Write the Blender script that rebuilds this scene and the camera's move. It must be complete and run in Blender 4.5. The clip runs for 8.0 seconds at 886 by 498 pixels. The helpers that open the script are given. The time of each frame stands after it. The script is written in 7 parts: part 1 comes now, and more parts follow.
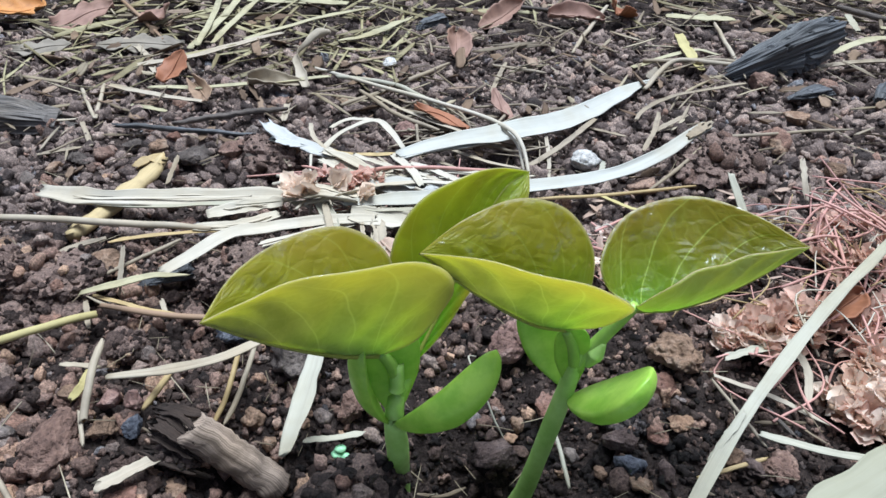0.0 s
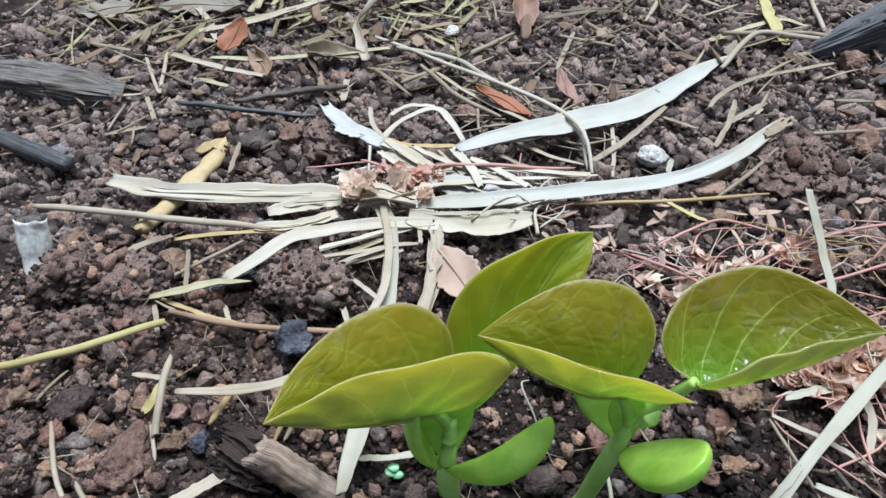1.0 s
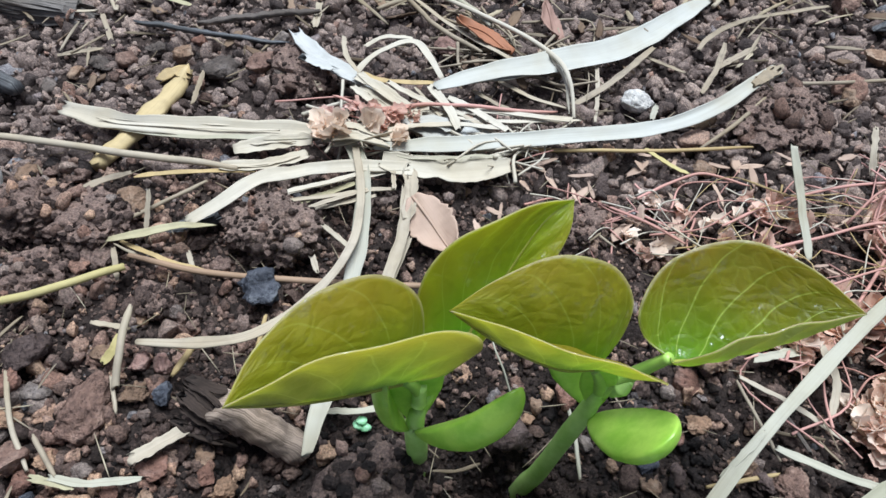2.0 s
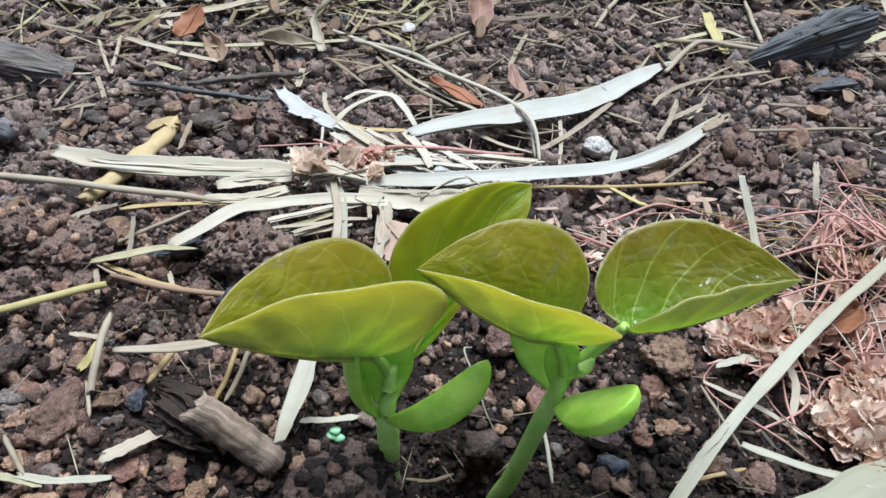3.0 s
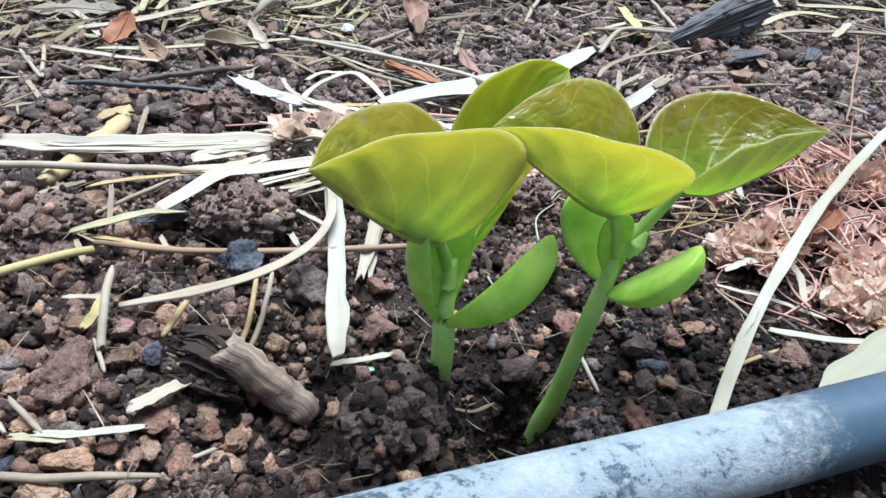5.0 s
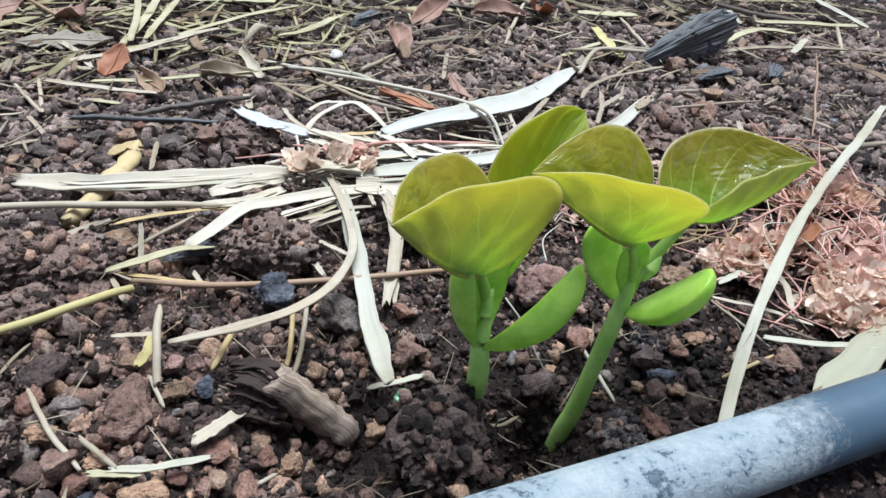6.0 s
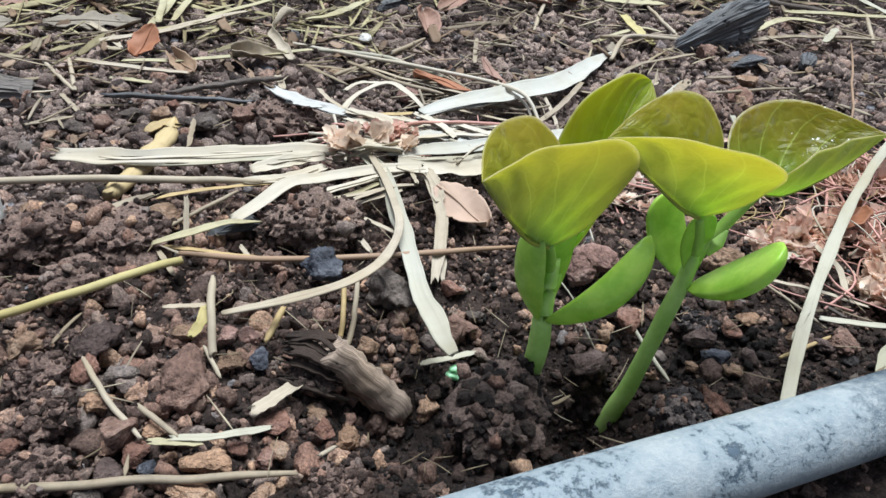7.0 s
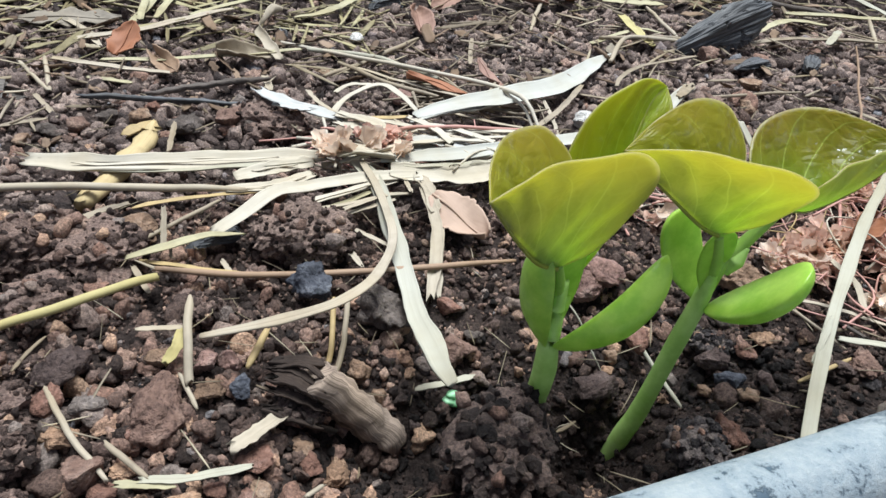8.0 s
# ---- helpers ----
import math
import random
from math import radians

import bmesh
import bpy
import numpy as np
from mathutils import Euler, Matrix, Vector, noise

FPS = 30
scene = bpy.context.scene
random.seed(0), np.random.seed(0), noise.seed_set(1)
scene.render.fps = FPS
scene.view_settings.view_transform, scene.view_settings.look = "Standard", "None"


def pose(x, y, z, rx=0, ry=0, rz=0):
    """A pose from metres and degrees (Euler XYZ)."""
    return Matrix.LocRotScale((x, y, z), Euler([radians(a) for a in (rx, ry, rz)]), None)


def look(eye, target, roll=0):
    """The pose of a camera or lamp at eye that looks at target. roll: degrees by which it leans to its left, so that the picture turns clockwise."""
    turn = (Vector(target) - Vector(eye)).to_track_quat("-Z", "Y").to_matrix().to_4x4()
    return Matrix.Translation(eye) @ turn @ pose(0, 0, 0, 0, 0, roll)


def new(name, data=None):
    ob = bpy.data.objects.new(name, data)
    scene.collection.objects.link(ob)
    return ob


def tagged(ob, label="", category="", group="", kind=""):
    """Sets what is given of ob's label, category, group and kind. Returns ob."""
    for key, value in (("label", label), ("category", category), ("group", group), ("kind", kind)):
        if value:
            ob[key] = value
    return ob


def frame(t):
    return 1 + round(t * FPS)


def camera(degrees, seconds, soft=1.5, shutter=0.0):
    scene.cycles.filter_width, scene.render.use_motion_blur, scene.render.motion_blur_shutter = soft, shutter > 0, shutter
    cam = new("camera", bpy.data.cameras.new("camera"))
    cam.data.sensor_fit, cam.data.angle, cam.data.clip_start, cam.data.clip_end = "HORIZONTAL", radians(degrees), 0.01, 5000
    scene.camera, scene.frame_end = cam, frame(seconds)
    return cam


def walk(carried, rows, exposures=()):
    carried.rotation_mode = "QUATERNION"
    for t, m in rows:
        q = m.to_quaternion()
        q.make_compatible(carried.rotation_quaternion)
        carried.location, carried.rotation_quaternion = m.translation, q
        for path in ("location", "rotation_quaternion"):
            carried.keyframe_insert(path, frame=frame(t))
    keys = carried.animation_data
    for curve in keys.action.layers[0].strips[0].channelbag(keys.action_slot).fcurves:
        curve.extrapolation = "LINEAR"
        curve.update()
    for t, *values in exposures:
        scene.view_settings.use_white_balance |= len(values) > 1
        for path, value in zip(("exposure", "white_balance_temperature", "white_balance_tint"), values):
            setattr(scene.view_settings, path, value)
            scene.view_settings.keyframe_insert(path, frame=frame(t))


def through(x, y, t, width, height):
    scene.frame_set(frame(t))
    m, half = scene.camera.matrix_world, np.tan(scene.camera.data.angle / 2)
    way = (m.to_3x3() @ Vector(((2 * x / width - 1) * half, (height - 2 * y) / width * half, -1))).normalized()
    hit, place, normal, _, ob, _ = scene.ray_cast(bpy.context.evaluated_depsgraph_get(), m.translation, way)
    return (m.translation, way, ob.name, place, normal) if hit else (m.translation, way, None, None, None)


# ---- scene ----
cam = camera(66.6, 8.0)
PATH = [
    (0, (0.00051, -0.00003, 0.11824), (-0.00167, 0.79874, -0.48340), -0.10),
    (0.1, (0.00150, -0.00021, 0.11723), (0.00340, 0.80963, -0.46941), 0.65),
    (0.3, (0.00415, -0.00495, 0.11559), (-0.03392, 0.81671, -0.45311), -0.25),
    (0.5, (0.00326, -0.00772, 0.11465), (-0.06851, 0.79588, -0.47617), -1.16),
    (0.6, (0.00170, -0.00283, 0.11874), (-0.07205, 0.77884, -0.50058), -1.81),
    (0.8, (-0.00203, 0.00769, 0.12903), (-0.08219, 0.75932, -0.52566), -1.84),
    (1, (-0.00064, 0.01616, 0.13578), (-0.08158, 0.73738, -0.55219), -2.20),
    (1.2, (-0.00197, 0.01946, 0.13524), (-0.07029, 0.68459, -0.60836), -1.03),
    (2.3, (-0.00048, 0.02623, 0.13718), (-0.03550, 0.66393, -0.63231), 1.83),
    (2.5, (0.00182, 0.02173, 0.13673), (-0.02438, 0.69617, -0.60113), 1.64),
    (2.6, (0.00255, 0.01745, 0.13509), (-0.01874, 0.71869, -0.57751), 2.08),
    (2.8, (0.00387, 0.01104, 0.13191), (-0.01550, 0.73731, -0.55523), 1.95),
    (3, (0.00268, 0.00513, 0.12789), (-0.01635, 0.75427, -0.53425), 2.45),
    (3.2, (0.00396, -0.00019, 0.11988), (-0.01222, 0.76406, -0.52484), 2.89),
    (3.3, (0.00440, -0.00322, 0.11460), (-0.00601, 0.76034, -0.53106), 3.12),
    (3.4, (0.00492, -0.00551, 0.10926), (0.00036, 0.76448, -0.52878), 3.73),
    (3.5, (0.00480, -0.00685, 0.10614), (0.00628, 0.76615, -0.52827), 3.71),
    (3.7, (0.00348, -0.00948, 0.10733), (0.00963, 0.78549, -0.49928), 2.69),
    (3.9, (0.00213, -0.01277, 0.11090), (-0.00131, 0.79953, -0.47233), 1.72),
    (4, (0.00027, -0.01384, 0.10946), (-0.00284, 0.79916, -0.47279), 1.87),
    (4.2, (-0.00295, -0.01444, 0.10736), (0.00289, 0.79821, -0.47536), 1.61),
    (4.5, (-0.01057, -0.01101, 0.10319), (0.05184, 0.79415, -0.48658), 1.57),
    (4.7, (-0.01818, -0.01106, 0.10090), (0.07343, 0.79328, -0.48617), 2.40),
    (5.8, (-0.03322, -0.01315, 0.10845), (0.15886, 0.77596, -0.47501), 4.29),
    (6, (-0.04003, -0.01474, 0.11120), (0.14627, 0.78089, -0.46522), 3.73),
    (6.2, (-0.04637, -0.01830, 0.11226), (0.12243, 0.78519, -0.45864), 3.37),
    (6.4, (-0.05099, -0.01916, 0.11424), (0.11454, 0.78666, -0.45432), 3.02),
    (6.5, (-0.04941, -0.02008, 0.11242), (0.10756, 0.78706, -0.45670), 2.96),
    (6.7, (-0.04839, -0.01751, 0.10664), (0.12698, 0.78085, -0.46943), 3.95),
    (7, (-0.05140, -0.01351, 0.10454), (0.13132, 0.78129, -0.47416), 4.19),
    (7.2, (-0.05247, -0.01199, 0.10351), (0.12580, 0.78276, -0.47666), 3.75),
    (7.5, (-0.05194, -0.00772, 0.10322), (0.13549, 0.78556, -0.47607), 4.23),
    (7.7, (-0.05258, -0.00553, 0.10235), (0.14280, 0.78557, -0.47729), 4.70),
    (8, (-0.05061, -0.00266, 0.10116), (0.14611, 0.78896, -0.47732), 4.92),
]
# seconds, stops, kelvin, tint: the picture brightens and cools a little where the hose comes in
EXPOSURES = [(0, 1.64, 5630, 10), (0.5, 1.64, 5650, 10), (1, 1.56, 5680, 10), (2.5, 1.54, 5830, 10), (3, 1.58, 5780, 10), (3.5, 1.96, 5630, 10), (4, 2.0, 5580, 10), (4.5, 1.96, 5580, 10), (6, 1.75, 5770, 10), (6.5, 1.59, 5870, 10), (7.5, 1.73, 6120, 10), (8, 1.7, 6120, 10)]
walk(cam, [(t, look(eye, target, roll)) for t, eye, target, roll in PATH], EXPOSURES)

# world, sun and exposure: an overcast day, soft light from above
world = bpy.data.worlds.new("overcast_sky")
scene.world = world
world.use_nodes = True
wn, wl = world.node_tree.nodes, world.node_tree.links
sky = wn.new("ShaderNodeTexSky")
sky.sky_type, sky.sun_disc = "NISHITA", False
sky.sun_elevation, sky.sun_rotation = radians(72), radians(20)
sky.air_density, sky.dust_density = 1.0, 3.0
veil = wn.new("ShaderNodeHueSaturation")
veil.inputs["Saturation"].default_value = 0.55
wl.new(sky.outputs["Color"], veil.inputs["Color"])
wl.new(veil.outputs["Color"], wn["Background"].inputs["Color"])
wn["Background"].inputs["Strength"].default_value = 0.040
sun = new("sun", bpy.data.lights.new("sun", "SUN"))
sun.data.energy, sun.data.angle, sun.data.color = 2.1, radians(32), (0.94, 1.0, 0.99)
sun.matrix_world = look((0.10, 0.28, 1.0), (0, 0.1, 0))

# ---- small tools ----
RNG = np.random.RandomState(11)
LATTICE = np.random.RandomState(5).rand(256, 256)


def vnoise(x, y):
    """Smooth value noise, 0 to 1, for arrays."""
    x, y = np.asarray(x, float), np.asarray(y, float)
    i, j = np.floor(x).astype(int), np.floor(y).astype(int)
    u, v = x - i, y - j
    u, v = u * u * (3 - 2 * u), v * v * (3 - 2 * v)
    a, b = LATTICE[i % 256, j % 256], LATTICE[(i + 1) % 256, j % 256]
    c, d = LATTICE[i % 256, (j + 1) % 256], LATTICE[(i + 1) % 256, (j + 1) % 256]
    return (a * (1 - u) + b * u) * (1 - v) + (c * (1 - u) + d * u) * v


def bump(x, y, cx, cy, sx, sy):
    return np.exp(-((x - cx) ** 2 / (2 * sx * sx) + (y - cy) ** 2 / (2 * sy * sy)))


def lie(x, y):
    """The lie of the bed in metres: a hollow round the seedlings, mounds beside it, a low ridge under the hose."""
    z = -0.0115 * bump(x, y, 0.014, 0.089, 0.024, 0.015) - 0.005 * bump(x, y, -0.028, 0.084, 0.013, 0.014)
    z = z - 0.007 * bump(x, y, 0.0035, 0.0815, 0.0065, 0.007)
    z = z + 0.006 * bump(x, y, -0.090, 0.088, 0.030, 0.042)
    z = z + 0.004 * bump(x, y, -0.100, 0.165, 0.050, 0.030)
    z = z + 0.004 * bump(x, y, 0.105, 0.185, 0.040, 0.030)
    z = z - 0.0095 * bump(x, y, -0.039, 0.0785, 0.0115, 0.0085)
    ridge = y - (0.0521 + 0.17 * (x - 0.04))
    return z + 0.0045 * np.exp(-(ridge ** 2) / (2 * 0.011 ** 2)) * bump(x, y, 0.03, 0.06, 0.12, 0.2)


def soil(x, y):
    """The height of the bare soil, with its crumbs."""
    x, y = np.asarray(x, float), np.asarray(y, float)
    rough = 0.0042 * (vnoise(x / 0.016 + 31, y / 0.016 + 7) - 0.5) + 0.0024 * (vnoise(x / 0.006, y / 0.006) - 0.5)
    rough = rough + 0.0014 * (vnoise(x / 0.0026 + 9, y / 0.0026 + 3) - 0.5)
    hollow = 0.015 * bump(x, y, 0.0035, 0.0785, 0.0085, 0.0095)
    return lie(x, y) + rough - 0.0022 - hollow


def part(name, bm, material, parent=None, label="", smooth=True):
    """Links a bmesh, or (vertices, faces), as one mesh object under a thing."""
    me = bpy.data.meshes.new(name)
    if isinstance(bm, tuple):
        me.from_pydata([tuple(map(float, v)) for v in bm[0]], [], [tuple(map(int, f)) for f in bm[1]])
    else:
        bm.to_mesh(me)
        bm.free()
    me.materials.append(material)
    if smooth:
        me.shade_smooth()
    ob = new(name, me)
    if parent is not None:
        ob.parent = parent
    return tagged(ob, label) if label else ob


def uv_layer(me, per_vertex):
    """A UV layer from one (u, v) for each vertex."""
    uv = me.uv_layers.new(name="UVMap")
    idx = np.empty(len(me.loops), dtype=np.int32)
    me.loops.foreach_get("vertex_index", idx)
    uv.data.foreach_set("uv", np.asarray(per_vertex, dtype=np.float32)[idx].ravel())


def spline(points, n):
    """n points along a smooth curve through the given ones (evenly spaced by chord)."""
    p = np.array(points, float)
    if len(p) == 2:
        return p[0] + (p[1] - p[0]) * np.linspace(0, 1, n)[:, None]
    p = np.vstack([2 * p[0] - p[1], p, 2 * p[-1] - p[-2]])
    gap = np.linalg.norm(np.diff(p, axis=0), axis=1)[1:-1]
    at = np.concatenate([[0], np.cumsum(gap)]) / gap.sum()
    out = []
    for t in np.linspace(0, 1, n):
        k = min(np.searchsorted(at, t, side="right") - 1, len(gap) - 1)
        u = (t - at[k]) / (at[k + 1] - at[k])
        a, b, c, d = p[k:k + 4]
        out.append(0.5 * (2 * b + (c - a) * u + (2 * a - 5 * b + 4 * c - d) * u * u + (3 * b - a - 3 * c + d) * u ** 3))
    return np.array(out)


def sweep(line, widths, thicks, sides=10, twist=0.0, tilt=0.0, cup=0.0, close=True, ragged=0.0, seed=0, gnarl=0.0):
    """A closed strip or stalk along a line: an ellipse of the given widths and thicknesses, cupped across, with capped ends."""
    rng = np.random.RandomState(seed)
    line = np.asarray(line, float)
    n = len(line)
    tan = np.gradient(line, axis=0)
    tan /= np.linalg.norm(tan, axis=1)[:, None] + 1e-12
    verts, uv = [], []
    up = np.array([0.0, 0.0, 1.0])
    length = np.concatenate([[0], np.cumsum(np.linalg.norm(np.diff(line, axis=0), axis=1))])
    crest, knob = rng.normal(size=sides), rng.normal(size=(9, sides))
    crease = rng.normal(size=sides) * (0.03 if cup else 0.0)
    drift = rng.normal(size=(5, sides)) * (0.05 if cup else 0.0)
    torn = np.array([np.convolve(rng.normal(size=n + 4), (0.2, 0.6, 1.0, 0.6, 0.2), "valid") for _ in range(2)]) * (0.03 if cup else 0.0)
    for i in range(n):
        side = np.cross(tan[i], up)
        if np.linalg.norm(side) < 0.15:
            side = np.cross(tan[i], [0.0, 1.0, 0.0])
        side /= np.linalg.norm(side)
        over = np.cross(side, tan[i])
        a = radians(tilt + twist * i / max(n - 1, 1))
        s, o = math.cos(a) * side + math.sin(a) * over, math.cos(a) * over - math.sin(a) * side
        for k in range(sides):
            b = 2 * math.pi * k / sides
            c, d = math.cos(b), math.sin(b)
            fold = crease[k] + drift[min(4, int(5 * i / n))][k] * math.sin(5 * math.pi * i / n)
            mate = crease[-k % sides] + drift[min(4, int(5 * i / n))][-k % sides] * math.sin(5 * math.pi * i / n)
            q = line[i] + s * c * widths[i] / 2 + o * (d * thicks[i] / 2 + widths[i] * (cup * (c * c - 0.5) + 0.5 * (fold + mate)))
            if abs(c) > 0.6:
                q = q + s * c * widths[i] * torn[int(c > 0)][i]
            if gnarl:
                q = q + (s * c + o * d) * widths[i] * gnarl * (crest[k] + 0.6 * knob[i % len(knob)][k])
            if ragged and i in (0, n - 1):
                q = q + tan[i] * ragged * rng.uniform(-1, 1)
            verts.append(q)
            uv.append((length[i], c * widths[i] / 2))
    faces = []
    for i in range(n - 1):
        for k in range(sides):
            a, b = i * sides + k, i * sides + (k + 1) % sides
            faces.append((a, a + sides, b + sides, b))
    if close:
        faces.append(tuple(range(sides)))
        faces.append(tuple((n - 1) * sides + k for k in range(sides))[::-1])
    return verts, faces, uv


def node_material(name, rough=0.8, spec=0.3):
    m = bpy.data.materials.new(name)
    m.use_nodes = True
    b = m.node_tree.nodes["Principled BSDF"]
    b.inputs["Roughness"].default_value = rough
    b.inputs["Specular IOR Level"].default_value = spec
    return m, m.node_tree.nodes, m.node_tree.links, b


def ramp(nodes, stops):
    r = nodes.new("ShaderNodeValToRGB")
    el = r.color_ramp.elements
    while len(el) < len(stops):
        el.new(0.5)
    for e, (at, c) in zip(el, stops):
        e.position, e.color = at, (*c, 1)
    return r


def noise_node(nodes, links, coord, scale, detail=4, rough=0.6):
    t = nodes.new("ShaderNodeTexNoise")
    t.inputs["Scale"].default_value, t.inputs["Detail"].default_value, t.inputs["Roughness"].default_value = scale, detail, rough
    links.new(coord, t.inputs["Vector"])
    return t.outputs["Fac"]


def mixed(nodes, links, fac, a, b, kind="MIX"):
    m = nodes.new("ShaderNodeMix")
    m.data_type, m.blend_type = "RGBA", kind
    for sock, val in ((m.inputs["Factor"], fac), (m.inputs[6], a), (m.inputs[7], b)):
        if isinstance(val, (float, int)):
            sock.default_value = val
        elif isinstance(val, tuple):
            sock.default_value = (*val, 1)
        else:
            links.new(val, sock)
    return m.outputs[2]


def math_node(nodes, links, op, a, b=0.0, c=None):
    m = nodes.new("ShaderNodeMath")
    m.operation = op
    for sock, val in zip(m.inputs, (a, b, c)):
        if val is None:
            continue
        if isinstance(val, (float, int)):
            sock.default_value = val
        else:
            links.new(val, sock)
    return m.outputs[0]


def bumped(nodes, links, bsdf, height, strength, distance):
    b = nodes.new("ShaderNodeBump")
    b.inputs["Strength"].default_value, b.inputs["Distance"].default_value = strength, distance
    links.new(height, b.inputs["Height"])
    links.new(b.outputs["Normal"], bsdf.inputs["Normal"])


# ---- materials ----
def earth(name, tones, source, rough=0.9, spec=0.25, relief=0.0006):
    """Soil, crumbs and stones: a tone for each piece, stains and fine grain. source: island, object or plain."""
    m, n, l, b = node_material(name, rough, spec)
    co = n.new("ShaderNodeTexCoord").outputs["Object"] if source == "plain" else n.new("ShaderNodeNewGeometry").outputs["Position"]
    r = ramp(n, tones)
    if source == "island":
        l.new(n.new("ShaderNodeNewGeometry").outputs["Random Per Island"], r.inputs[0])
    elif source == "object":
        l.new(n.new("ShaderNodeObjectInfo").outputs["Random"], r.inputs[0])
    else:
        wide = noise_node(n, l, co, 110, 6, 0.75)
        l.new(math_node(n, l, "MULTIPLY_ADD", wide, 2.2, -0.6), r.inputs[0])
    stain = noise_node(n, l, co, 420, 4, 0.65)
    stain = math_node(n, l, "MULTIPLY_ADD", stain, 2.4, -0.7)
    dark = ramp(n, [(0.0, (0.55, 0.50, 0.50)), (0.5, (1.0, 1.0, 1.0)), (1.0, (1.35, 1.28, 1.2))])
    l.new(stain, dark.inputs[0])
    col = mixed(n, l, 0.85, r.outputs[0], dark.outputs[0], "MULTIPLY")
    l.new(col, b.inputs["Base Color"])
    fine = math_node(n, l, "MULTIPLY_ADD", noise_node(n, l, co, 1900, 3, 0.7), 3.2, -1.1)
    gritty = ramp(n, [(0.0, (0.45, 0.43, 0.42)), (0.5, (1.0, 1.0, 1.0)), (1.0, (1.75, 1.68, 1.6))])
    l.new(fine, gritty.inputs[0])
    col = mixed(n, l, 0.8, col, gritty.outputs[0], "MULTIPLY")
    l.new(col, b.inputs["Base Color"])
    grain = noise_node(n, l, co, 900, 5, 0.7)
    bumped(n, l, b, grain, 1.0, relief)
    wet = noise_node(n, l, co, 160, 3, 0.5)
    l.new(math_node(n, l, "MULTIPLY_ADD", wet, -0.5, rough + 0.2), b.inputs["Roughness"])
    return m


SOIL = earth("dark_soil", [(0.0, (0.013, 0.010, 0.009)), (0.5, (0.034, 0.026, 0.0235)), (1.0, (0.085, 0.063, 0.054))], "plain", 0.95, 0.05, 0.0012)
CRUMB = earth("soil_crumb", [(0.0, (0.020, 0.015, 0.0135)), (0.18, (0.052, 0.038, 0.033)), (0.45, (0.125, 0.088, 0.075)), (0.68, (0.20, 0.138, 0.115)), (0.84, (0.285, 0.185, 0.145)), (0.95, (0.36, 0.25, 0.19)), (1.0, (0.15, 0.15, 0.16))], "island", 0.92, 0.10, 0.0013)
# crumb tones lowered to hold the shade of the hollow and the hose
SHADECRUMB = earth("shaded_soil_crumb", [(0.0, (0.007, 0.0055, 0.005)), (0.3, (0.019, 0.0138, 0.0122)), (0.6, (0.040, 0.028, 0.024)), (0.85, (0.078, 0.052, 0.043)), (0.97, (0.135, 0.09, 0.072)), (1.0, (0.042, 0.044, 0.05))], "island", 0.75, 0.2, 0.0013)
DRYCRUMB = earth("dry_soil_crumb", [(0.0, (0.037, 0.031, 0.030)), (0.18, (0.098, 0.074, 0.067)), (0.45, (0.195, 0.149, 0.131)), (0.72, (0.274, 0.209, 0.181)), (0.9, (0.353, 0.270, 0.228)), (0.96, (0.298, 0.186, 0.144)), (1.0, (0.205, 0.205, 0.219))], "island", 0.92, 0.10, 0.0013)
CLOD = earth("crumbly_clod", [(0.0, (0.024, 0.0175, 0.0155)), (0.5, (0.074, 0.052, 0.045)), (0.9, (0.135, 0.094, 0.079)), (1.0, (0.22, 0.155, 0.13))], "island", 0.9, 0.12, 0.0013)
GRIT = earth("reddish_grit", [(0.0, (0.05, 0.036, 0.032)), (0.22, (0.12, 0.08, 0.066)), (0.45, (0.22, 0.135, 0.104)), (0.62, (0.20, 0.16, 0.14)), (0.8, (0.32, 0.20, 0.145)), (0.94, (0.42, 0.275, 0.185)), (1.0, (0.13, 0.13, 0.14))], "island", 0.9, 0.12, 0.0011)
PALECLOD = earth("dry_brown_clod", [(0.0, (0.022, 0.016, 0.014)), (0.5, (0.068, 0.049, 0.042)), (0.9, (0.135, 0.097, 0.083)), (1.0, (0.25, 0.18, 0.15))], "island", 0.9, 0.1, 0.0013)
GREYCLOD = earth("dark_grey_clod", [(0.0, (0.016, 0.014, 0.0145)), (0.5, (0.046, 0.040, 0.040)), (0.9, (0.09, 0.076, 0.074)), (1.0, (0.15, 0.12, 0.11))], "island", 0.85, 0.15, 0.0013)
MOISTCLOD = earth("moist_dark_clod", [(0.0, (0.008, 0.006, 0.0055)), (0.35, (0.024, 0.0175, 0.0155)), (0.7, (0.055, 0.040, 0.0345)), (0.9, (0.10, 0.071, 0.060)), (1.0, (0.165, 0.118, 0.10))], "island", 0.72, 0.22, 0.0013)
PEBBLE = earth("brown_pebble", [(0.0, (0.06, 0.044, 0.039)), (0.25, (0.13, 0.085, 0.068)), (0.5, (0.22, 0.13, 0.098)), (0.7, (0.19, 0.155, 0.137)), (0.87, (0.33, 0.205, 0.145)), (1.0, (0.42, 0.28, 0.19))], "object", 0.88, 0.12, 0.0010)


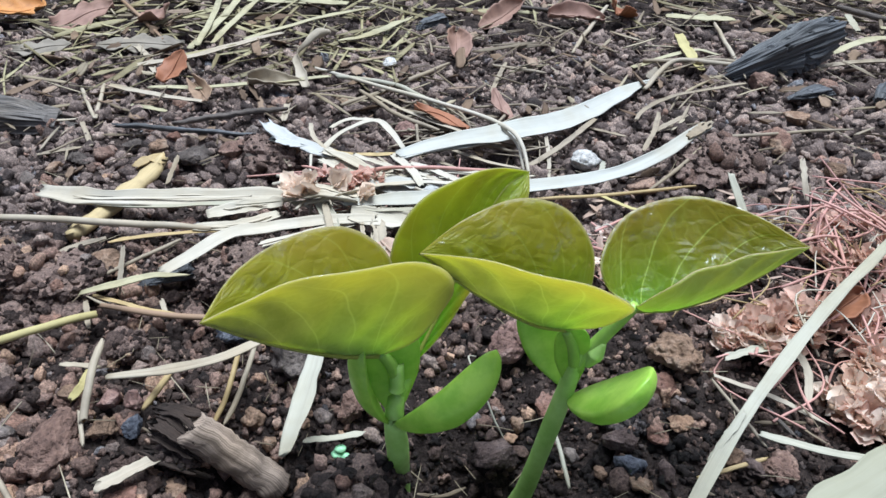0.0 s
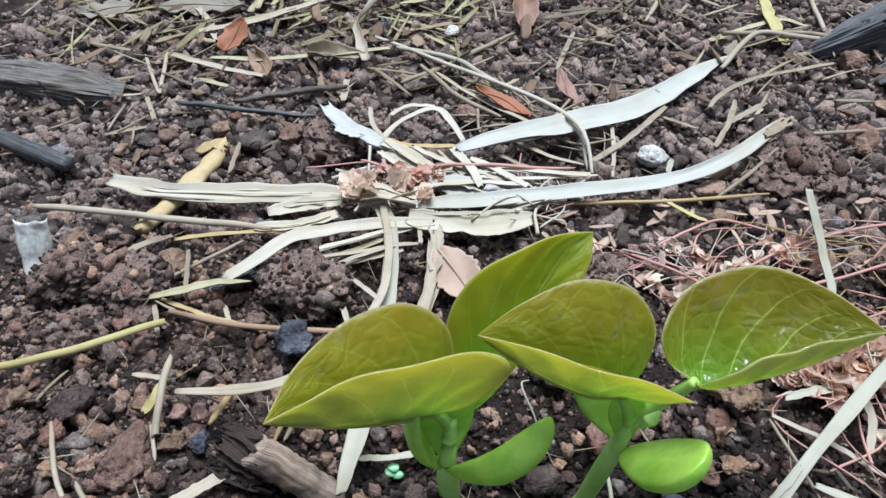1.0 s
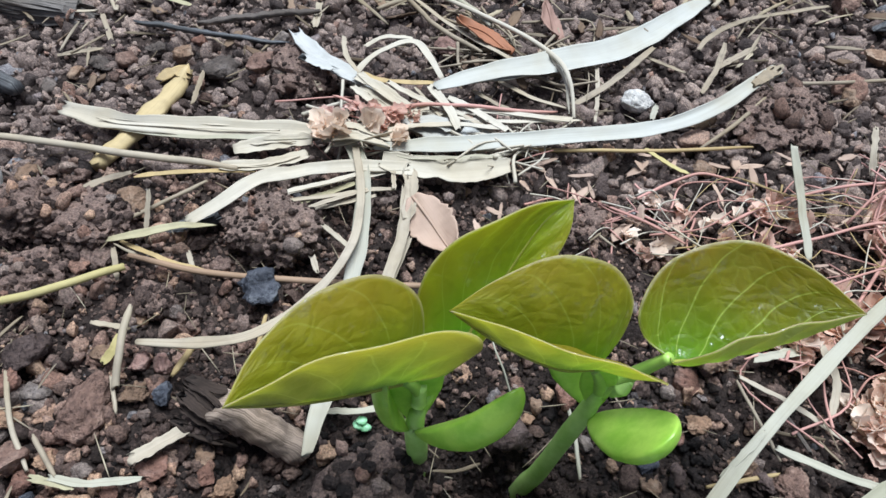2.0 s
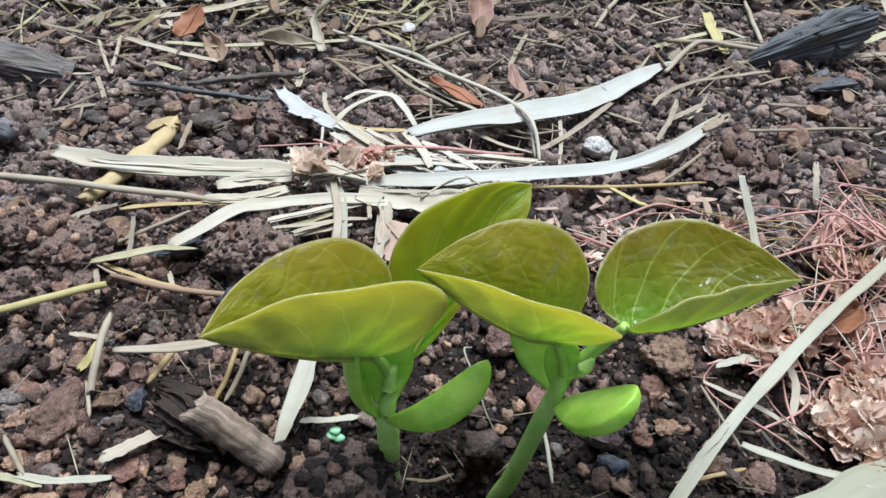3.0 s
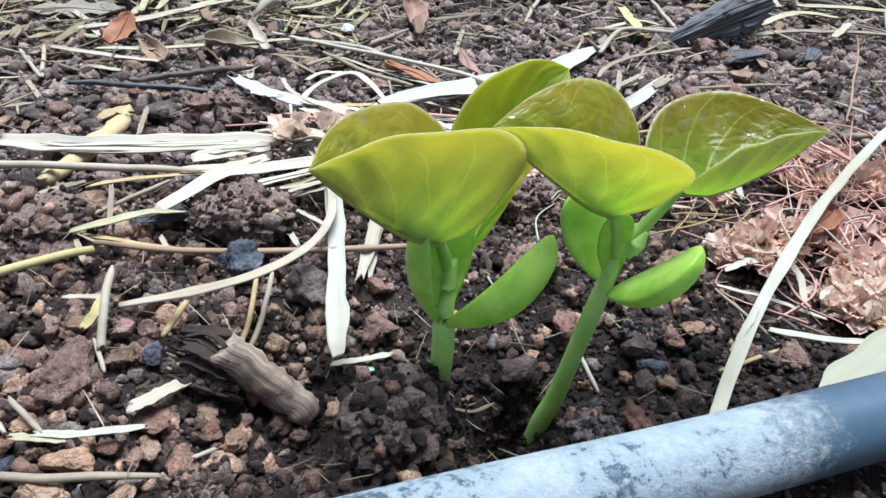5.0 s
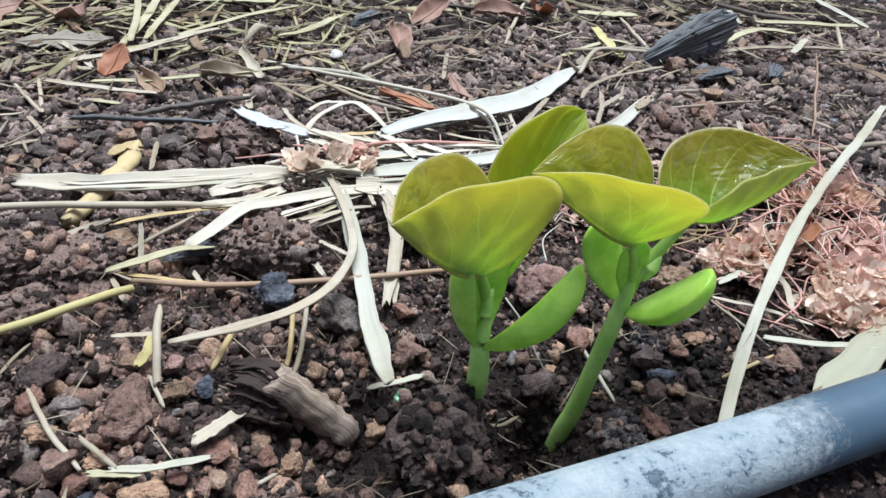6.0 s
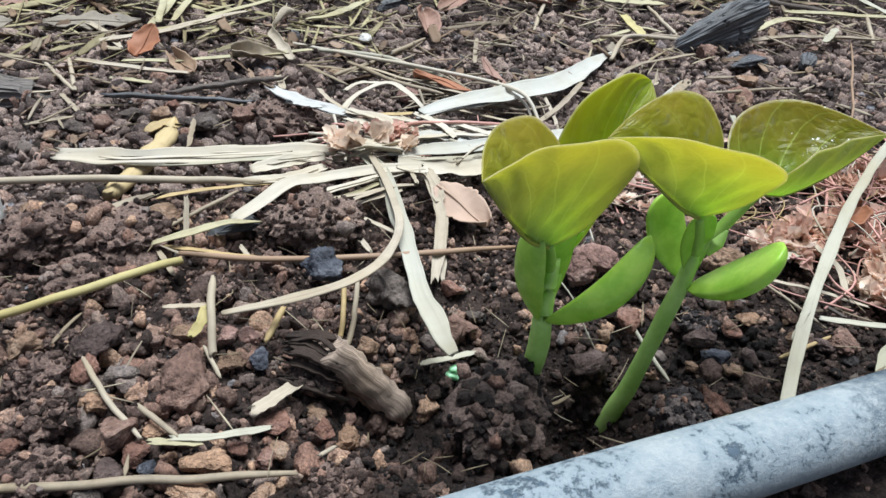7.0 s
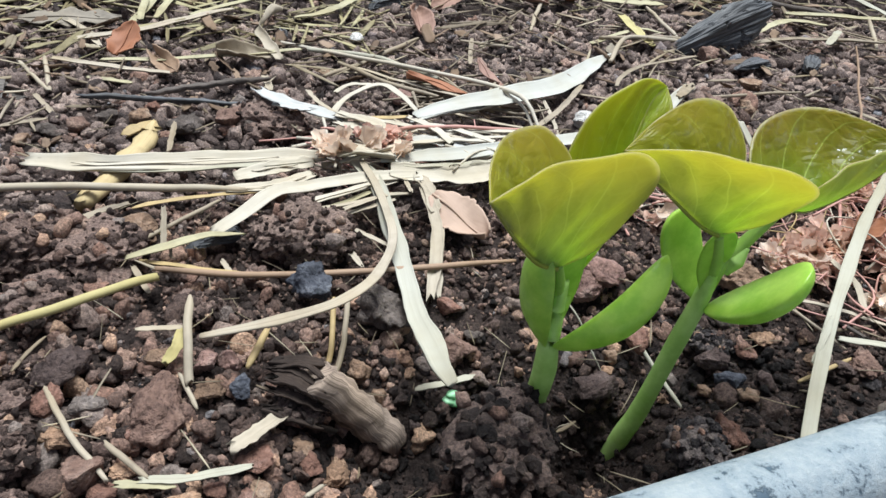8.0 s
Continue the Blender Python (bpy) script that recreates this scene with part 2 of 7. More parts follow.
def stone_tone(name, c, dust):
    """One stone: its own tone, paler dust in patches on it, dark pits, fine grain."""
    m, n, l, b = node_material(name, 0.9, 0.12)
    co = n.new("ShaderNodeTexCoord").outputs["Object"]
    seed = n.new("ShaderNodeObjectInfo").outputs["Random"]
    moved = n.new("ShaderNodeVectorMath")
    moved.operation = "ADD"
    l.new(co, moved.inputs[0])
    l.new(math_node(n, l, "MULTIPLY", seed, 7.0), moved.inputs[1])
    co = moved.outputs[0]
    patch = math_node(n, l, "MULTIPLY_ADD", noise_node(n, l, co, 170, 5, 0.7), 3.0, -1.05)
    r = ramp(n, [(0.0, tuple(0.6 * v for v in c)), (0.5, c), (1.0, dust)])
    l.new(patch, r.inputs[0])
    pits = math_node(n, l, "MULTIPLY_ADD", noise_node(n, l, co, 800, 4, 0.7), 4.0, -1.35)
    pitted = ramp(n, [(0.0, (0.35, 0.32, 0.32)), (0.3, (0.9, 0.9, 0.9)), (1.0, (1.2, 1.17, 1.12))])
    l.new(pits, pitted.inputs[0])
    own = ramp(n, [(0.0, (0.78, 0.78, 0.78)), (1.0, (1.18, 1.18, 1.18))])
    l.new(seed, own.inputs[0])
    col = mixed(n, l, 1.0, mixed(n, l, 0.9, r.outputs[0], pitted.outputs[0], "MULTIPLY"), own.outputs[0], "MULTIPLY")
    l.new(col, b.inputs["Base Color"])
    bumped(n, l, b, math_node(n, l, "ADD", pits, noise_node(n, l, co, 350, 4, 0.6)), 0.9, 0.0006)
    return m


BLUESTONE = stone_tone("blue_grey_stone", (0.085, 0.089, 0.108), (0.19, 0.195, 0.215))
TANSTONE = stone_tone("tan_stone", (0.27, 0.175, 0.12), (0.36, 0.265, 0.20))
PALESTONE = stone_tone("pale_stone", (0.60, 0.57, 0.54), (0.72, 0.69, 0.66))
REDSTONE = stone_tone("reddish_stone", (0.23, 0.125, 0.095), (0.31, 0.20, 0.165))
RUDDYSTONE = stone_tone("reddish_brown_stone", (0.20, 0.125, 0.10), (0.35, 0.24, 0.19))
PURPLESTONE = stone_tone("purplish_brown_stone", (0.105, 0.075, 0.068), (0.18, 0.135, 0.122))
GREYSTONE = stone_tone("grey_brown_stone", (0.15, 0.122, 0.108), (0.24, 0.20, 0.18))
LIGHTSTONE = stone_tone("sandy_stone", (0.40, 0.25, 0.165), (0.50, 0.36, 0.26))
PINKSTONE = stone_tone("pinkish_stone", (0.27, 0.165, 0.14), (0.36, 0.25, 0.215))


def fibre(name, pale, dark, rough=0.6, across=1300, along=26, spots=0.25, sheen=0.2, vary=0.0, thin=0.0, grained=False):
    """Dry straw and leaf: fine streaks along the length, yellower stretches, patches of stain. vary: how much the single bits differ; thin: the share of light that goes through."""
    m, n, l, b = node_material(name, rough, sheen)
    uv = n.new("ShaderNodeUVMap").outputs[0]
    seed = n.new("ShaderNodeObjectInfo").outputs["Random"]
    shift = n.new("ShaderNodeCombineXYZ")
    l.new(math_node(n, l, "MULTIPLY", seed, 40.0), shift.inputs[0])
    l.new(math_node(n, l, "MULTIPLY", seed, 17.0), shift.inputs[1])
    lanes = []
    for wide, far in ((1.0, 1.0), (3.1, 1.7)):
        stretch = n.new("ShaderNodeMapping")
        stretch.inputs["Scale"].default_value = (along * far, across * wide, 1)
        l.new(uv, stretch.inputs["Vector"])
        l.new(shift.outputs[0], stretch.inputs["Location"])
        lanes.append(noise_node(n, l, stretch.outputs[0], 1.0, 3, 0.65))
    streak = math_node(n, l, "MULTIPLY_ADD", lanes[1], 0.55, math_node(n, l, "MULTIPLY", lanes[0], 0.45))
    r = ramp(n, [(0.38 if grained else 0.26, dark), (0.6 if grained else 0.46, pale), (0.8, tuple(min(1.0, 1.1 * v) for v in pale))])
    l.new(streak, r.inputs[0])
    pos = n.new("ShaderNodeNewGeometry").outputs["Position"]
    stretch_tone = math_node(n, l, "MULTIPLY_ADD", noise_node(n, l, pos, 38, 3, 0.55), 2.6, -0.8)
    tint = ramp(n, [(0.0, (1.04, 1.04, 1.06)), (0.5, (0.97, 0.95, 0.91)), (1.0, (0.84, 0.77, 0.64))])
    l.new(stretch_tone, tint.inputs[0])
    col = mixed(n, l, 0.8, r.outputs[0], tint.outputs[0], "MULTIPLY")
    blot = noise_node(n, l, pos, 130, 5, 0.65)
    blot = math_node(n, l, "MULTIPLY_ADD", blot, 3.4, -1.6)
    blot = math_node(n, l, "MAXIMUM", blot, 0.0)
    blot = math_node(n, l, "MINIMUM", math_node(n, l, "MULTIPLY", blot, spots * 1.5), 0.8)
    col = mixed(n, l, blot, col, tuple(0.45 * v for v in dark))
    if vary:
        one = ramp(n, [(0.0, (1 - 0.8 * vary, 1 - 0.85 * vary, 1 - 0.9 * vary)), (0.55, (1 - 0.3 * vary, 1 - 0.36 * vary, 1 - 0.45 * vary)), (1.0, (1.1, 1.1, 1.08))])
        l.new(n.new("ShaderNodeNewGeometry").outputs["Random Per Island"], one.inputs[0])
        col = mixed(n, l, 1.0, col, one.outputs[0], "MULTIPLY")
    l.new(col, b.inputs["Base Color"])
    bumped(n, l, b, streak, 0.7 if grained else 0.22, 0.0006 if grained else 0.0003)
    if thin:
        t = n.new("ShaderNodeBsdfTranslucent")
        l.new(col, t.inputs["Color"])
        mix = n.new("ShaderNodeMixShader")
        mix.inputs[0].default_value = thin
        l.new(b.outputs[0], mix.inputs[1])
        l.new(t.outputs[0], mix.inputs[2])
        l.new(mix.outputs[0], n["Material Output"].inputs["Surface"])
    return m


STRAW = fibre("pale_straw", (0.35, 0.298, 0.23), (0.215, 0.17, 0.12))
BLEACHED = fibre("bleached_straw", (0.335, 0.315, 0.25), (0.25, 0.225, 0.165), spots=0.16)
HUSK = fibre("cream_husk", (0.435, 0.392, 0.325), (0.325, 0.277, 0.215), 0.6, 1300, 26, 0.14)
PALEBLADE = fibre("pale_dry_blade", (0.35, 0.332, 0.275), (0.28, 0.26, 0.20), 0.6, 900, 18, 0.07)
CREAM = fibre("cream_dry_blade", (0.262, 0.25, 0.182), (0.232, 0.217, 0.15), 0.6, 500, 30, 0.05)
GOLD = fibre("yellow_straw", (0.38, 0.325, 0.15), (0.28, 0.225, 0.09))
OCHRE = fibre("ochre_straw", (0.38, 0.28, 0.14), (0.24, 0.165, 0.075), spots=0.4)
OLDSTRAW = fibre("weathered_straw", (0.264, 0.216, 0.158), (0.150, 0.114, 0.084), spots=0.5)
GREENISH = fibre("greenish_straw", (0.34, 0.305, 0.195), (0.225, 0.19, 0.115), spots=0.4)
BROWNSTALK = fibre("brown_stalk", (0.27, 0.18, 0.12), (0.16, 0.10, 0.065), spots=0.4)
PINKSTEM = fibre("pink_dry_stem", (0.50, 0.28, 0.25), (0.36, 0.175, 0.155), spots=0.2, vary=0.45)
PINKTAN = fibre("pinkish_dry_petal", (0.80, 0.56, 0.475), (0.68, 0.42, 0.35), 0.75, 1500, 90, 0.06, 0.15, 0.4, 0.4)
CORALPETAL = fibre("coral_pink_dry_petal", (0.80, 0.55, 0.50), (0.66, 0.40, 0.36), 0.75, 1500, 90, 0.06, 0.15, 0.4, 0.4)
PALEPETAL = fibre("pale_dry_petal", (0.88, 0.74, 0.65), (0.76, 0.58, 0.50), 0.75, 1500, 90, 0.06, 0.15, 0.3, 0.4)
PAPER = fibre("white_sheet", (0.39, 0.385, 0.37), (0.27, 0.268, 0.26), 0.5, 700, 60, 0.25)
STICK = fibre("grey_brown_stick", (0.42, 0.325, 0.26), (0.105, 0.075, 0.058), 0.85, 1500, 30, 0.5, grained=True)
COAL = fibre("split_charcoal", (0.12, 0.122, 0.132), (0.011, 0.011, 0.013), 0.55, 900, 30, 0.2, 0.35, grained=True)
CHAR = fibre("charred_wood", (0.20, 0.175, 0.16), (0.022, 0.020, 0.0195), 0.7, 900, 40, 0.3, 0.25, grained=True)
ASH = fibre("grey_weathered_wood", (0.15, 0.125, 0.11), (0.06, 0.048, 0.042), 0.8, 2200, 25, 0.5, grained=True)
DARKWOOD = fibre("dark_torn_bark", (0.06, 0.042, 0.034), (0.018, 0.013, 0.011), 0.85, 2500, 40, 0.4, grained=True)
BARK = fibre("peeling_white_bark", (0.74, 0.72, 0.67), (0.24, 0.225, 0.21), 0.7, 500, 160, 0.85)
WHITEBLADE = fibre("white_dry_blade", (0.39, 0.382, 0.348), (0.33, 0.317, 0.28), 0.6, 900, 22, 0.07)
REDLEAF = fibre("rust_red_dry_leaf", (0.27, 0.115, 0.062), (0.15, 0.06, 0.034), 0.6, 700, 90, 0.3)
PINKLEAF = fibre("pinkish_brown_dry_leaf", (0.27, 0.165, 0.13), (0.17, 0.095, 0.072), 0.7, 500, 80, 0.35)
ORANGELEAF = fibre("orange_dry_leaf", (0.45, 0.21, 0.07), (0.3, 0.11, 0.04), 0.6, 500, 80, 0.3)
GREYLEAF = fibre("grey_dry_leaf", (0.215, 0.185, 0.15), (0.12, 0.10, 0.082), 0.75, 500, 80, 0.35)

REED = fibre("yellow_tan_reed", (0.42, 0.325, 0.175), (0.29, 0.205, 0.095), 0.6, 900, 20, 0.3)
OLDBIT = fibre("weathered_straw_bit", (0.258, 0.215, 0.163), (0.138, 0.107, 0.077), spots=0.4, vary=0.8)
PALEBIT = fibre("pale_straw_bit", (0.36, 0.31, 0.23), (0.23, 0.18, 0.12), spots=0.3, vary=0.65)
GREENBIT = fibre("yellowish_straw_bit", (0.301, 0.267, 0.159), (0.181, 0.150, 0.082), spots=0.35, vary=0.65)
SCRAP = fibre("brown_plant_scrap", (0.27, 0.20, 0.155), (0.14, 0.098, 0.075), 0.8, 700, 90, 0.4, 0.15, 0.8)
TANLEAF = fibre("pinkish_tan_dry_leaf", (0.42, 0.305, 0.245), (0.33, 0.22, 0.17), 0.7, 500, 80, 0.2, vary=0.3)


def living(name, top, deep, rough, through, glow, veined=False, vein=(0, 0, 0), margin=(0, 0, 0), heart=(0, 0, 0), lines_at=0.5, glossy=0.0, green=0.8, lit=1.5, mesh=0.22):
    """Fresh plant tissue: thin, lets light through; a leaf has pale veins, a bronze margin and a greener base."""
    m, n, l, b = node_material(name, rough, 0.65)
    pos = n.new("ShaderNodeTexCoord").outputs["Object"]
    tone = noise_node(n, l, pos, 190, 5, 0.65)
    r = ramp(n, [(0.38, deep), (0.62, top)])
    l.new(tone, r.inputs[0])
    col = r.outputs[0]
    height = noise_node(n, l, pos, 500, 3, 0.5)
    if veined:
        uv = n.new("ShaderNodeUVMap").outputs[0]
        split = n.new("ShaderNodeSeparateXYZ")
        l.new(uv, split.inputs[0])
        u, v = split.outputs[0], split.outputs[1]
        av = math_node(n, l, "ABSOLUTE", v)
        blotch = noise_node(n, l, pos, 70, 3, 0.5)
        bronze = math_node(n, l, "MULTIPLY", math_node(n, l, "POWER", av, 1.3), math_node(n, l, "MULTIPLY_ADD", blotch, 2.0, 0.0))
        bronze = math_node(n, l, "MINIMUM", bronze, 0.9)
        col = mixed(n, l, bronze, col, margin)
        fresh = math_node(n, l, "SUBTRACT", 1.0, math_node(n, l, "MULTIPLY_ADD", u, 1.45, math_node(n, l, "MULTIPLY", av, 0.45)))
        col = mixed(n, l, math_node(n, l, "MULTIPLY", math_node(n, l, "MAXIMUM", fresh, 0.0), green), col, heart)
        wob = noise_node(n, l, uv, 3, 1, 0.5)
        run = math_node(n, l, "MULTIPLY_ADD", math_node(n, l, "POWER", av, 0.85), -0.68, u)
        run = math_node(n, l, "ADD", run, math_node(n, l, "MULTIPLY_ADD", wob, 0.07, -0.035))
        saw = math_node(n, l, "PINGPONG", math_node(n, l, "MULTIPLY_ADD", run, 4.6, 0.3), 0.5)
        side = math_node(n, l, "MAXIMUM", math_node(n, l, "SUBTRACT", 1.0, math_node(n, l, "MULTIPLY", saw, 26.0)), 0.0)
        side = math_node(n, l, "MULTIPLY", side, math_node(n, l, "SUBTRACT", 1.0, math_node(n, l, "MULTIPLY", av, 0.7)))
        rib = math_node(n, l, "MAXIMUM", math_node(n, l, "SUBTRACT", 1.0, math_node(n, l, "MULTIPLY", av, 24.0)), 0.0)
        even = n.new("ShaderNodeMapping")
        even.inputs["Scale"].default_value = (1.0, 0.42, 1.0)
        l.new(uv, even.inputs["Vector"])
        net = n.new("ShaderNodeTexVoronoi")
        net.feature = "DISTANCE_TO_EDGE"
        net.inputs["Scale"].default_value = 15
        warp = n.new("ShaderNodeTexNoise")
        warp.inputs["Scale"].default_value, warp.inputs["Detail"].default_value = 7.0, 2.0
        l.new(even.outputs[0], warp.inputs["Vector"])
        moved = n.new("ShaderNodeVectorMath")
        moved.operation = "MULTIPLY_ADD"
        moved.inputs[1].default_value = (0.10, 0.10, 0.0)
        l.new(warp.outputs["Color"], moved.inputs[0])
        l.new(even.outputs[0], moved.inputs[2])
        l.new(moved.outputs[0], net.inputs["Vector"])
        fine = math_node(n, l, "MAXIMUM", math_node(n, l, "SUBTRACT", 0.55, math_node(n, l, "MULTIPLY", net.outputs["Distance"], 5.0)), 0.0)
        lines = math_node(n, l, "MAXIMUM", math_node(n, l, "MAXIMUM", side, rib), math_node(n, l, "MULTIPLY", fine, mesh))
        col = mixed(n, l, math_node(n, l, "MULTIPLY", lines, lines_at), col, vein)
        dome = math_node(n, l, "MINIMUM", math_node(n, l, "MULTIPLY", net.outputs["Distance"], 2.6), 0.7)
        height = math_node(n, l, "ADD", math_node(n, l, "MULTIPLY_ADD", lines, -0.10, height), dome)
        rim = math_node(n, l, "MAXIMUM", math_node(n, l, "MULTIPLY_ADD", av, 28.0, -27.0), 0.0)
        col = mixed(n, l, math_node(n, l, "MULTIPLY", rim, 0.65), col, (0.50, 0.43, 0.33))
    l.new(col, b.inputs["Base Color"])
    bumped(n, l, b, height, 0.38 if veined else 0.15, 0.0005)
    if veined:
        b.inputs["Sheen Weight"].default_value, b.inputs["Sheen Roughness"].default_value = 0.03, 0.4
        patchy = noise_node(n, l, pos, 130, 4, 0.6)
        broken = noise_node(n, l, pos, 620, 3, 0.6)
        shiny = math_node(n, l, "MULTIPLY_ADD", patchy, 9.0, math_node(n, l, "MULTIPLY_ADD", broken, 6.0, -7.9))
        l.new(math_node(n, l, "MULTIPLY", math_node(n, l, "MINIMUM", math_node(n, l, "MAXIMUM", shiny, 0.0), 1.0), glossy), b.inputs["Coat Weight"])
        b.inputs["Coat Roughness"].default_value, b.inputs["Coat IOR"].default_value = 0.22, 2.5
        ripple = n.new("ShaderNodeBump")
        ripple.inputs["Strength"].default_value, ripple.inputs["Distance"].default_value = 1.0, 0.0016
        l.new(noise_node(n, l, pos, 330, 2, 0.5), ripple.inputs["Height"])
        l.new(ripple.outputs[0], b.inputs["Coat Normal"])
    if through:
        t = n.new("ShaderNodeBsdfTranslucent")
        bright = mixed(n, l, 0.4, mixed(n, l, 1.0, col, (lit, lit, lit), "MULTIPLY"), glow)
        l.new(bright, t.inputs["Color"])
        mix = n.new("ShaderNodeMixShader")
        mix.inputs[0].default_value = through
        l.new(b.outputs[0], mix.inputs[1])
        l.new(t.outputs[0], mix.inputs[2])
        l.new(mix.outputs[0], n["Material Output"].inputs["Surface"])
    return m


LEAF = living("young_bean_leaf", (0.27, 0.305, 0.018), (0.195, 0.235, 0.013), 0.45, 0.64, (0.84, 0.96, 0.10), True, (0.48, 0.56, 0.15), (0.30, 0.225, 0.015), (0.09, 0.36, 0.016), 0.5, 1.0, 1.2, 2.2, 0.06)
BRONZELEAF = living("bronze_bean_leaf", (0.20, 0.205, 0.013), (0.135, 0.145, 0.010), 0.4, 0.6, (0.84, 0.86, 0.12), True, (0.52, 0.60, 0.16), (0.245, 0.15, 0.012), (0.09, 0.30, 0.014), 1.0, 1.0, 0.9, 2.0, 0.15)
UNDERLEAF = living("bean_leaf_underside", (0.51, 0.485, 0.235), (0.34, 0.345, 0.14), 0.5, 0.70, (0.92, 0.88, 0.46), True, (0.62, 0.60, 0.35), (0.44, 0.40, 0.18), (0.40, 0.49, 0.16), 0.9, 0.0, 0.06, 1.5, 0.35)
FRESHUNDER = living("fresh_leaf_underside", (0.57, 0.73, 0.24), (0.45, 0.61, 0.16), 0.4, 0.58, (0.85, 1.0, 0.30), True, (0.64, 0.76, 0.34), (0.47, 0.52, 0.16), (0.26, 0.56, 0.07), 0.6, 0.0, 0.6, 1.25, 0.3)
COTY = living("green_cotyledon", (0.44, 0.63, 0.10), (0.29, 0.50, 0.055), 0.34, 0.28, (0.6, 0.9, 0.16))
RIB = living("leaf_midrib", (0.40, 0.40, 0.08), (0.33, 0.34, 0.06), 0.4, 0.3, (0.7, 0.75, 0.2))
PETIOLE = living("green_petiole", (0.33, 0.50, 0.09), (0.24, 0.41, 0.06), 0.5, 0.0, (0, 0, 0))
STEMGREEN = living("pale_green_stem", (0.50, 0.70, 0.21), (0.37, 0.58, 0.13), 0.5, 0.2, (0.7, 0.9, 0.3))
SPROUT = living("mint_green_sprout", (0.45, 0.80, 0.50), (0.38, 0.70, 0.40), 0.5, 0.3, (0.5, 0.8, 0.5))


def hose_material():
    """Blue-black polythene, its middle crusted with dried lime."""
    m, n, l, b = node_material("limed_black_hose", 0.42, 0.5)
    co = n.new("ShaderNodeTexCoord").outputs["Object"]
    split = n.new("ShaderNodeSeparateXYZ")
    l.new(co, split.inputs[0])
    along = split.outputs[0]
    wide = noise_node(n, l, co, 70, 4, 0.6)
    speck = noise_node(n, l, co, 520, 6, 0.75)
    edge = math_node(n, l, "MULTIPLY_ADD", along, -90.0, 90.0 * 0.047)
    edge = math_node(n, l, "ADD", edge, math_node(n, l, "MULTIPLY_ADD", wide, 1.2, -0.6))
    edge = math_node(n, l, "ADD", edge, math_node(n, l, "MULTIPLY_ADD", speck, 3.0, -1.2))
    edge = math_node(n, l, "MINIMUM", math_node(n, l, "MAXIMUM", edge, 0.0), 1.0)
    bare = math_node(n, l, "MULTIPLY_ADD", speck, 9.0, math_node(n, l, "MULTIPLY_ADD", wide, 9.0, -7.1))
    bare = math_node(n, l, "MINIMUM", math_node(n, l, "MAXIMUM", bare, 0.10), 1.0)
    lime = math_node(n, l, "MULTIPLY", edge, bare)
    white = ramp(n, [(0.34, (0.125, 0.168, 0.205)), (0.48, (0.215, 0.252, 0.275)), (0.62, (0.30, 0.325, 0.332))])
    l.new(math_node(n, l, "MULTIPLY_ADD", speck, 0.5, math_node(n, l, "MULTIPLY", wide, 0.5)), white.inputs[0])
    black = ramp(n, [(0.3, (0.030, 0.052, 0.075)), (0.75, (0.055, 0.09, 0.125))])
    l.new(wide, black.inputs[0])
    l.new(mixed(n, l, lime, black.outputs[0], white.outputs[0]), b.inputs["Base Color"])
    l.new(math_node(n, l, "MULTIPLY_ADD", lime, 0.45, 0.36), b.inputs["Roughness"])
    bumped(n, l, b, math_node(n, l, "MULTIPLY", lime, speck), 0.7, 0.0009)
    return m


HOSE = hose_material()

# ---- the ground: one sheet, fine near the camera, out to the horizon ----
def lines(lo, hi, step, far):
    inner = np.arange(lo, hi + step / 2, step)
    outer, d = [], step
    while not outer or outer[-1] < far:
        d *= 1.22
        outer.append((outer[-1] if outer else 0) + d)
    outer = np.array(outer)
    return np.concatenate([lo - outer[::-1], inner, hi + outer])


def build_ground():
    xs, ys = lines(-0.22, 0.32, 0.002, 60), lines(0.02, 0.46, 0.002, 60)
    gx, gy = np.meshgrid(xs, ys)
    gz = soil(gx, gy)
    verts = np.column_stack([gx.ravel(), gy.ravel(), gz.ravel()])
    w, h = len(xs), len(ys)
    i = (np.arange(h - 1)[:, None] * w + np.arange(w - 1)[None, :]).ravel()
    faces = np.column_stack([i, i + 1, i + 1 + w, i + w])
    return tagged(part("ground", (verts, faces), SOIL), "dark brown crumbly garden soil of a planting bed", "soil", kind="structure")


ground = build_ground()


# ---- the seedlings ----
def thing(name, label, category, group="", at=(0, 0, 0)):
    ob = new(name)
    ob.location = at
    ob.empty_display_size = 0.005
    return tagged(ob, label, category, group)


def at_origin(verts, origin):
    return np.asarray(verts, float) - np.asarray(origin, float)


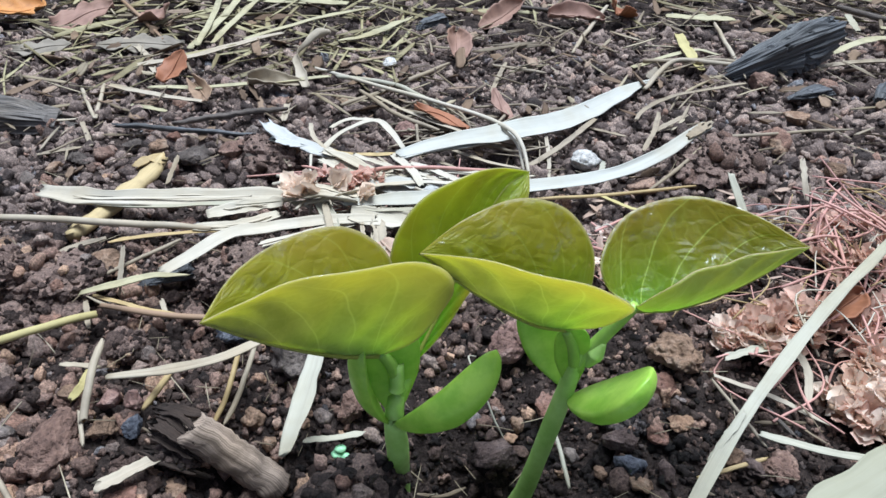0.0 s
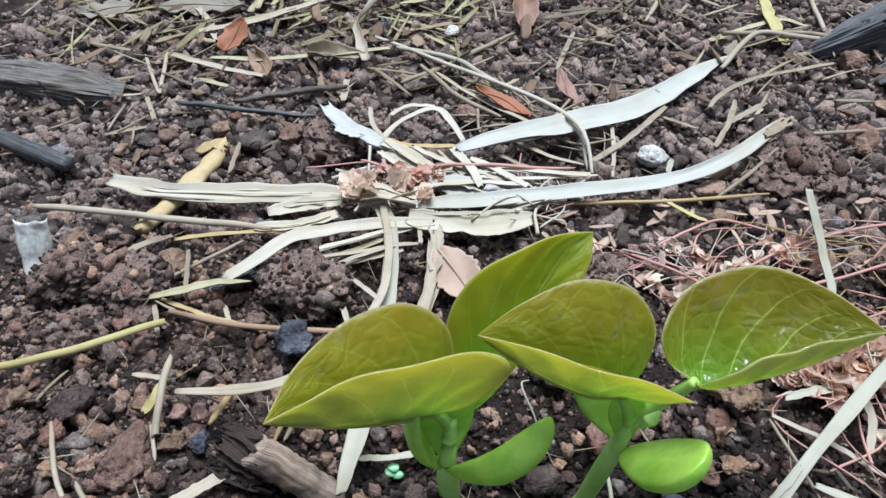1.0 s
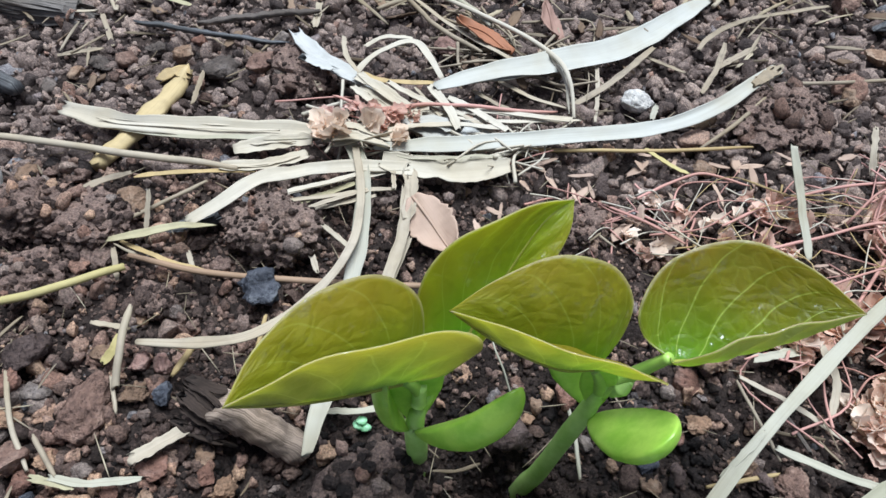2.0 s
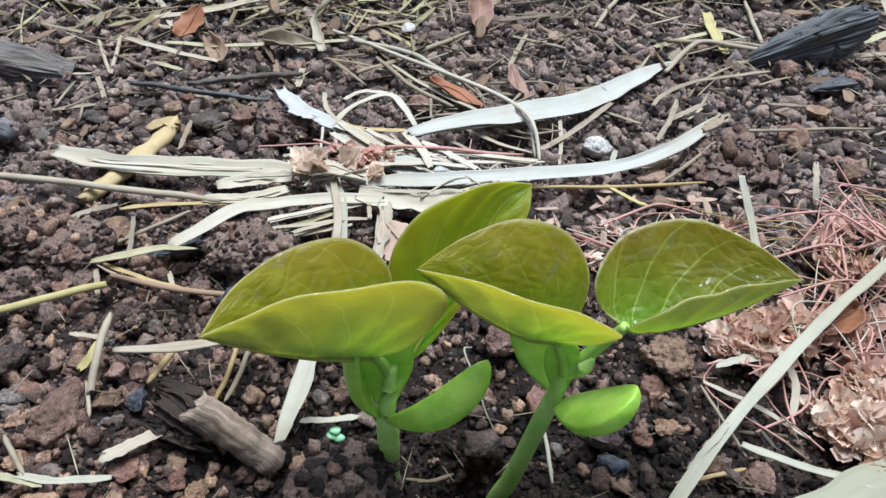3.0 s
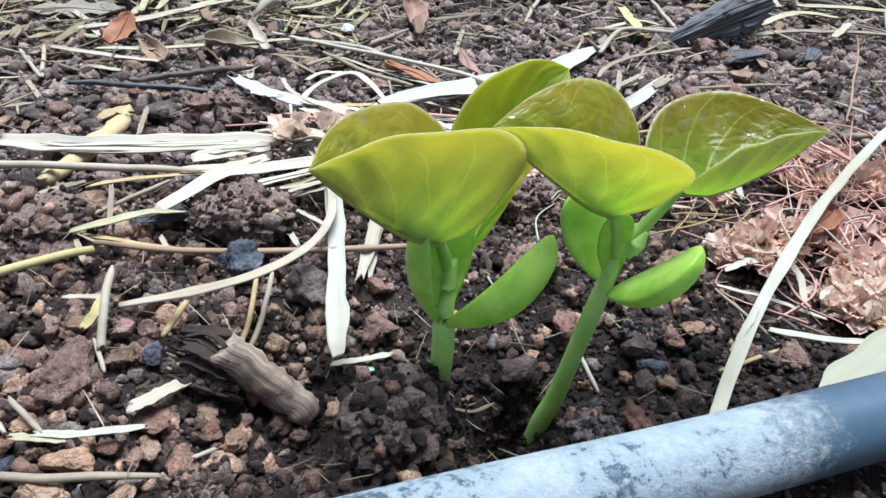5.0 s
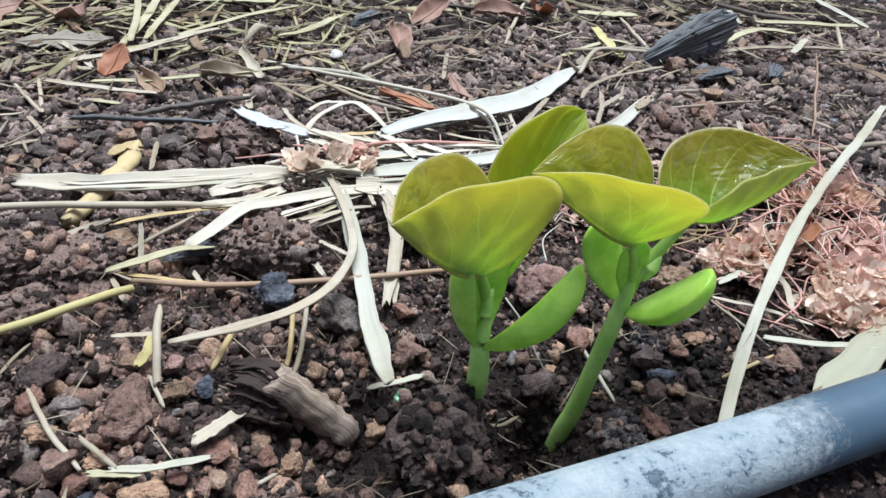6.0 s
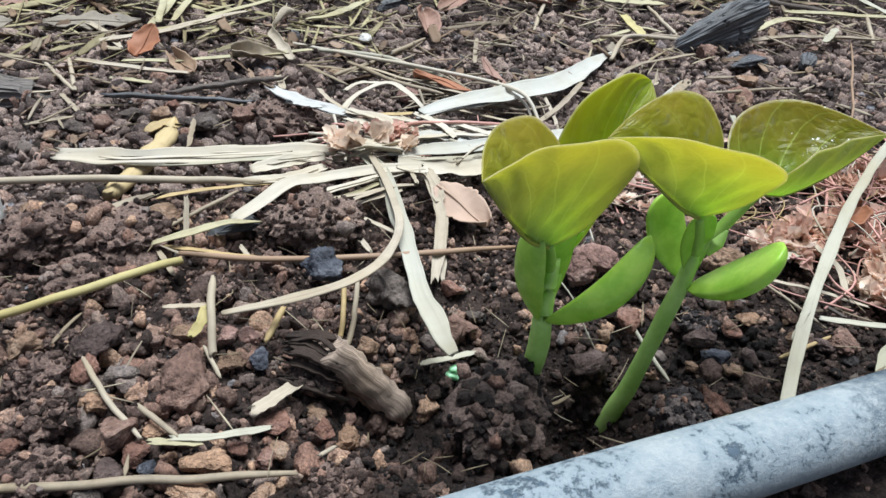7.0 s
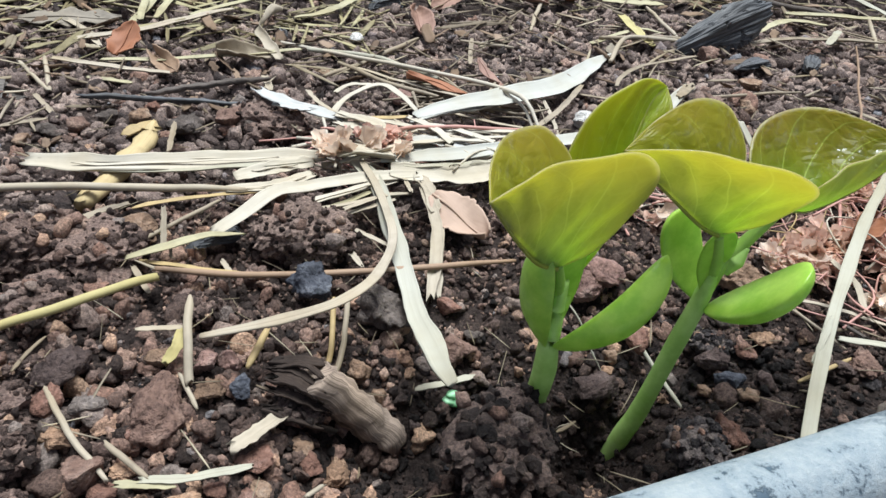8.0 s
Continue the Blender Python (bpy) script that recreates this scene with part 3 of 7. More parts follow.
def leaf_blade(origin, rib, near, far, bulge, plant, under=None, upper=None):
    """A leaf folded along its midrib. rib, near and far: from the base to the tip, in mm; near and far are the two margins."""
    n, k = 44, 18
    mid = spline(rib, n) / 1000
    verts, uv, faces = [], [], []
    halves = []
    for sign, margin in ((1, near), (-1, far)):
        edge = spline(margin, n) / 1000
        grid = []
        for i in range(n):
            row = []
            across = edge[i] - mid[i]
            run = mid[min(i + 1, n - 1)] - mid[max(i - 1, 0)]
            nor = np.cross(run, across)
            nor /= np.linalg.norm(nor) + 1e-9
            size = np.linalg.norm(across)
            s = i / (n - 1)
            for j in range(k + 1):
                w = j / k
                quilt = 0.00035 * math.sin(33 * (s - 0.34 * w) + 1.9) * math.sin(math.pi * w) * math.sin(math.pi * s)
                curl = sign * bulge * size * math.sin(math.pi * w) + quilt
                wave = 0.0003 * math.sin(23 * s + 2 * sign) * w * w * math.sin(math.pi * s)
                row.append(mid[i] + across * w + nor * (curl + wave))
            grid.append(row)
        halves.append((sign, grid))
    index = {}
    for sign, grid in halves:
        for i in range(n):
            for j in range(k + 1):
                key = (i, j * sign)
                if key not in index:
                    index[key] = len(verts)
                    verts.append(grid[i][j])
                    uv.append((i / (n - 1), sign * j / k))
        for i in range(n - 1):
            for j in range(k):
                q = [index[(i, j * sign)], index[(i + 1, j * sign)], index[(i + 1, (j + 1) * sign)], index[(i, (j + 1) * sign)]]
                faces.append(q if sign > 0 else q[::-1])
    # the upper face looks into the fold
    (_, g1), (_, g2) = halves
    i, j = n // 2, k // 2
    nor = np.cross(g1[i + 1][j] - g1[i - 1][j], g1[i][j + 1] - g1[i][j - 1])
    if nor @ (g2[i][k] - g1[i][k]) < 0:
        faces = [q[::-1] for q in faces]
    ob = part("leaf", (at_origin(verts, origin), faces), upper or LEAF, plant, "olive-green folded young leaf with pale veins")
    uv_layer(ob.data, uv)
    thick = ob.modifiers.new("thickness", "SOLIDIFY")
    ob.data.materials.append(under or UNDERLEAF)
    thick.thickness, thick.offset, thick.material_offset = 0.00022, 0, 1
    # the raised midrib on the underside
    v, f, _ = sweep(mid[:-2], np.linspace(0.0009, 0.0003, n - 2), np.linspace(0.0009, 0.0003, n - 2), 8)
    part("midrib", (at_origin(v, origin), f), RIB, ob, "pale raised midrib")
    return ob


def tube(name, points, radii, origin, plant, material=None, n=24, label=""):
    line = spline(np.array(points) / 1000, n)
    r = np.interp(np.linspace(0, 1, n), np.linspace(0, 1, len(radii)), radii) * 2 / 1000
    v, f, _ = sweep(line, r, r, 14)
    return part(name, (at_origin(v, origin), f), material or STEMGREEN, plant, label)


def cotyledon(origin, base, tip, face, width, thick, plant, taper=1.08, name="cotyledon", material=None, label="fleshy bright green seed leaf"):
    """A fleshy seed leaf: flat on its upper face, rounded below, blunt at the tip."""
    base, tip = np.array(base) / 1000, np.array(tip) / 1000
    axis = tip - base
    length = np.linalg.norm(axis)
    axis /= length
    face = np.array(face, float)
    face -= axis * (face @ axis)
    face /= np.linalg.norm(face)
    side = np.cross(axis, face)
    n, sides = 30, 22
    verts, faces = [], []
    for i in range(n):
        s = i / (n - 1)
        prof = (1 - abs(2 * s ** taper - 1) ** 2.6) ** 0.5 * (0.72 + 0.28 * min(1, s * 2.2))
        prof = max(prof, 0.06)
        arch = 0.07 * length * math.sin(math.pi * s)
        for k in range(sides):
            a = 2 * math.pi * k / sides
            c, d = math.cos(a), math.sin(a)
            up = d * thick / 1000 * (0.28 if d > 0 else 0.72) * prof - arch
            if d > 0:
                up -= 0.12 * thick / 1000 * prof * (1 - c * c)
            verts.append(base + axis * length * s + side * c * width / 2000 * prof + face * up)
    for i in range(n - 1):
        for k in range(sides):
            a, b = i * sides + k, i * sides + (k + 1) % sides
            faces.append((a, a + sides, b + sides, b))
    faces.append(tuple(range(sides)))
    faces.append(tuple((n - 1) * sides + k for k in range(sides))[::-1])
    return part(name, (at_origin(verts, origin), faces), material or COTY, plant, label)


def seedling_beside_clod():
    o = (-0.009, 0.083, -0.008)
    p = thing("bean_seedling", "young bean seedling with two folded olive-green leaves, beside a crumbly clod", "seedling", "bean seedlings", o)
    tube("stem", [(-10.2, 85, -26), (-9.5, 84, -14), (-8.8, 82.5, -4), (-8.5, 80.5, 10), (-8.8, 80.5, 18), (-8.2, 81.6, 24), (-7.8, 82.4, 31)], [2.4, 2.4, 2.3, 2.2, 2.2, 1.7, 1.2], o, p, n=40, label="stout pale green stem")
    tube("petiole", [(-8.0, 82.2, 28), (-9.0, 81.6, 32), (-10.4, 80.0, 36)], [1.2, 1.1, 0.8], o, p, PETIOLE)
    tube("petiole", [(-8.0, 82.0, 22), (-6.8, 83.0, 25), (-4.6, 84.8, 29.6)], [1.5, 1.4, 0.8], o, p, PETIOLE)
    cotyledon(o, (-8.5, 79.5, 18), (9.2, 80.0, 36.8), (-0.43, 0.8, 0.42), 9.0, 7.0, p)
    cotyledon(o, (-9.6, 79.9, 17.5), (-13.2, 79.6, 40), (0.9, 0.22, 0.35), 8.6, 3.6, p, 1.5)
    cotyledon(o, (-8.4, 80.0, 18.2), (-8.6, 81.4, 40.5), (0.2, -0.85, 0.3), 10.5, 1.8, p, 1.7, "young_leaf", COTY, "small folded green leaf in the fork")
    leaf_blade(o, [(-10.3, 80, 35.3), (-16.5, 74.5, 41), (-23.5, 67, 51), (-29.7, 61, 60.8)],
               [(-10.3, 80, 35.3), (-4, 79.8, 39.6), (1.8, 78.4, 50.5), (-1.5, 76.5, 57.8), (-16.9, 69.4, 61.3), (-25, 64, 61.5), (-29.7, 61, 60.8)],
               [(-10.3, 80, 35.3), (-7.5, 84.5, 40), (-8.6, 86.5, 51.5), (-14.0, 85.0, 58.2), (-20.5, 80.5, 60.6), (-27, 70.5, 62), (-29.7, 61, 60.8)], 0.075, p)
    leaf_blade(o, [(-5.2, 84.4, 28.6), (0.5, 89.5, 39.0), (5.2, 94.4, 47.8), (10.6, 100.4, 55.2), (15.7, 104.8, 56.7)],
               [(-5.2, 84.4, 28.6), (-0.6, 86.0, 33.6), (4.6, 89.0, 41.0), (10.6, 93.6, 47.8), (15.0, 99.4, 53.4), (15.7, 104.8, 56.7)],
               [(-5.2, 84.4, 28.6), (-10.6, 84.6, 34.5), (-9.6, 87.2, 42), (-8.6, 89.8, 49.5), (-6.8, 90.4, 54.5), (-2.2, 92.5, 59.4), (4.4, 96.0, 61.2), (10.5, 100.6, 59.8), (15.7, 104.8, 56.7)], 0.05, p, FRESHUNDER)
    return p


def seedling_by_hose():
    o = (0.017, 0.085, -0.012)
    p = thing("bean_seedling", "young bean seedling with a leaning stem and two folded olive-green leaves", "seedling", "bean seedlings", o)
    tube("stem", [(13.6, 85.6, -30), (16.2, 85.3, -17), (18.0, 85.1, -10), (21.2, 85.5, 8), (23.3, 85.7, 20), (24.2, 86.1, 26), (25.2, 86.6, 31)], [2.2, 2.2, 2.05, 1.85, 1.9, 1.7, 1.2], o, p, n=40, label="stout pale green leaning stem")
    tube("petiole", [(24.4, 86.2, 27), (23.4, 85.8, 32), (21.6, 84.9, 36.6)], [1.4, 1.2, 0.9], o, p, PETIOLE)
    tube("petiole", [(24.6, 86.2, 26), (28.0, 86.0, 33), (32.6, 84.6, 42.6)], [1.4, 1.25, 0.95], o, p, PETIOLE)
    cotyledon(o, (24.2, 84.8, 20.0), (22.6, 84.2, 38.0), (-0.1, -0.85, 0.3), 6.4, 1.8, p, 1.6, "young_leaf", COTY, "small folded green leaf in the fork")
    tube("bud", [(26.4, 85.6, 27.5), (27.6, 85.2, 30.5), (28.6, 84.9, 33.5)], [0.9, 1.6, 0.5], o, p, label="small unopened green bud")
    cotyledon(o, (23.8, 84.4, 19.5), (33.4, 74.0, 36.4), (-0.63, 0.42, 0.63), 11.6, 5.6, p)
    cotyledon(o, (24.0, 86.2, 19.5), (16.4, 90.8, 39), (0.22, -0.9, 0.3), 9.6, 3.4, p, 1.5)
    leaf_blade(o, [(21.6, 84.9, 36.6), (14.5, 81.5, 41.5), (5.0, 80.0, 49.5), (-3.3, 80.8, 56.5)],
               [(21.6, 84.9, 36.6), (27.0, 80.5, 42), (29.2, 75.8, 49.5), (24.5, 74.2, 54.2), (10.5, 75.8, 57.8), (2.5, 78.6, 57.6), (-3.3, 80.8, 56.5)],
               [(21.6, 84.9, 36.6), (26.0, 89.5, 42), (25.0, 90.5, 51), (20.5, 90.5, 57.8), (12.8, 88.9, 61.2), (4.0, 85.0, 60.2), (-3.3, 80.8, 56.5)], 0.09, p)
    leaf_blade(o, [(32.6, 84.0, 42.0), (41.0, 86.8, 40.0), (51.5, 88.6, 43.6), (61.7, 90.4, 50.5)],
               [(32.6, 84.6, 42.6), (32.6, 82.0, 45.2), (36.9, 82.0, 49.6), (43.6, 84.4, 51.3), (53.8, 87.6, 51.7), (61.7, 90.4, 50.5)],
               [(32.6, 84.6, 42.6), (28.2, 87.6, 44.0), (27.2, 90.8, 48.2), (32.5, 97.5, 52.5), (43.9, 101.0, 53.9), (54.0, 97.0, 52.8), (61.7, 90.4, 50.5)], 0.08, p, FRESHUNDER, BRONZELEAF)
    return p


seedling_beside_clod()
seedling_by_hose()


# ---- the hose ----
def build_hose():
    a, b = np.array([-0.26, 0.0011, 0.0112]), np.array([0.42, 0.1167, 0.0138])
    t = np.linspace(0, 1, 160)
    line = a + (b - a) * t[:, None]
    line[:, 2] += 0.0004 * np.sin(t * 40)
    n = len(line)
    v, f, _ = sweep(line, np.full(n, 0.0141), np.full(n, 0.0139), 28, close=False)
    vi, fi, _ = sweep(line, np.full(n, 0.0115), np.full(n, 0.0113), 28, close=False)
    off = len(v)
    rims = []
    for base in (0, (n - 1) * 28):
        for k in range(28):
            q = (base + k, base + (k + 1) % 28, off + base + (k + 1) % 28, off + base + k)
            rims.append(q[::-1] if base else q)
    ob = part("irrigation_hose", (v + vi, f + [tuple(q + off for q in g)[::-1] for g in fi] + rims), HOSE)
    return tagged(ob, "blue-black plastic irrigation hose crusted with white lime", "hose")


build_hose()


# ---- stones and clods ----
def lump(seed, level, angular, rough):
    """Vertices and faces of one unit stone: planes cut off a ball where it is angular, knobs where it is crumbly."""
    rng = np.random.RandomState(seed)
    bm = bmesh.new()
    bmesh.ops.create_icosphere(bm, subdivisions=level, radius=1.0)
    v = np.array([p.co[:] for p in bm.verts])
    f = [[p.index for p in face.verts] for face in bm.faces]
    bm.free()
    for _ in range(angular):
        nrm = rng.normal(size=3)
        nrm /= np.linalg.norm(nrm)
        d = rng.uniform(0.45, 0.82)
        over = np.maximum(v @ nrm - d, 0)
        v = v - over[:, None] * nrm * 0.93
    push = np.zeros(len(v))
    for scale, amp in ((1.6, 0.5), (3.6, 0.34), (8.0, 0.22), (17.0, 0.12)):
        o = rng.uniform(0, 50, 3)
        push += np.array([noise.noise(Vector(p * scale + o)) for p in v]) * amp
    v = v * (1 + rough * push)[:, None]
    return v * np.array([1, rng.uniform(0.7, 0.95), rng.uniform(0.55, 0.85)]), np.array(f)


def stone(name, x, y, size, material, label, seed, category="stone", angular=8, rough=0.2, sink=0.35, squat=1.0, turn=None, level=4):
    """A single stone or clod of the given longest size in metres, bedded in the soil."""
    v, f = lump(seed, level, angular, rough)
    v = v * size / (v.max(0) - v.min(0)).max()
    v[:, 2] *= squat
    v[:, 2] -= v[:, 2].min() + sink * (v[:, 2].max() - v[:, 2].min())
    ob = part(name, (v, f), material)
    z = float(lie(x, y))
    ob.matrix_world = Matrix.Translation((x, y, z)) @ Matrix.Rotation(seed * 1.7 if turn is None else radians(turn), 4, "Z")
    return tagged(ob, label, category)


def resting(points):
    """Points (x, y, height over the bed) in mm, to places in metres."""
    p = np.array(points, float) / 1000
    p[:, 2] += lie(p[:, 0], p[:, 1])
    return p


COUNT = [0]
LAST = [None]


def strip(name, points, width, material, label, category="straw", thick=0.5, shape="flat", cup=0.10, tilt=0.0, twist=0.0, n=36, ends=(0.75, 0.6), ragged=0.6, gnarl=0.0, of_last=False):
    """A straw, stalk or dry blade along points (x, y, height over the bed), all in mm. shape: flat, round or blade. of_last: a part of the one before."""
    COUNT[0] += 1
    rng = np.random.RandomState(COUNT[0])
    line = spline(resting(points), n)
    s = np.linspace(0, 1, n)
    span = min(1.0, float(np.linalg.norm(line[-1] - line[0])) / 0.06)
    line = line + np.column_stack([0.0003 * span * (vnoise(s * 7 + COUNT[0] * 3.1, s * 0 + k) - 0.5) * 2 for k in range(3)])
    w = np.interp(s, [0, 0.12, 0.85, 1], [ends[0], 1, 1, ends[1]]) * (1 + (0.07 if shape == "round" else 0.22) * (vnoise(s * 9, s * 0 + COUNT[0] * 1.7) - 0.5))
    if shape == "blade":
        w = np.maximum(0.10, np.sin(np.pi * np.clip(0.08 + 0.9 * s, 0, 1)) ** 0.75) * (1 + 0.1 * (vnoise(s * 6, s * 0 + COUNT[0]) - 0.5))
    w = w * width / 1000
    t = np.full(n, thick / 1000) if shape != "round" else w * 0.9
    if shape == "round":
        cup = 0
    v, f, uv = sweep(line, w, t, 12 if shape == "round" else 14, twist, tilt, cup, True, ragged / 1000, COUNT[0], gnarl)
    ob = part(name, (v, f), material, LAST[0] if of_last else None, label if of_last else "")
    uv_layer(ob.data, uv)
    ob.data.update()
    if of_last:
        return ob
    LAST[0] = ob
    return tagged(ob, label, category)


def shreds(points, width, material, count, seed, spread=0.36, splay=1.5):
    """Thin fibre strips lying along the last blade, as parts of it, that stray from it towards the ends."""
    rng = np.random.RandomState(seed)
    p = spline(np.array(points, float), 24)
    side = np.column_stack([-np.gradient(p[:, 1]), np.gradient(p[:, 0])])
    side /= np.linalg.norm(side, axis=1)[:, None] + 1e-9
    for _ in range(count):
        a = rng.randint(0, 7) if rng.rand() < 0.6 else rng.randint(4, 12)
        b = 23 - (rng.randint(0, 7) if rng.rand() < 0.6 else rng.randint(3, 10))
        k = np.linspace(a, b, 7).round().astype(int)
        off = rng.uniform(-1, 1) * spread * width + splay * rng.normal() * np.linspace(-1, 1, 7) ** 3
        q = p[k].copy()
        q[:, :2] += side[k] * np.atleast_1d(off)[:, None]
        q[:, 2] += rng.uniform(0.3, 0.5) + 0.08 * rng.normal(size=7)
        strip("shred", [tuple(v) for v in q], width * rng.uniform(0.10, 0.22), material, "", of_last=True, cup=0.12, thick=0.3, ragged=0.8, n=26, ends=(0.3, 0.3))


def dry_leaf(x, y, z, length, width, turn, pitch, roll, material, label, curl=0.25, seed=1, lobes=0.0, name="dry_leaf"):
    """A fallen leaf: a thin curled blade with a rib, its edge uneven. Millimetres and degrees."""
    rng = np.random.RandomState(seed)
    n, k = 26, 9
    verts, uv, faces = [], [], []
    for i in range(n):
        s = i / (n - 1)
        half = width / 2 * max(0.04, math.sin(math.pi * min(1, 0.06 + 0.92 * s)) ** 0.7) * (1 + lobes * math.sin(s * 21 + seed) + 0.08 * rng.uniform(-1, 1))
        for j in range(-k, k + 1):
            c = j / k
            up = curl * width * (c * c * (0.6 + 0.5 * math.sin(3 * s + seed)) + 0.5 * math.sin(2.2 * s + seed) ** 2) + 0.25 * math.sin(5 * c + 9 * s + seed)
            verts.append(((s - 0.5) * length / 1000, c * half / 1000, up / 1000))
            uv.append((s * length / 1000, c * half / 1000))
    m = 2 * k + 1
    for i in range(n - 1):
        for j in range(m - 1):
            a = i * m + j
            faces.append((a, a + m, a + m + 1, a + 1))
    ob = part(name, (verts, faces), material)
    uv_layer(ob.data, uv)
    solid = ob.modifiers.new("thickness", "SOLIDIFY")
    solid.thickness = 0.0004
    g = float(lie(x / 1000, y / 1000))
    ob.matrix_world = pose(x / 1000, y / 1000, g + z / 1000, roll, pitch, turn)
    ridge = np.array([verts[i * m + k] for i in range(n)]) + np.array([0, 0, 0.0002])
    v, f, uv = sweep(ridge, np.linspace(0.0009, 0.0003, n), np.linspace(0.0009, 0.0003, n), 6)
    rib = part("midrib", (v, f), material, ob)
    uv_layer(rib.data, uv)
    return tagged(ob, label, "dry leaf")


# ---- straw, blades and sticks: (x, y, height over the bed) in mm, width in mm ----
strip("straw", [(-122.6, 175.4, 5), (-105.9, 169.9, 5), (-84.2, 169.7, 5), (-59.7, 171.1, 6), (-44, 171.3, 7)], 5.9, HUSK, "long cream husk blade spreading from a knot", tilt=-24, cup=0.16, thick=0.7, ragged=1.5)
shreds([(-122.6, 175.4, 5), (-105.9, 169.9, 5), (-84.2, 169.7, 5), (-59.7, 171.1, 6), (-44, 171.3, 7)], 5.9, HUSK, 3, 1, 0.36, 0.54)
strip("straw", [(-116.9, 170.7, 4), (-91.4, 166.3, 4), (-66.9, 166.9, 5), (-44.8, 170.3, 6)], 2.0, BLEACHED, "narrow bleached husk strip under a wider blade", cup=0.2)
strip("straw", [(-68.3, 163, 4), (-58.7, 166.4, 5), (-47.7, 168.6, 6)], 4.4, HUSK, "short cut cream husk blade beside a knot", tilt=-22, cup=0.2, thick=0.9)
shreds([(-68.3, 163, 4), (-58.7, 166.4, 5), (-47.7, 168.6, 6)], 4.4, HUSK, 2, 2, 0.36, 0.36)
strip("straw", [(-142.2, 163.1, 4), (-131.1, 161.7, 4), (-103.5, 157, 5), (-79.7, 156.1, 4), (-65.5, 155.4, 4)], 2.2, STRAW, "long pale round straw stalk on crumbly soil", shape='round')
strip("straw", [(-70.2, 155.6, 4), (-58.4, 158.2, 4), (-47.6, 163.5, 5)], 4.4, HUSK, "short torn pale sheath round a straw stalk", cup=0.25)
shreds([(-70.2, 155.6, 4), (-58.4, 158.2, 4), (-47.6, 163.5, 5)], 4.4, HUSK, 2, 3, 0.36, 0.36)
strip("straw", [(-19, 161.3, 7), (-32.9, 158.7, 7), (-45.2, 156.6, 6), (-56.8, 148.9, 8), (-63.8, 139.6, 8), (-71.4, 132.9, 6)], 3.9, HUSK, "curved cream straw blade bending down to the soil", tilt=20, cup=0.12)
strip("straw", [(-27, 161.7, 8), (-17.4, 161, 7), (-6.3, 161.5, 6), (9, 166, 6)], 6.7, HUSK, "broad tan husk blade by a knot", tilt=-22, cup=0.12)
strip("straw", [(-39, 172, 9.0), (-31.6, 158.3, 6.7), (-29.8, 144, 4.0), (-28.9, 130, 3.9), (-28.6, 108, 7.8), (-28.6, 98, 13.2), (-28.3, 85, 24.2), (-27.8, 74, 26.8)], 4.6, PALEBLADE, "wide bleached blade arching free over the soil", "straw", cup=0.12, thick=0.5, ends=(0.6, 0.5), n=48, tilt=-10)
strip("straw", [(-34.5, 165, 8.6), (-30.5, 150, 6.4), (-29.6, 136, 6.2), (-31, 126, 7.9), (-34, 117, 9.8), (-38.5, 106, 14.1), (-46, 98.5, 15.4), (-57.6, 97, 10.4), (-71.2, 98, 5.2)], 2.4, STRAW, "curved pale straw blade sweeping over stones", "straw", cup=0.15, thick=0.9, n=48)
strip("straw", [(-27.5, 165.8, 9), (-18, 167.6, 9), (-2.1, 171.6, 8), (31.2, 179.2, 7), (53.4, 184.4, 7), (69.7, 193.3, 8), (91.8, 213.3, 9)], 5.0, WHITEBLADE, "long bleached blade with a frayed brown end", tilt=-18, cup=0.12, ends=(0.5, 0.9), ragged=2.2)
strip("tip", [(84.2, 205.9, 9), (92.2, 213, 9.8)], 4.4, OLDSTRAW, "frayed brown tip", of_last=True, cup=0.1, ragged=3.5, thick=0.8)
strip("straw", [(-14.7, 193.8, 10), (-3.6, 200.8, 10), (9, 208.1, 9), (25.9, 215.8, 8), (44.2, 227.1, 6), (60.4, 243.7, 4), (76.5, 263.3, 2), (89.9, 277.7, 1)], 9.4, WHITEBLADE, "broad white dry leaf blade curving over the soil", tilt=-18, shape='blade', cup=0.14, n=44)
strip("fold", [(-15.1, 198.1, 6), (-5.4, 202.4, 7), (9.1, 206.9, 7), (24.1, 213.9, 7)], 4.8, WHITEBLADE, "crumpled lower fold", of_last=True, cup=0.2, shape='blade')
strip("paper_strip", [(-64.4, 221.8, 8), (-54.4, 209.5, 8), (-44.5, 201.5, 8), (-38.1, 195.9, 8)], 5.8, PAPER, "torn white strip lying among straw", category='paper strip', cup=0.1, thick=0.4, ragged=2.5)
strip("paper_strip", [(-40.2, 200.5, 4), (-31.6, 192.2, 4), (-22.1, 186.9, 4)], 4.3, PAPER, "white strip half hidden under straw", category='paper strip', cup=0.05, thick=0.4)
strip("paper_strip", [(-21.3, 181.7, 7), (-7.9, 172.6, 7)], 7.3, PAPER, "white scrap lying under a straw knot", category='paper strip', cup=0.03, thick=0.4, ragged=2)
strip("paper_strip", [(-6, 182, 6), (2.8, 175.4, 6)], 7.4, PAPER, "pale scrap under crossing straw blades", category='paper strip', cup=0.03, thick=0.4, ragged=2)
strip("straw", [(-40, 195.9, 5), (-39.5, 202.2, 8), (-33.5, 208.9, 11), (-23.4, 213, 13), (-17.5, 205.9, 12), (-12.9, 199.4, 9)], 2.4, HUSK, "thin straw strip bent into a loop", cup=0.2)
strip("straw", [(-40.2, 202.6, 7), (-30.6, 199, 7), (-14.4, 200.2, 7)], 2.0, OCHRE, "thin ochre straw strip under a loop", cup=0.2)
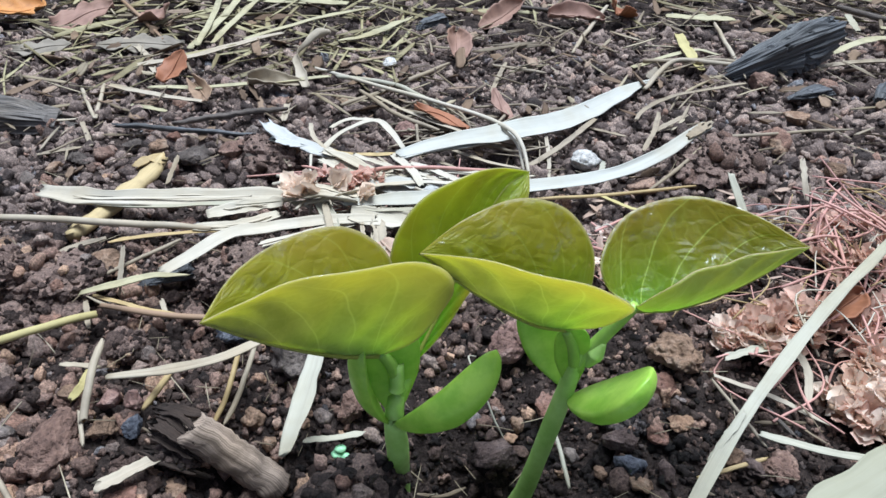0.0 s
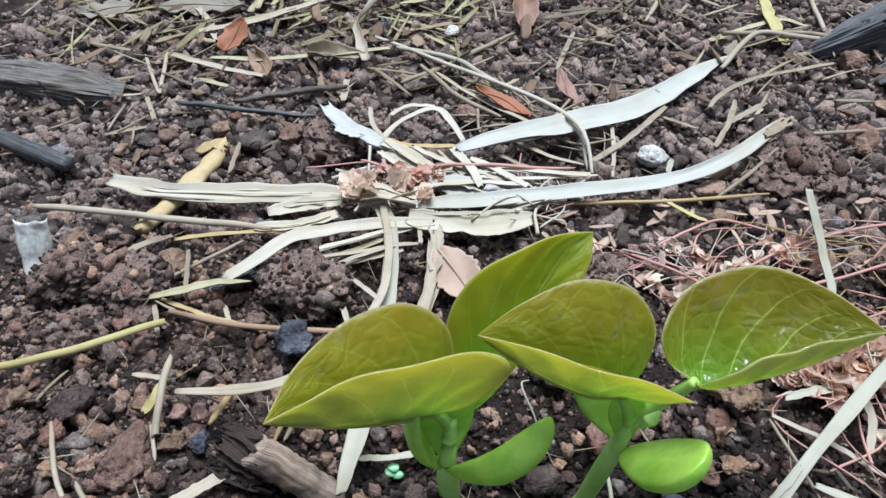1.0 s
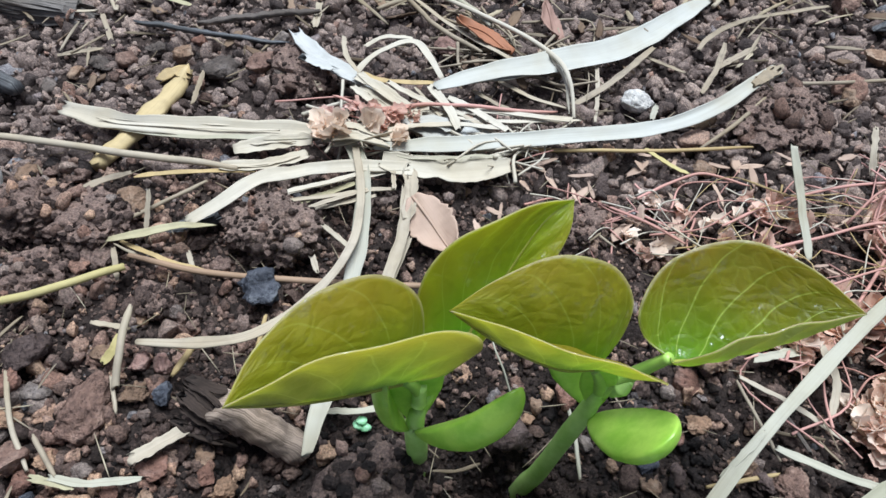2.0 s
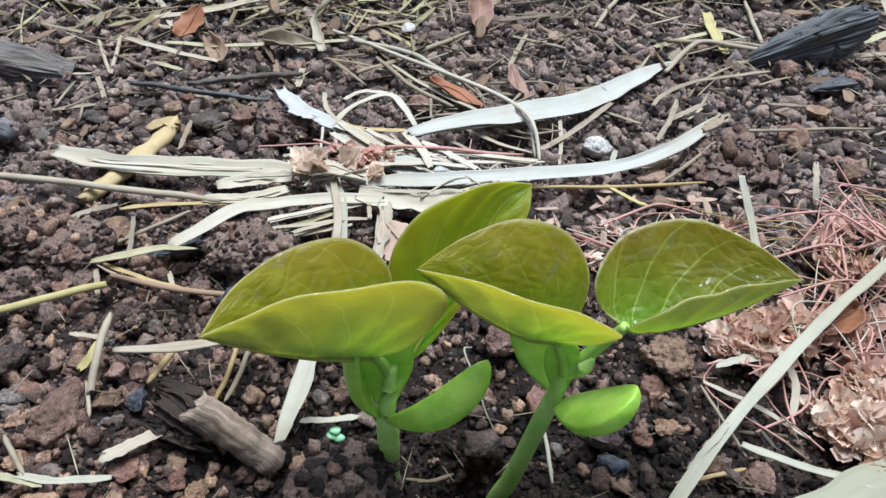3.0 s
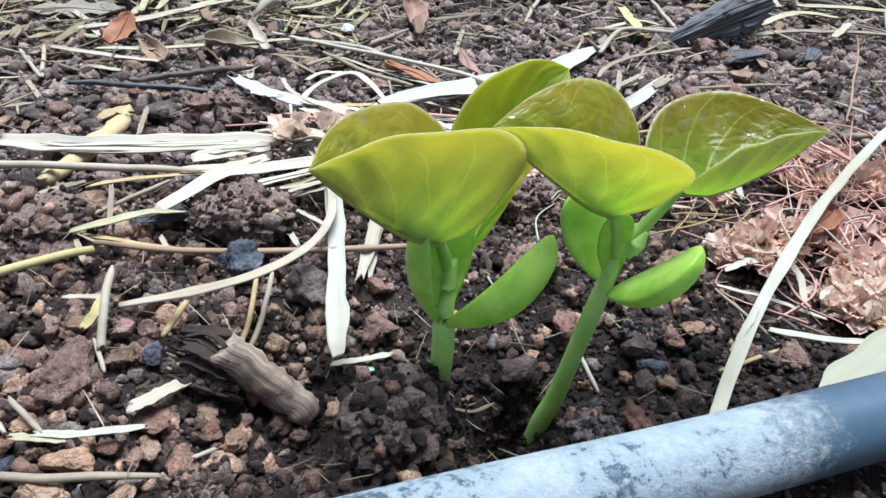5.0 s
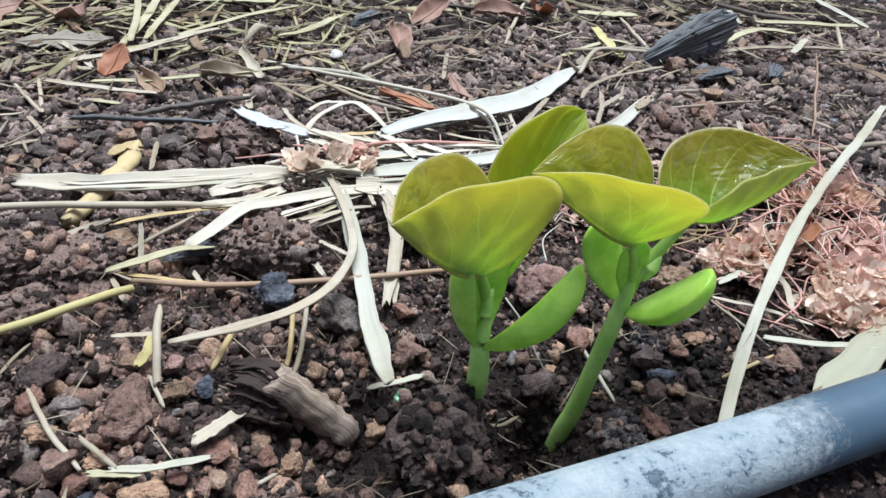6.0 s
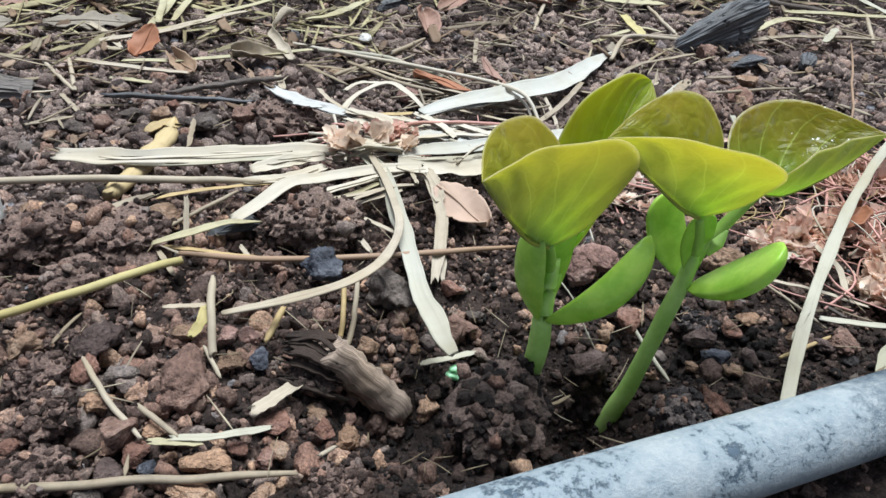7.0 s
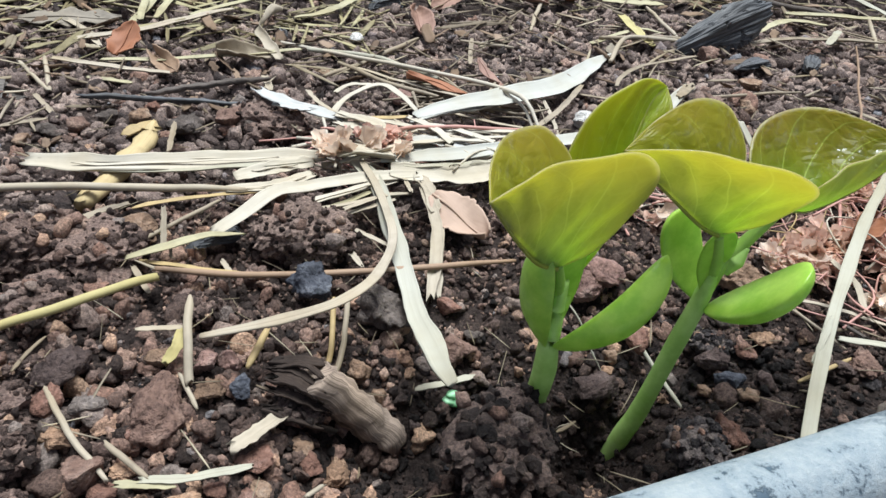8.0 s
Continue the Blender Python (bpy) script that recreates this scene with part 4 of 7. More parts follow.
strip("straw", [(-41, 195.9, 6), (-31.2, 190.4, 6), (-20, 185.2, 7), (-6.1, 184, 7)], 2.6, HUSK, "pale straw strip running into a knot", cup=0.2)
strip("straw", [(-45.5, 207.5, 4), (-37.5, 196.3, 6), (-23.7, 187.1, 7)], 1.8, STRAW, "narrow straw strip beside a knot", cup=0.2)
strip("straw", [(-21.4, 182.2, 7), (-2.8, 185.9, 8), (14.5, 187, 7), (27.8, 189.3, 5)], 1.7, HUSK, "narrow straw strip crossing a white scrap", cup=0.2)
strip("straw", [(-9.4, 182.4, 8), (9.4, 183.8, 7), (29.5, 188.8, 5)], 1.5, HUSK, "thin tan straw strip behind a white blade", cup=0.2)
strip("straw", [(-21.1, 195.5, 8), (-12, 182.1, 8)], 1.2, STRAW, "short thin straw strip in a knot", cup=0.2)
strip("straw", [(-6.1, 184.1, 8), (6.1, 177.1, 7), (14.5, 173.9, 6)], 1.5, STRAW, "thin straw strip slanting through a knot", cup=0.2)
strip("straw", [(-31.3, 169, 8), (-19.9, 184.8, 9)], 1.0, BLEACHED, "thin bleached fibre across a knot", cup=0.2)
strip("straw", [(-25.8, 164.8, 8), (-14.5, 163.8, 8), (6.3, 168.3, 7)], 1.6, BLEACHED, "pale strip along a white blade", cup=0.2)
strip("straw", [(-40, 193.4, 8), (-33.9, 186.5, 9), (-27, 181.7, 9)], 2.4, HUSK, "pale husk strip leading into a knot", cup=0.2)
strip("straw", [(-38.8, 199.4, 9), (-28.9, 188.1, 10), (-17.8, 180.9, 9)], 2.9, HUSK, "cream husk strip slanting into a knot", cup=0.2)
strip("straw", [(-29.6, 197.3, 8), (-17.7, 188, 9), (-5.1, 183.9, 8)], 2.1, HUSK, "narrow cream husk strip over a knot", cup=0.2)
strip("straw", [(-45.3, 174.1, 8), (-34.8, 171.7, 10), (-24.7, 168.7, 9)], 2.6, HUSK, "crumpled cream husk strip at a knot", cup=0.25)
strip("straw", [(-40.3, 165.1, 8), (-30.9, 167.9, 10), (-20.4, 174.4, 9)], 2.1, HUSK, "cream husk strip folded across a knot", cup=0.25, twist=60)
strip("straw", [(-28.4, 172, 9), (-12.4, 177.5, 9), (7.6, 179.2, 8)], 2.0, HUSK, "long cream strip beside a white blade", cup=0.2)
strip("straw", [(-51.3, 148.1, 4), (-38.6, 154.1, 5), (-25.1, 158.8, 6)], 1.7, HUSK, "thin cream straw under a broad husk", cup=0.2)
strip("straw", [(-53.5, 144.6, 4), (-37.7, 149.2, 5), (-23, 154, 5)], 1.4, STRAW, "thin straw lying below a knot", cup=0.2)
strip("twig", [(-29.6, 181.4, 10), (-9.7, 185.9, 10), (11, 188.2, 8), (22.5, 191.1, 6)], 1.2, PINKSTEM, "thin pink dry stem along a knot", shape='round', category='twig')
strip("twig", [(-44.2, 186.4, 9), (-29.5, 180.5, 10), (-19.7, 183.5, 10)], 1.0, PINKSTEM, "short pink dry stem at a knot", shape='round', category='twig')
strip("straw", [(-3.5, 201.5, 4), (7.6, 192.2, 5), (20, 186.7, 4)], 1.4, OLDSTRAW, "weathered strip behind a white blade", cup=0.2)
strip("straw", [(1.8, 211.4, 3), (14.9, 200, 4), (25.8, 197, 3)], 1.6, STRAW, "dull straw strip under a hooked straw", cup=0.2)
strip("straw", [(-65.1, 292.1, 2), (-43.9, 277.6, 3), (-19, 254.5, 6), (6.8, 233.7, 8), (21, 215.8, 10), (25.6, 205.6, 10), (27.6, 199.6, 6), (28.5, 191.7, 2)], 1.7, HUSK, "long thin straw hooked down at its end", shape='round')
strip("split_end", [(21.1, 215.6, 9), (25.6, 205.9, 7), (27.3, 196, 2)], 1.1, HUSK, "thin split end", of_last=True, shape='round')
strip("straw", [(-27.9, 256.9, 3), (-9.1, 233.5, 5), (9.1, 216.9, 6), (16.8, 213.7, 5)], 1.7, STRAW, "slanting tan straw above a dry leaf", cup=0.15)
strip("straw", [(28.2, 199.6, 2), (39, 207.7, 4), (48.2, 218.3, 5), (56.8, 230.3, 5)], 2.3, OLDSTRAW, "slanting weathered straw under a white blade", cup=0.2)
strip("straw", [(36.8, 217.7, 5), (36.5, 205.8, 3), (35.2, 193.3, 1)], 1.5, STRAW, "short pale straw standing by a white stone", cup=0.2)
strip("straw", [(63.6, 179.4, 3), (76.8, 190.5, 5), (91.8, 207.2, 6), (96.2, 210.3, 6), (117.3, 215.1, 5), (150.5, 224.8, 3)], 1.3, OLDSTRAW, "long thin bent grey-brown straw", shape='round')
strip("straw", [(8.8, 175.7, 4), (31.5, 176.3, 4), (51.5, 177.3, 4), (79, 179.8, 4)], 1.2, OCHRE, "long thin yellowish straw on reddish litter", shape='round')
strip("straw", [(48.3, 178, 4), (54.1, 171.9, 4), (59.2, 168.1, 4)], 1.5, GOLD, "short yellow straw in reddish litter", cup=0.2)
strip("straw", [(82.7, 167.5, 16), (84.6, 155.8, 9), (86, 140.9, 3)], 2.4, BLEACHED, "pale stub of straw standing up from litter", cup=0.2, thick=0.9)
strip("straw", [(109.8, 181.3, 12), (108.7, 174.5, 9), (108.6, 169.6, 5)], 1.8, STRAW, "thin pale straw standing in litter", cup=0.2)
strip("straw", [(52.8, 195.3, 1), (54.4, 200.2, 3)], 1.8, BLEACHED, "short white straw splinter on soil", cup=0.2)
strip("straw", [(72.9, 233.1, 3), (77, 239.5, 4), (88.3, 250.1, 4), (105, 259, 4), (127.6, 268.5, 3)], 2.1, OLDSTRAW, "curved tan stalk arching over soil", cup=0.2)
strip("straw", [(54.9, 228.7, 2), (65.8, 218.7, 3)], 1.5, OLDSTRAW, "thin weathered straw splinter", cup=0.2)
strip("straw", [(69.8, 208.3, 2), (76, 219.4, 4), (81.8, 235.1, 5)], 1.9, OLDSTRAW, "short frayed weathered straw", cup=0.2)
strip("straw", [(90.4, 278.2, 1), (98.6, 290.6, 1)], 7.0, GREYLEAF, "pale greenish curled tip of a dry blade", cup=0.2)
strip("straw", [(40.7, 63.6, -2.6), (48.7, 74, 4.6), (58.8, 86, 8.8), (69.9, 98, 10.5), (81.9, 110, 12), (94.8, 122, 13.4), (108.7, 134, 14.3), (123.5, 146, 15), (144.5, 162, 16.9), (170, 183, 17.9)], 2.9, BLEACHED, "long thick bleached straw slanting up from the hose", "straw", cup=0.18, thick=1.1, n=60, ends=(0.9, 0.7))
strip("flake", [(52.8, 81.2, 7), (55.9, 84.2, 9), (61.5, 89.6, 10.5)], 1.4, BLEACHED, "split flake", of_last=True, cup=0.15, thick=0.4)
strip("straw", [(62.6, 106.8, 2), (72.7, 100.6, 2), (82.7, 92.4, 2)], 1.3, STRAW, "thin weathered straw on crumbly soil", cup=0.2)
strip("straw", [(66.8, 89.9, 3), (75.4, 85.8, 3), (85.3, 81.6, 4), (92.4, 79, 4)], 1.8, BLEACHED, "pale flat straw near the hose", cup=0.2, thick=0.8)
strip("straw", [(62.2, 106.1, 1.5), (64.6, 96.9, 2), (67.6, 87.8, 1.5)], 0.8, OLDSTRAW, "thin grey straw splinter", shape='round')
strip("straw", [(71.5, 97.4, 1.5), (74, 89.4, 2)], 1.0, ASH, "thin grey woody splinter", shape='round')
strip("straw", [(84, 96.6, 3), (90.8, 90.5, 3), (97.9, 85.3, 3)], 1.6, BROWNSTALK, "brown stalk beside reddish litter", shape='round')
strip("straw", [(65.9, 110.7, 3), (72.2, 111.9, 4), (80, 114.3, 3)], 2.4, BLEACHED, "small pale flat husk scrap", cup=0.25)
strip("straw", [(81.5, 114.3, 5), (82.9, 106.4, 4), (80.7, 98.2, 2)], 2.0, STRAW, "pale splinter of straw in reddish litter", cup=0.2)
strip("straw", [(65.1, 68.8, 2), (77, 74.4, 3), (88.9, 80, 4), (104.5, 87.2, 5), (122.4, 94.9, 6)], 7.7, CREAM, "broad pale dry blade partly under the hose", cup=0.05, thick=0.8, ends=(0.15, 0.9), n=30)
strip("straw", [(50.7, 61, 4), (53.9, 64.9, 8)], 1.9, ASH, "small grey splinter standing by the hose", shape='round', ends=(1.0, 0.3))
strip("straw", [(24.2, 99.9, 3), (26.2, 93.1, 2), (26.8, 83.4, 1.5)], 1.0, BLEACHED, "thin white straw splinter in crumbs", shape='round')
strip("straw", [(51.9, 81.4, 1.5), (66.7, 84.6, 1.5)], 1.0, OCHRE, "thin yellowish straw on dark crumbs", shape='round')
strip("straw", [(32.9, 59.8, 2), (39.9, 60.6, 1.5)], 0.9, STRAW, "short straw splinter by the hose", shape='round')
strip("straw", [(-131, 101, 5.5), (-122.1, 101.9, 5.5), (-110.7, 103.3, 6), (-102.7, 105.2, 6.5), (-91.6, 110.2, 6.5), (-82, 118.3, 4)], 2.0, GOLD, "bright yellow straw stalk lying on soil", shape='round', ends=(1, 1), ragged=0.3)
strip("straw", [(-73.2, 104, 10), (-73.3, 99, 8.5), (-73, 93, 6), (-72.8, 88, 3)], 1.7, STRAW, "short jointed straw stub standing in pebbles", shape="round", ends=(0.55, 1.0))
strip("straw", [(-77.5, 93.2, 3), (-75.3, 95.5, 5), (-74.6, 99, 6)], 2.5, GOLD, "yellow torn sheath at a straw stub", cup=0.25)
strip("straw", [(-74.6, 90.5, 3), (-71.2, 83.2, 2)], 0.9, STRAW, "thin split straw fibre", shape='round')
strip("straw", [(-83.7, 102.9, 3), (-74.9, 101.9, 4)], 1.2, STRAW, "short thin straw scrap", cup=0.2)
strip("straw", [(-64.4, 73.9, 3.5), (-60.2, 78.0, 4), (-54.5, 84.5, 4)], 2.9, STRAW, "short cut flat straw piece", cup=0.3, thick=0.7, ends=(1, 0.9), ragged=1.2)
strip("stick", [(-51, 86.5, 10.7), (-43, 86.3, 5.8), (-35, 86, -1.6)], 7.8, STICK, "short thick weathered stick with torn dark bark at one end", "stick", shape="round", ends=(1.0, 0.84), ragged=1.4, gnarl=0.05, n=22)
strip("bark", [(-57, 89.5, 7.3), (-52.5, 87, 12.6), (-49, 85, 13.6)], 1.3, DARKWOOD, "frayed dark bark fibre along a stick", cup=0.3, ragged=3, thick=0.8, of_last=True)
strip("bark", [(-58, 90, 5.9), (-54, 87, 10.3), (-50.5, 84.5, 11.8)], 1.8, DARKWOOD, "torn dark bark along a stick", cup=0.3, ragged=3, thick=1.0, of_last=True)
strip("bark", [(-58, 85.5, 5.7), (-54, 83.4, 8.3), (-49.5, 82.4, 8.8)], 2.0, DARKWOOD, "frayed dark bark on a stick", cup=0.3, ragged=3, thick=1.0, of_last=True)
strip("bark", [(-47, 84.2, 7.4), (-42.5, 83.6, 5.2), (-39, 83.2, 2.3)], 1.0, DARKWOOD, "thin bark fibre along a stick", cup=0.3, ragged=3, thick=1.0, of_last=True)
strip("bark", [(-58.5, 88, 6.1), (-54, 84.6, 10.5), (-50, 83, 10.7)], 2.7, DARKWOOD, "ragged strip of dark bark on a stick", cup=0.35, ragged=3, thick=1.4, of_last=True)
strip("bark", [(-56.5, 91, 7.2), (-52, 88.8, 11.2), (-48.5, 88.8, 11.6)], 2.3, DARKWOOD, "curled dark bark torn from a stick", cup=0.35, ragged=3, thick=1.4, of_last=True)
strip("bark", [(-58.5, 83, 3.4), (-54, 81.6, 4.9), (-49.5, 81.6, 5.0)], 2.4, DARKWOOD, "dark rotten bark under a stick", cup=0.35, ragged=3, thick=1.4, of_last=True)
strip("straw", [(-45.9, 108.4, 7), (-47, 98.3, 4), (-49.1, 92.1, 2)], 1.2, OCHRE, "thin upright ochre straw", shape='round')
strip("straw", [(-42.7, 109.6, 7), (-44.6, 98.7, 4), (-47.0, 93.1, 2)], 1.2, STRAW, "thin upright straw among stones", shape='round')
strip("straw", [(-59.3, 100.6, 5), (-63, 93.4, 2)], 1.5, OCHRE, "short leaning ochre straw", shape='round')
strip("straw", [(-30.2, 92.6, 3), (-23.9, 92.8, 4), (-17.1, 94.7, 3)], 1.6, BLEACHED, "small pale straw chip on dark soil", cup=0.2)
strip("straw", [(-96.3, 89.1, 3), (-90.5, 78.9, 3), (-83.2, 69.6, 2)], 1.1, STRAW, "thin grey-white straw between pebbles", shape='round')
strip("straw", [(-84.4, 76, 3), (-77.1, 68.9, 3)], 1.1, OLDSTRAW, "thin weathered straw between pebbles", shape='round')
strip("straw", [(-78.1, 68.4, 3), (-69.9, 68.1, 3.5), (-61.5, 70.6, 3)], 1.6, BLEACHED, "pale straw strip lying on pebbles", cup=0.2)
strip("straw", [(-81.5, 68.1, 3), (-72.9, 67.1, 3)], 1.4, GREENISH, "short greenish straw strip on pebbles", cup=0.2)
strip("straw", [(-120.1, 65.8, 2.5), (-104, 62.7, 2.5), (-84.7, 60.7, 3), (-71.3, 60.3, 3), (-57.5, 61, 2)], 1.5, OLDSTRAW, "long weathered straw stalk at the bed edge", shape='round')
strip("straw", [(-53.1, 65.5, 2), (-50.2, 69.0, 2)], 0.9, STRAW, "short pale straw splinter", shape='round')
strip("straw", [(-83.2, 122.8, 3), (-63.1, 120.4, 3), (-34.2, 121.8, 4), (-18.8, 122.8, 4), (0.1, 125.4, 3)], 1.6, BROWNSTALK, "long thin reddish-brown stalk over soil", shape='round')
strip("straw", [(-87.3, 127.5, 2), (-74.3, 122.6, 3), (-63.2, 120.9, 3)], 1.3, OCHRE, "thin ochre straw along a stalk", cup=0.2)
strip("straw", [(-93.1, 125.9, 3), (-81.5, 128.4, 5), (-71.8, 131.6, 6), (-64.8, 133.8, 5)], 2.5, GREENISH, "pale greenish dry blade over a clod", cup=0.2, shape='blade')
strip("straw", [(-88.4, 125.6, 2), (-83.9, 116.4, 1.5)], 1.4, OLDSTRAW, "short weathered straw splinter", cup=0.2)
strip("straw", [(-69.7, 126.1, 3), (-66.7, 120.2, 2)], 1.3, STRAW, "short tan straw splinter", cup=0.2)
strip("straw", [(-18.9, 155.3, 7), (-18.2, 141.1, 6), (-19, 131.4, 5), (-23, 115.6, 2)], 3.0, STRAW, "frayed straw stalk with a joint", cup=0.3, ragged=3)
strip("straw", [(-16.2, 138.2, 4), (-18.9, 126.5, 3), (-21.1, 115.6, 1)], 1.4, STRAW, "split straw fibre hanging by a stalk", cup=0.2)
strip("straw", [(-42.3, 134.6, 3), (-38.1, 125.7, 2)], 1.5, STRAW, "short straw splinter beside a clod", cup=0.2)
strip("straw", [(-46.4, 145.8, 4), (-32.5, 154.7, 5)], 1.7, GREENISH, "thin greenish straw near a knot", cup=0.2)
strip("straw", [(-44.1, 144.4, 3), (-27, 150.5, 5)], 1.5, STRAW, "thin straw near a knot", cup=0.2)
strip("straw", [(-39.5, 140.2, 3), (-29.8, 133.3, 2)], 1.4, STRAW, "thin slanting straw splinter", cup=0.2)
strip("straw", [(-92.4, 150.4, 2), (-79.9, 152.8, 3), (-60.8, 155.6, 4)], 1.6, OCHRE, "thin ochre straw under a long stalk", cup=0.2)
strip("straw", [(-108.6, 139.9, 2), (-100.3, 146.7, 3), (-93.4, 150.4, 3)], 2.5, OLDSTRAW, "weathered grey-brown blade on soil", cup=0.25)
strip("straw", [(-90.3, 133.3, 2), (-78.7, 142.1, 4), (-71.6, 148.5, 5)], 1.2, OLDSTRAW, "thin slanting weathered straw", shape='round')
strip("straw", [(-83.2, 133, 1), (-82.9, 140.2, 8)], 1.4, STRAW, "short pale upright straw", cup=0.2)
strip("straw", [(-105.3, 155.1, 1), (-99.8, 173, 1.5), (-95.8, 191.9, 2), (-95.2, 201.3, 3)], 5.8, REED, "yellow reed stalk with a joint, half hidden under a husk", cup=0.04, thick=4.0, ragged=2)
strip("joint", [(-101.6, 195.1, 3), (-97.5, 199, 4), (-93.5, 196.5, 4)], 5.0, OCHRE, "frayed ochre joint", of_last=True, cup=0.3, ragged=2)
strip("straw", [(-88.9, 186.3, 1), (-87.7, 196.9, 6)], 1.7, OLDSTRAW, "short grey straw splinter", cup=0.2)
strip("charred_stick", [(-121.5, 228.1, 4), (-101.4, 224.9, 4), (-83.1, 223.3, 3), (-69.8, 223.7, 2)], 1.9, COAL, "thin charred black stick on pale crumbs", category='stick', shape='round', gnarl=0.12, n=34, ragged=3)
strip("stick", [(-100.5, 231.7, 3), (-79.9, 237.6, 4), (-61.5, 242.4, 4)], 2.4, ASH, "thin grey weathered stick", category='stick', shape='round', gnarl=0.14, ragged=2)
strip("charred_stick", [(-180.6, 204.1, 3.5), (-163.2, 195.7, 3.5), (-144.2, 186.6, 3.5)], 6.2, COAL, "short thick charred grey-black stick on pale crumbs", category="stick", shape="round", gnarl=0.06, n=20, ends=(0.9, 0.8), ragged=1.5)
strip("straw", [(-173.4, 236.6, 3), (-156.8, 233.3, 3), (-139.7, 235.2, 3)], 1.7, STRAW, "thin pale straw by charred wood", cup=0.2)
strip("straw", [(-138.5, 287.9, 3), (-114, 297.2, 4), (-95.3, 311.1, 5), (-77.5, 323.5, 5)], 3.8, STRAW, "long pale yellow straw blade", cup=0.2)
strip("straw", [(-123.1, 265.6, 3), (-95.4, 262.8, 4), (-74.9, 267, 4), (-48.4, 273.9, 4)], 2.7, GREENISH, "yellowish straw lying flat", cup=0.2)
strip("straw", [(-141.8, 269.2, 2), (-121.9, 259.3, 3), (-94.2, 249.8, 3)], 3.0, STRAW, "weathered pale straw on the soil", cup=0.2)
strip("straw", [(-124.7, 250, 2), (-108.8, 244.3, 2)], 2.2, GREENISH, "short greenish straw on the soil", cup=0.2)
strip("straw", [(-57.1, 264.7, 3), (-63.1, 283.4, 6), (-65.8, 294.9, 6), (-60.8, 316.7, 7), (-56.1, 330.7, 4)], 4.4, STRAW, "twisted pale straw strip", cup=0.25, twist=120)
strip("straw", [(-50.1, 320.1, 3), (-35.8, 325.6, 4), (-16.2, 351.5, 4)], 5.7, GREENISH, "broad greenish straw blade", cup=0.15, shape='blade')
strip("straw", [(-118.5, 309.7, 3), (-114.2, 346.2, 4), (-114.1, 407.1, 4)], 4.1, GREENISH, "greenish straw slanting away", cup=0.2)
strip("straw", [(-110.6, 317.7, 3), (-104.9, 352.5, 5), (-97.1, 399.3, 6)], 3.6, GREENISH, "greenish straw crossing others", cup=0.2)
strip("straw", [(-115.9, 310.7, 4), (-118.4, 347.8, 5), (-127.6, 403.1, 5)], 3.2, GREENISH, "straw stalk standing in a tuft", cup=0.2)
strip("straw", [(-108.1, 380.8, 4), (-80.3, 377.2, 4), (-52.3, 373.6, 4)], 7.0, GREENISH, "broad pale straw blade lying flat", cup=0.15)
strip("straw", [(-96.5, 321.5, 3), (-64.3, 350.3, 4), (-40, 365.7, 4)], 3.3, GREENISH, "greenish straw lying on others", cup=0.2)
strip("straw", [(-71, 375.1, 3), (-45.4, 401.1, 4), (-17.4, 414.3, 4)], 4.7, STRAW, "pale straw at the far litter", cup=0.2)
strip("straw", [(-45.9, 276.5, 3), (-23.9, 267.2, 4), (-6.4, 249.1, 5), (1.1, 236.9, 6)], 2.2, BLEACHED, "thin pale straw on crumbs", shape='round')
strip("straw", [(-40.9, 249.2, 2), (-21.6, 264.9, 3), (2.5, 290.8, 3)], 2.0, OLDSTRAW, "thin slanting tan straw", shape='round')
strip("straw", [(-34.2, 262.2, 3), (-17.5, 236.9, 4), (-1.4, 222.2, 5)], 1.8, OLDSTRAW, "thin brown straw crossing crumbs", shape='round')
strip("straw", [(-60.4, 223.9, 1), (-57.1, 208, 2), (-54.1, 202.4, 1)], 2.1, STRAW, "short split straw on soil", cup=0.2)
strip("straw", [(-63, 252.9, 1), (-60.3, 233.1, 3)], 2.7, STRAW, "short pale straw splinter", cup=0.2)
strip("straw", [(-152.5, 267.9, 2), (-134.5, 237.7, 2)], 1.5, STRAW, "thin straw splinter on the soil", shape='round')
strip("straw", [(-143.9, 270.6, 2), (-134.1, 237.7, 2)], 1.7, STRAW, "thin straw splinter on the soil", shape='round')
strip("straw", [(-138.4, 235.3, 2), (-126.9, 216.7, 1)], 1.8, OLDSTRAW, "thin weathered splinter on the soil", cup=0.2)
strip("straw", [(-141.9, 207.7, 2), (-128.7, 213.5, 2)], 2.0, OLDSTRAW, "weathered straw piece on the soil", cup=0.2)
strip("straw", [(-156.4, 326.5, 2), (-137.2, 302.6, 3), (-126.5, 283, 2)], 2.8, STRAW, "slanting pale straw on the soil", cup=0.2)
strip("straw", [(-201.6, 330.3, 2), (-178.1, 327.1, 2), (-157.7, 337.9, 2)], 1.9, OLDSTRAW, "thin old straw on the soil", shape='round')
strip("twig", [(-222.4, 392.8, 3), (-179.9, 396.2, 3), (-133.2, 386.9, 3)], 2.5, ASH, "thin dark twig on the soil", shape='round', category='twig')
strip("twig", [(-189.4, 398.6, 3), (-154, 347, 4), (-136.1, 322.7, 3)], 2.0, BROWNSTALK, "thin brown twig on the soil", shape='round', category='twig')
strip("straw", [(83.9, 265.5, 2), (103.6, 293.3, 3), (120, 289.7, 4), (139.4, 285.2, 3)], 2.3, STRAW, "bent thin straw on the soil", shape='round')
strip("straw", [(90.3, 293.8, 3), (122.3, 294.3, 3), (149.7, 281.5, 3)], 2.3, OLDSTRAW, "thin straw lying flat", shape='round')
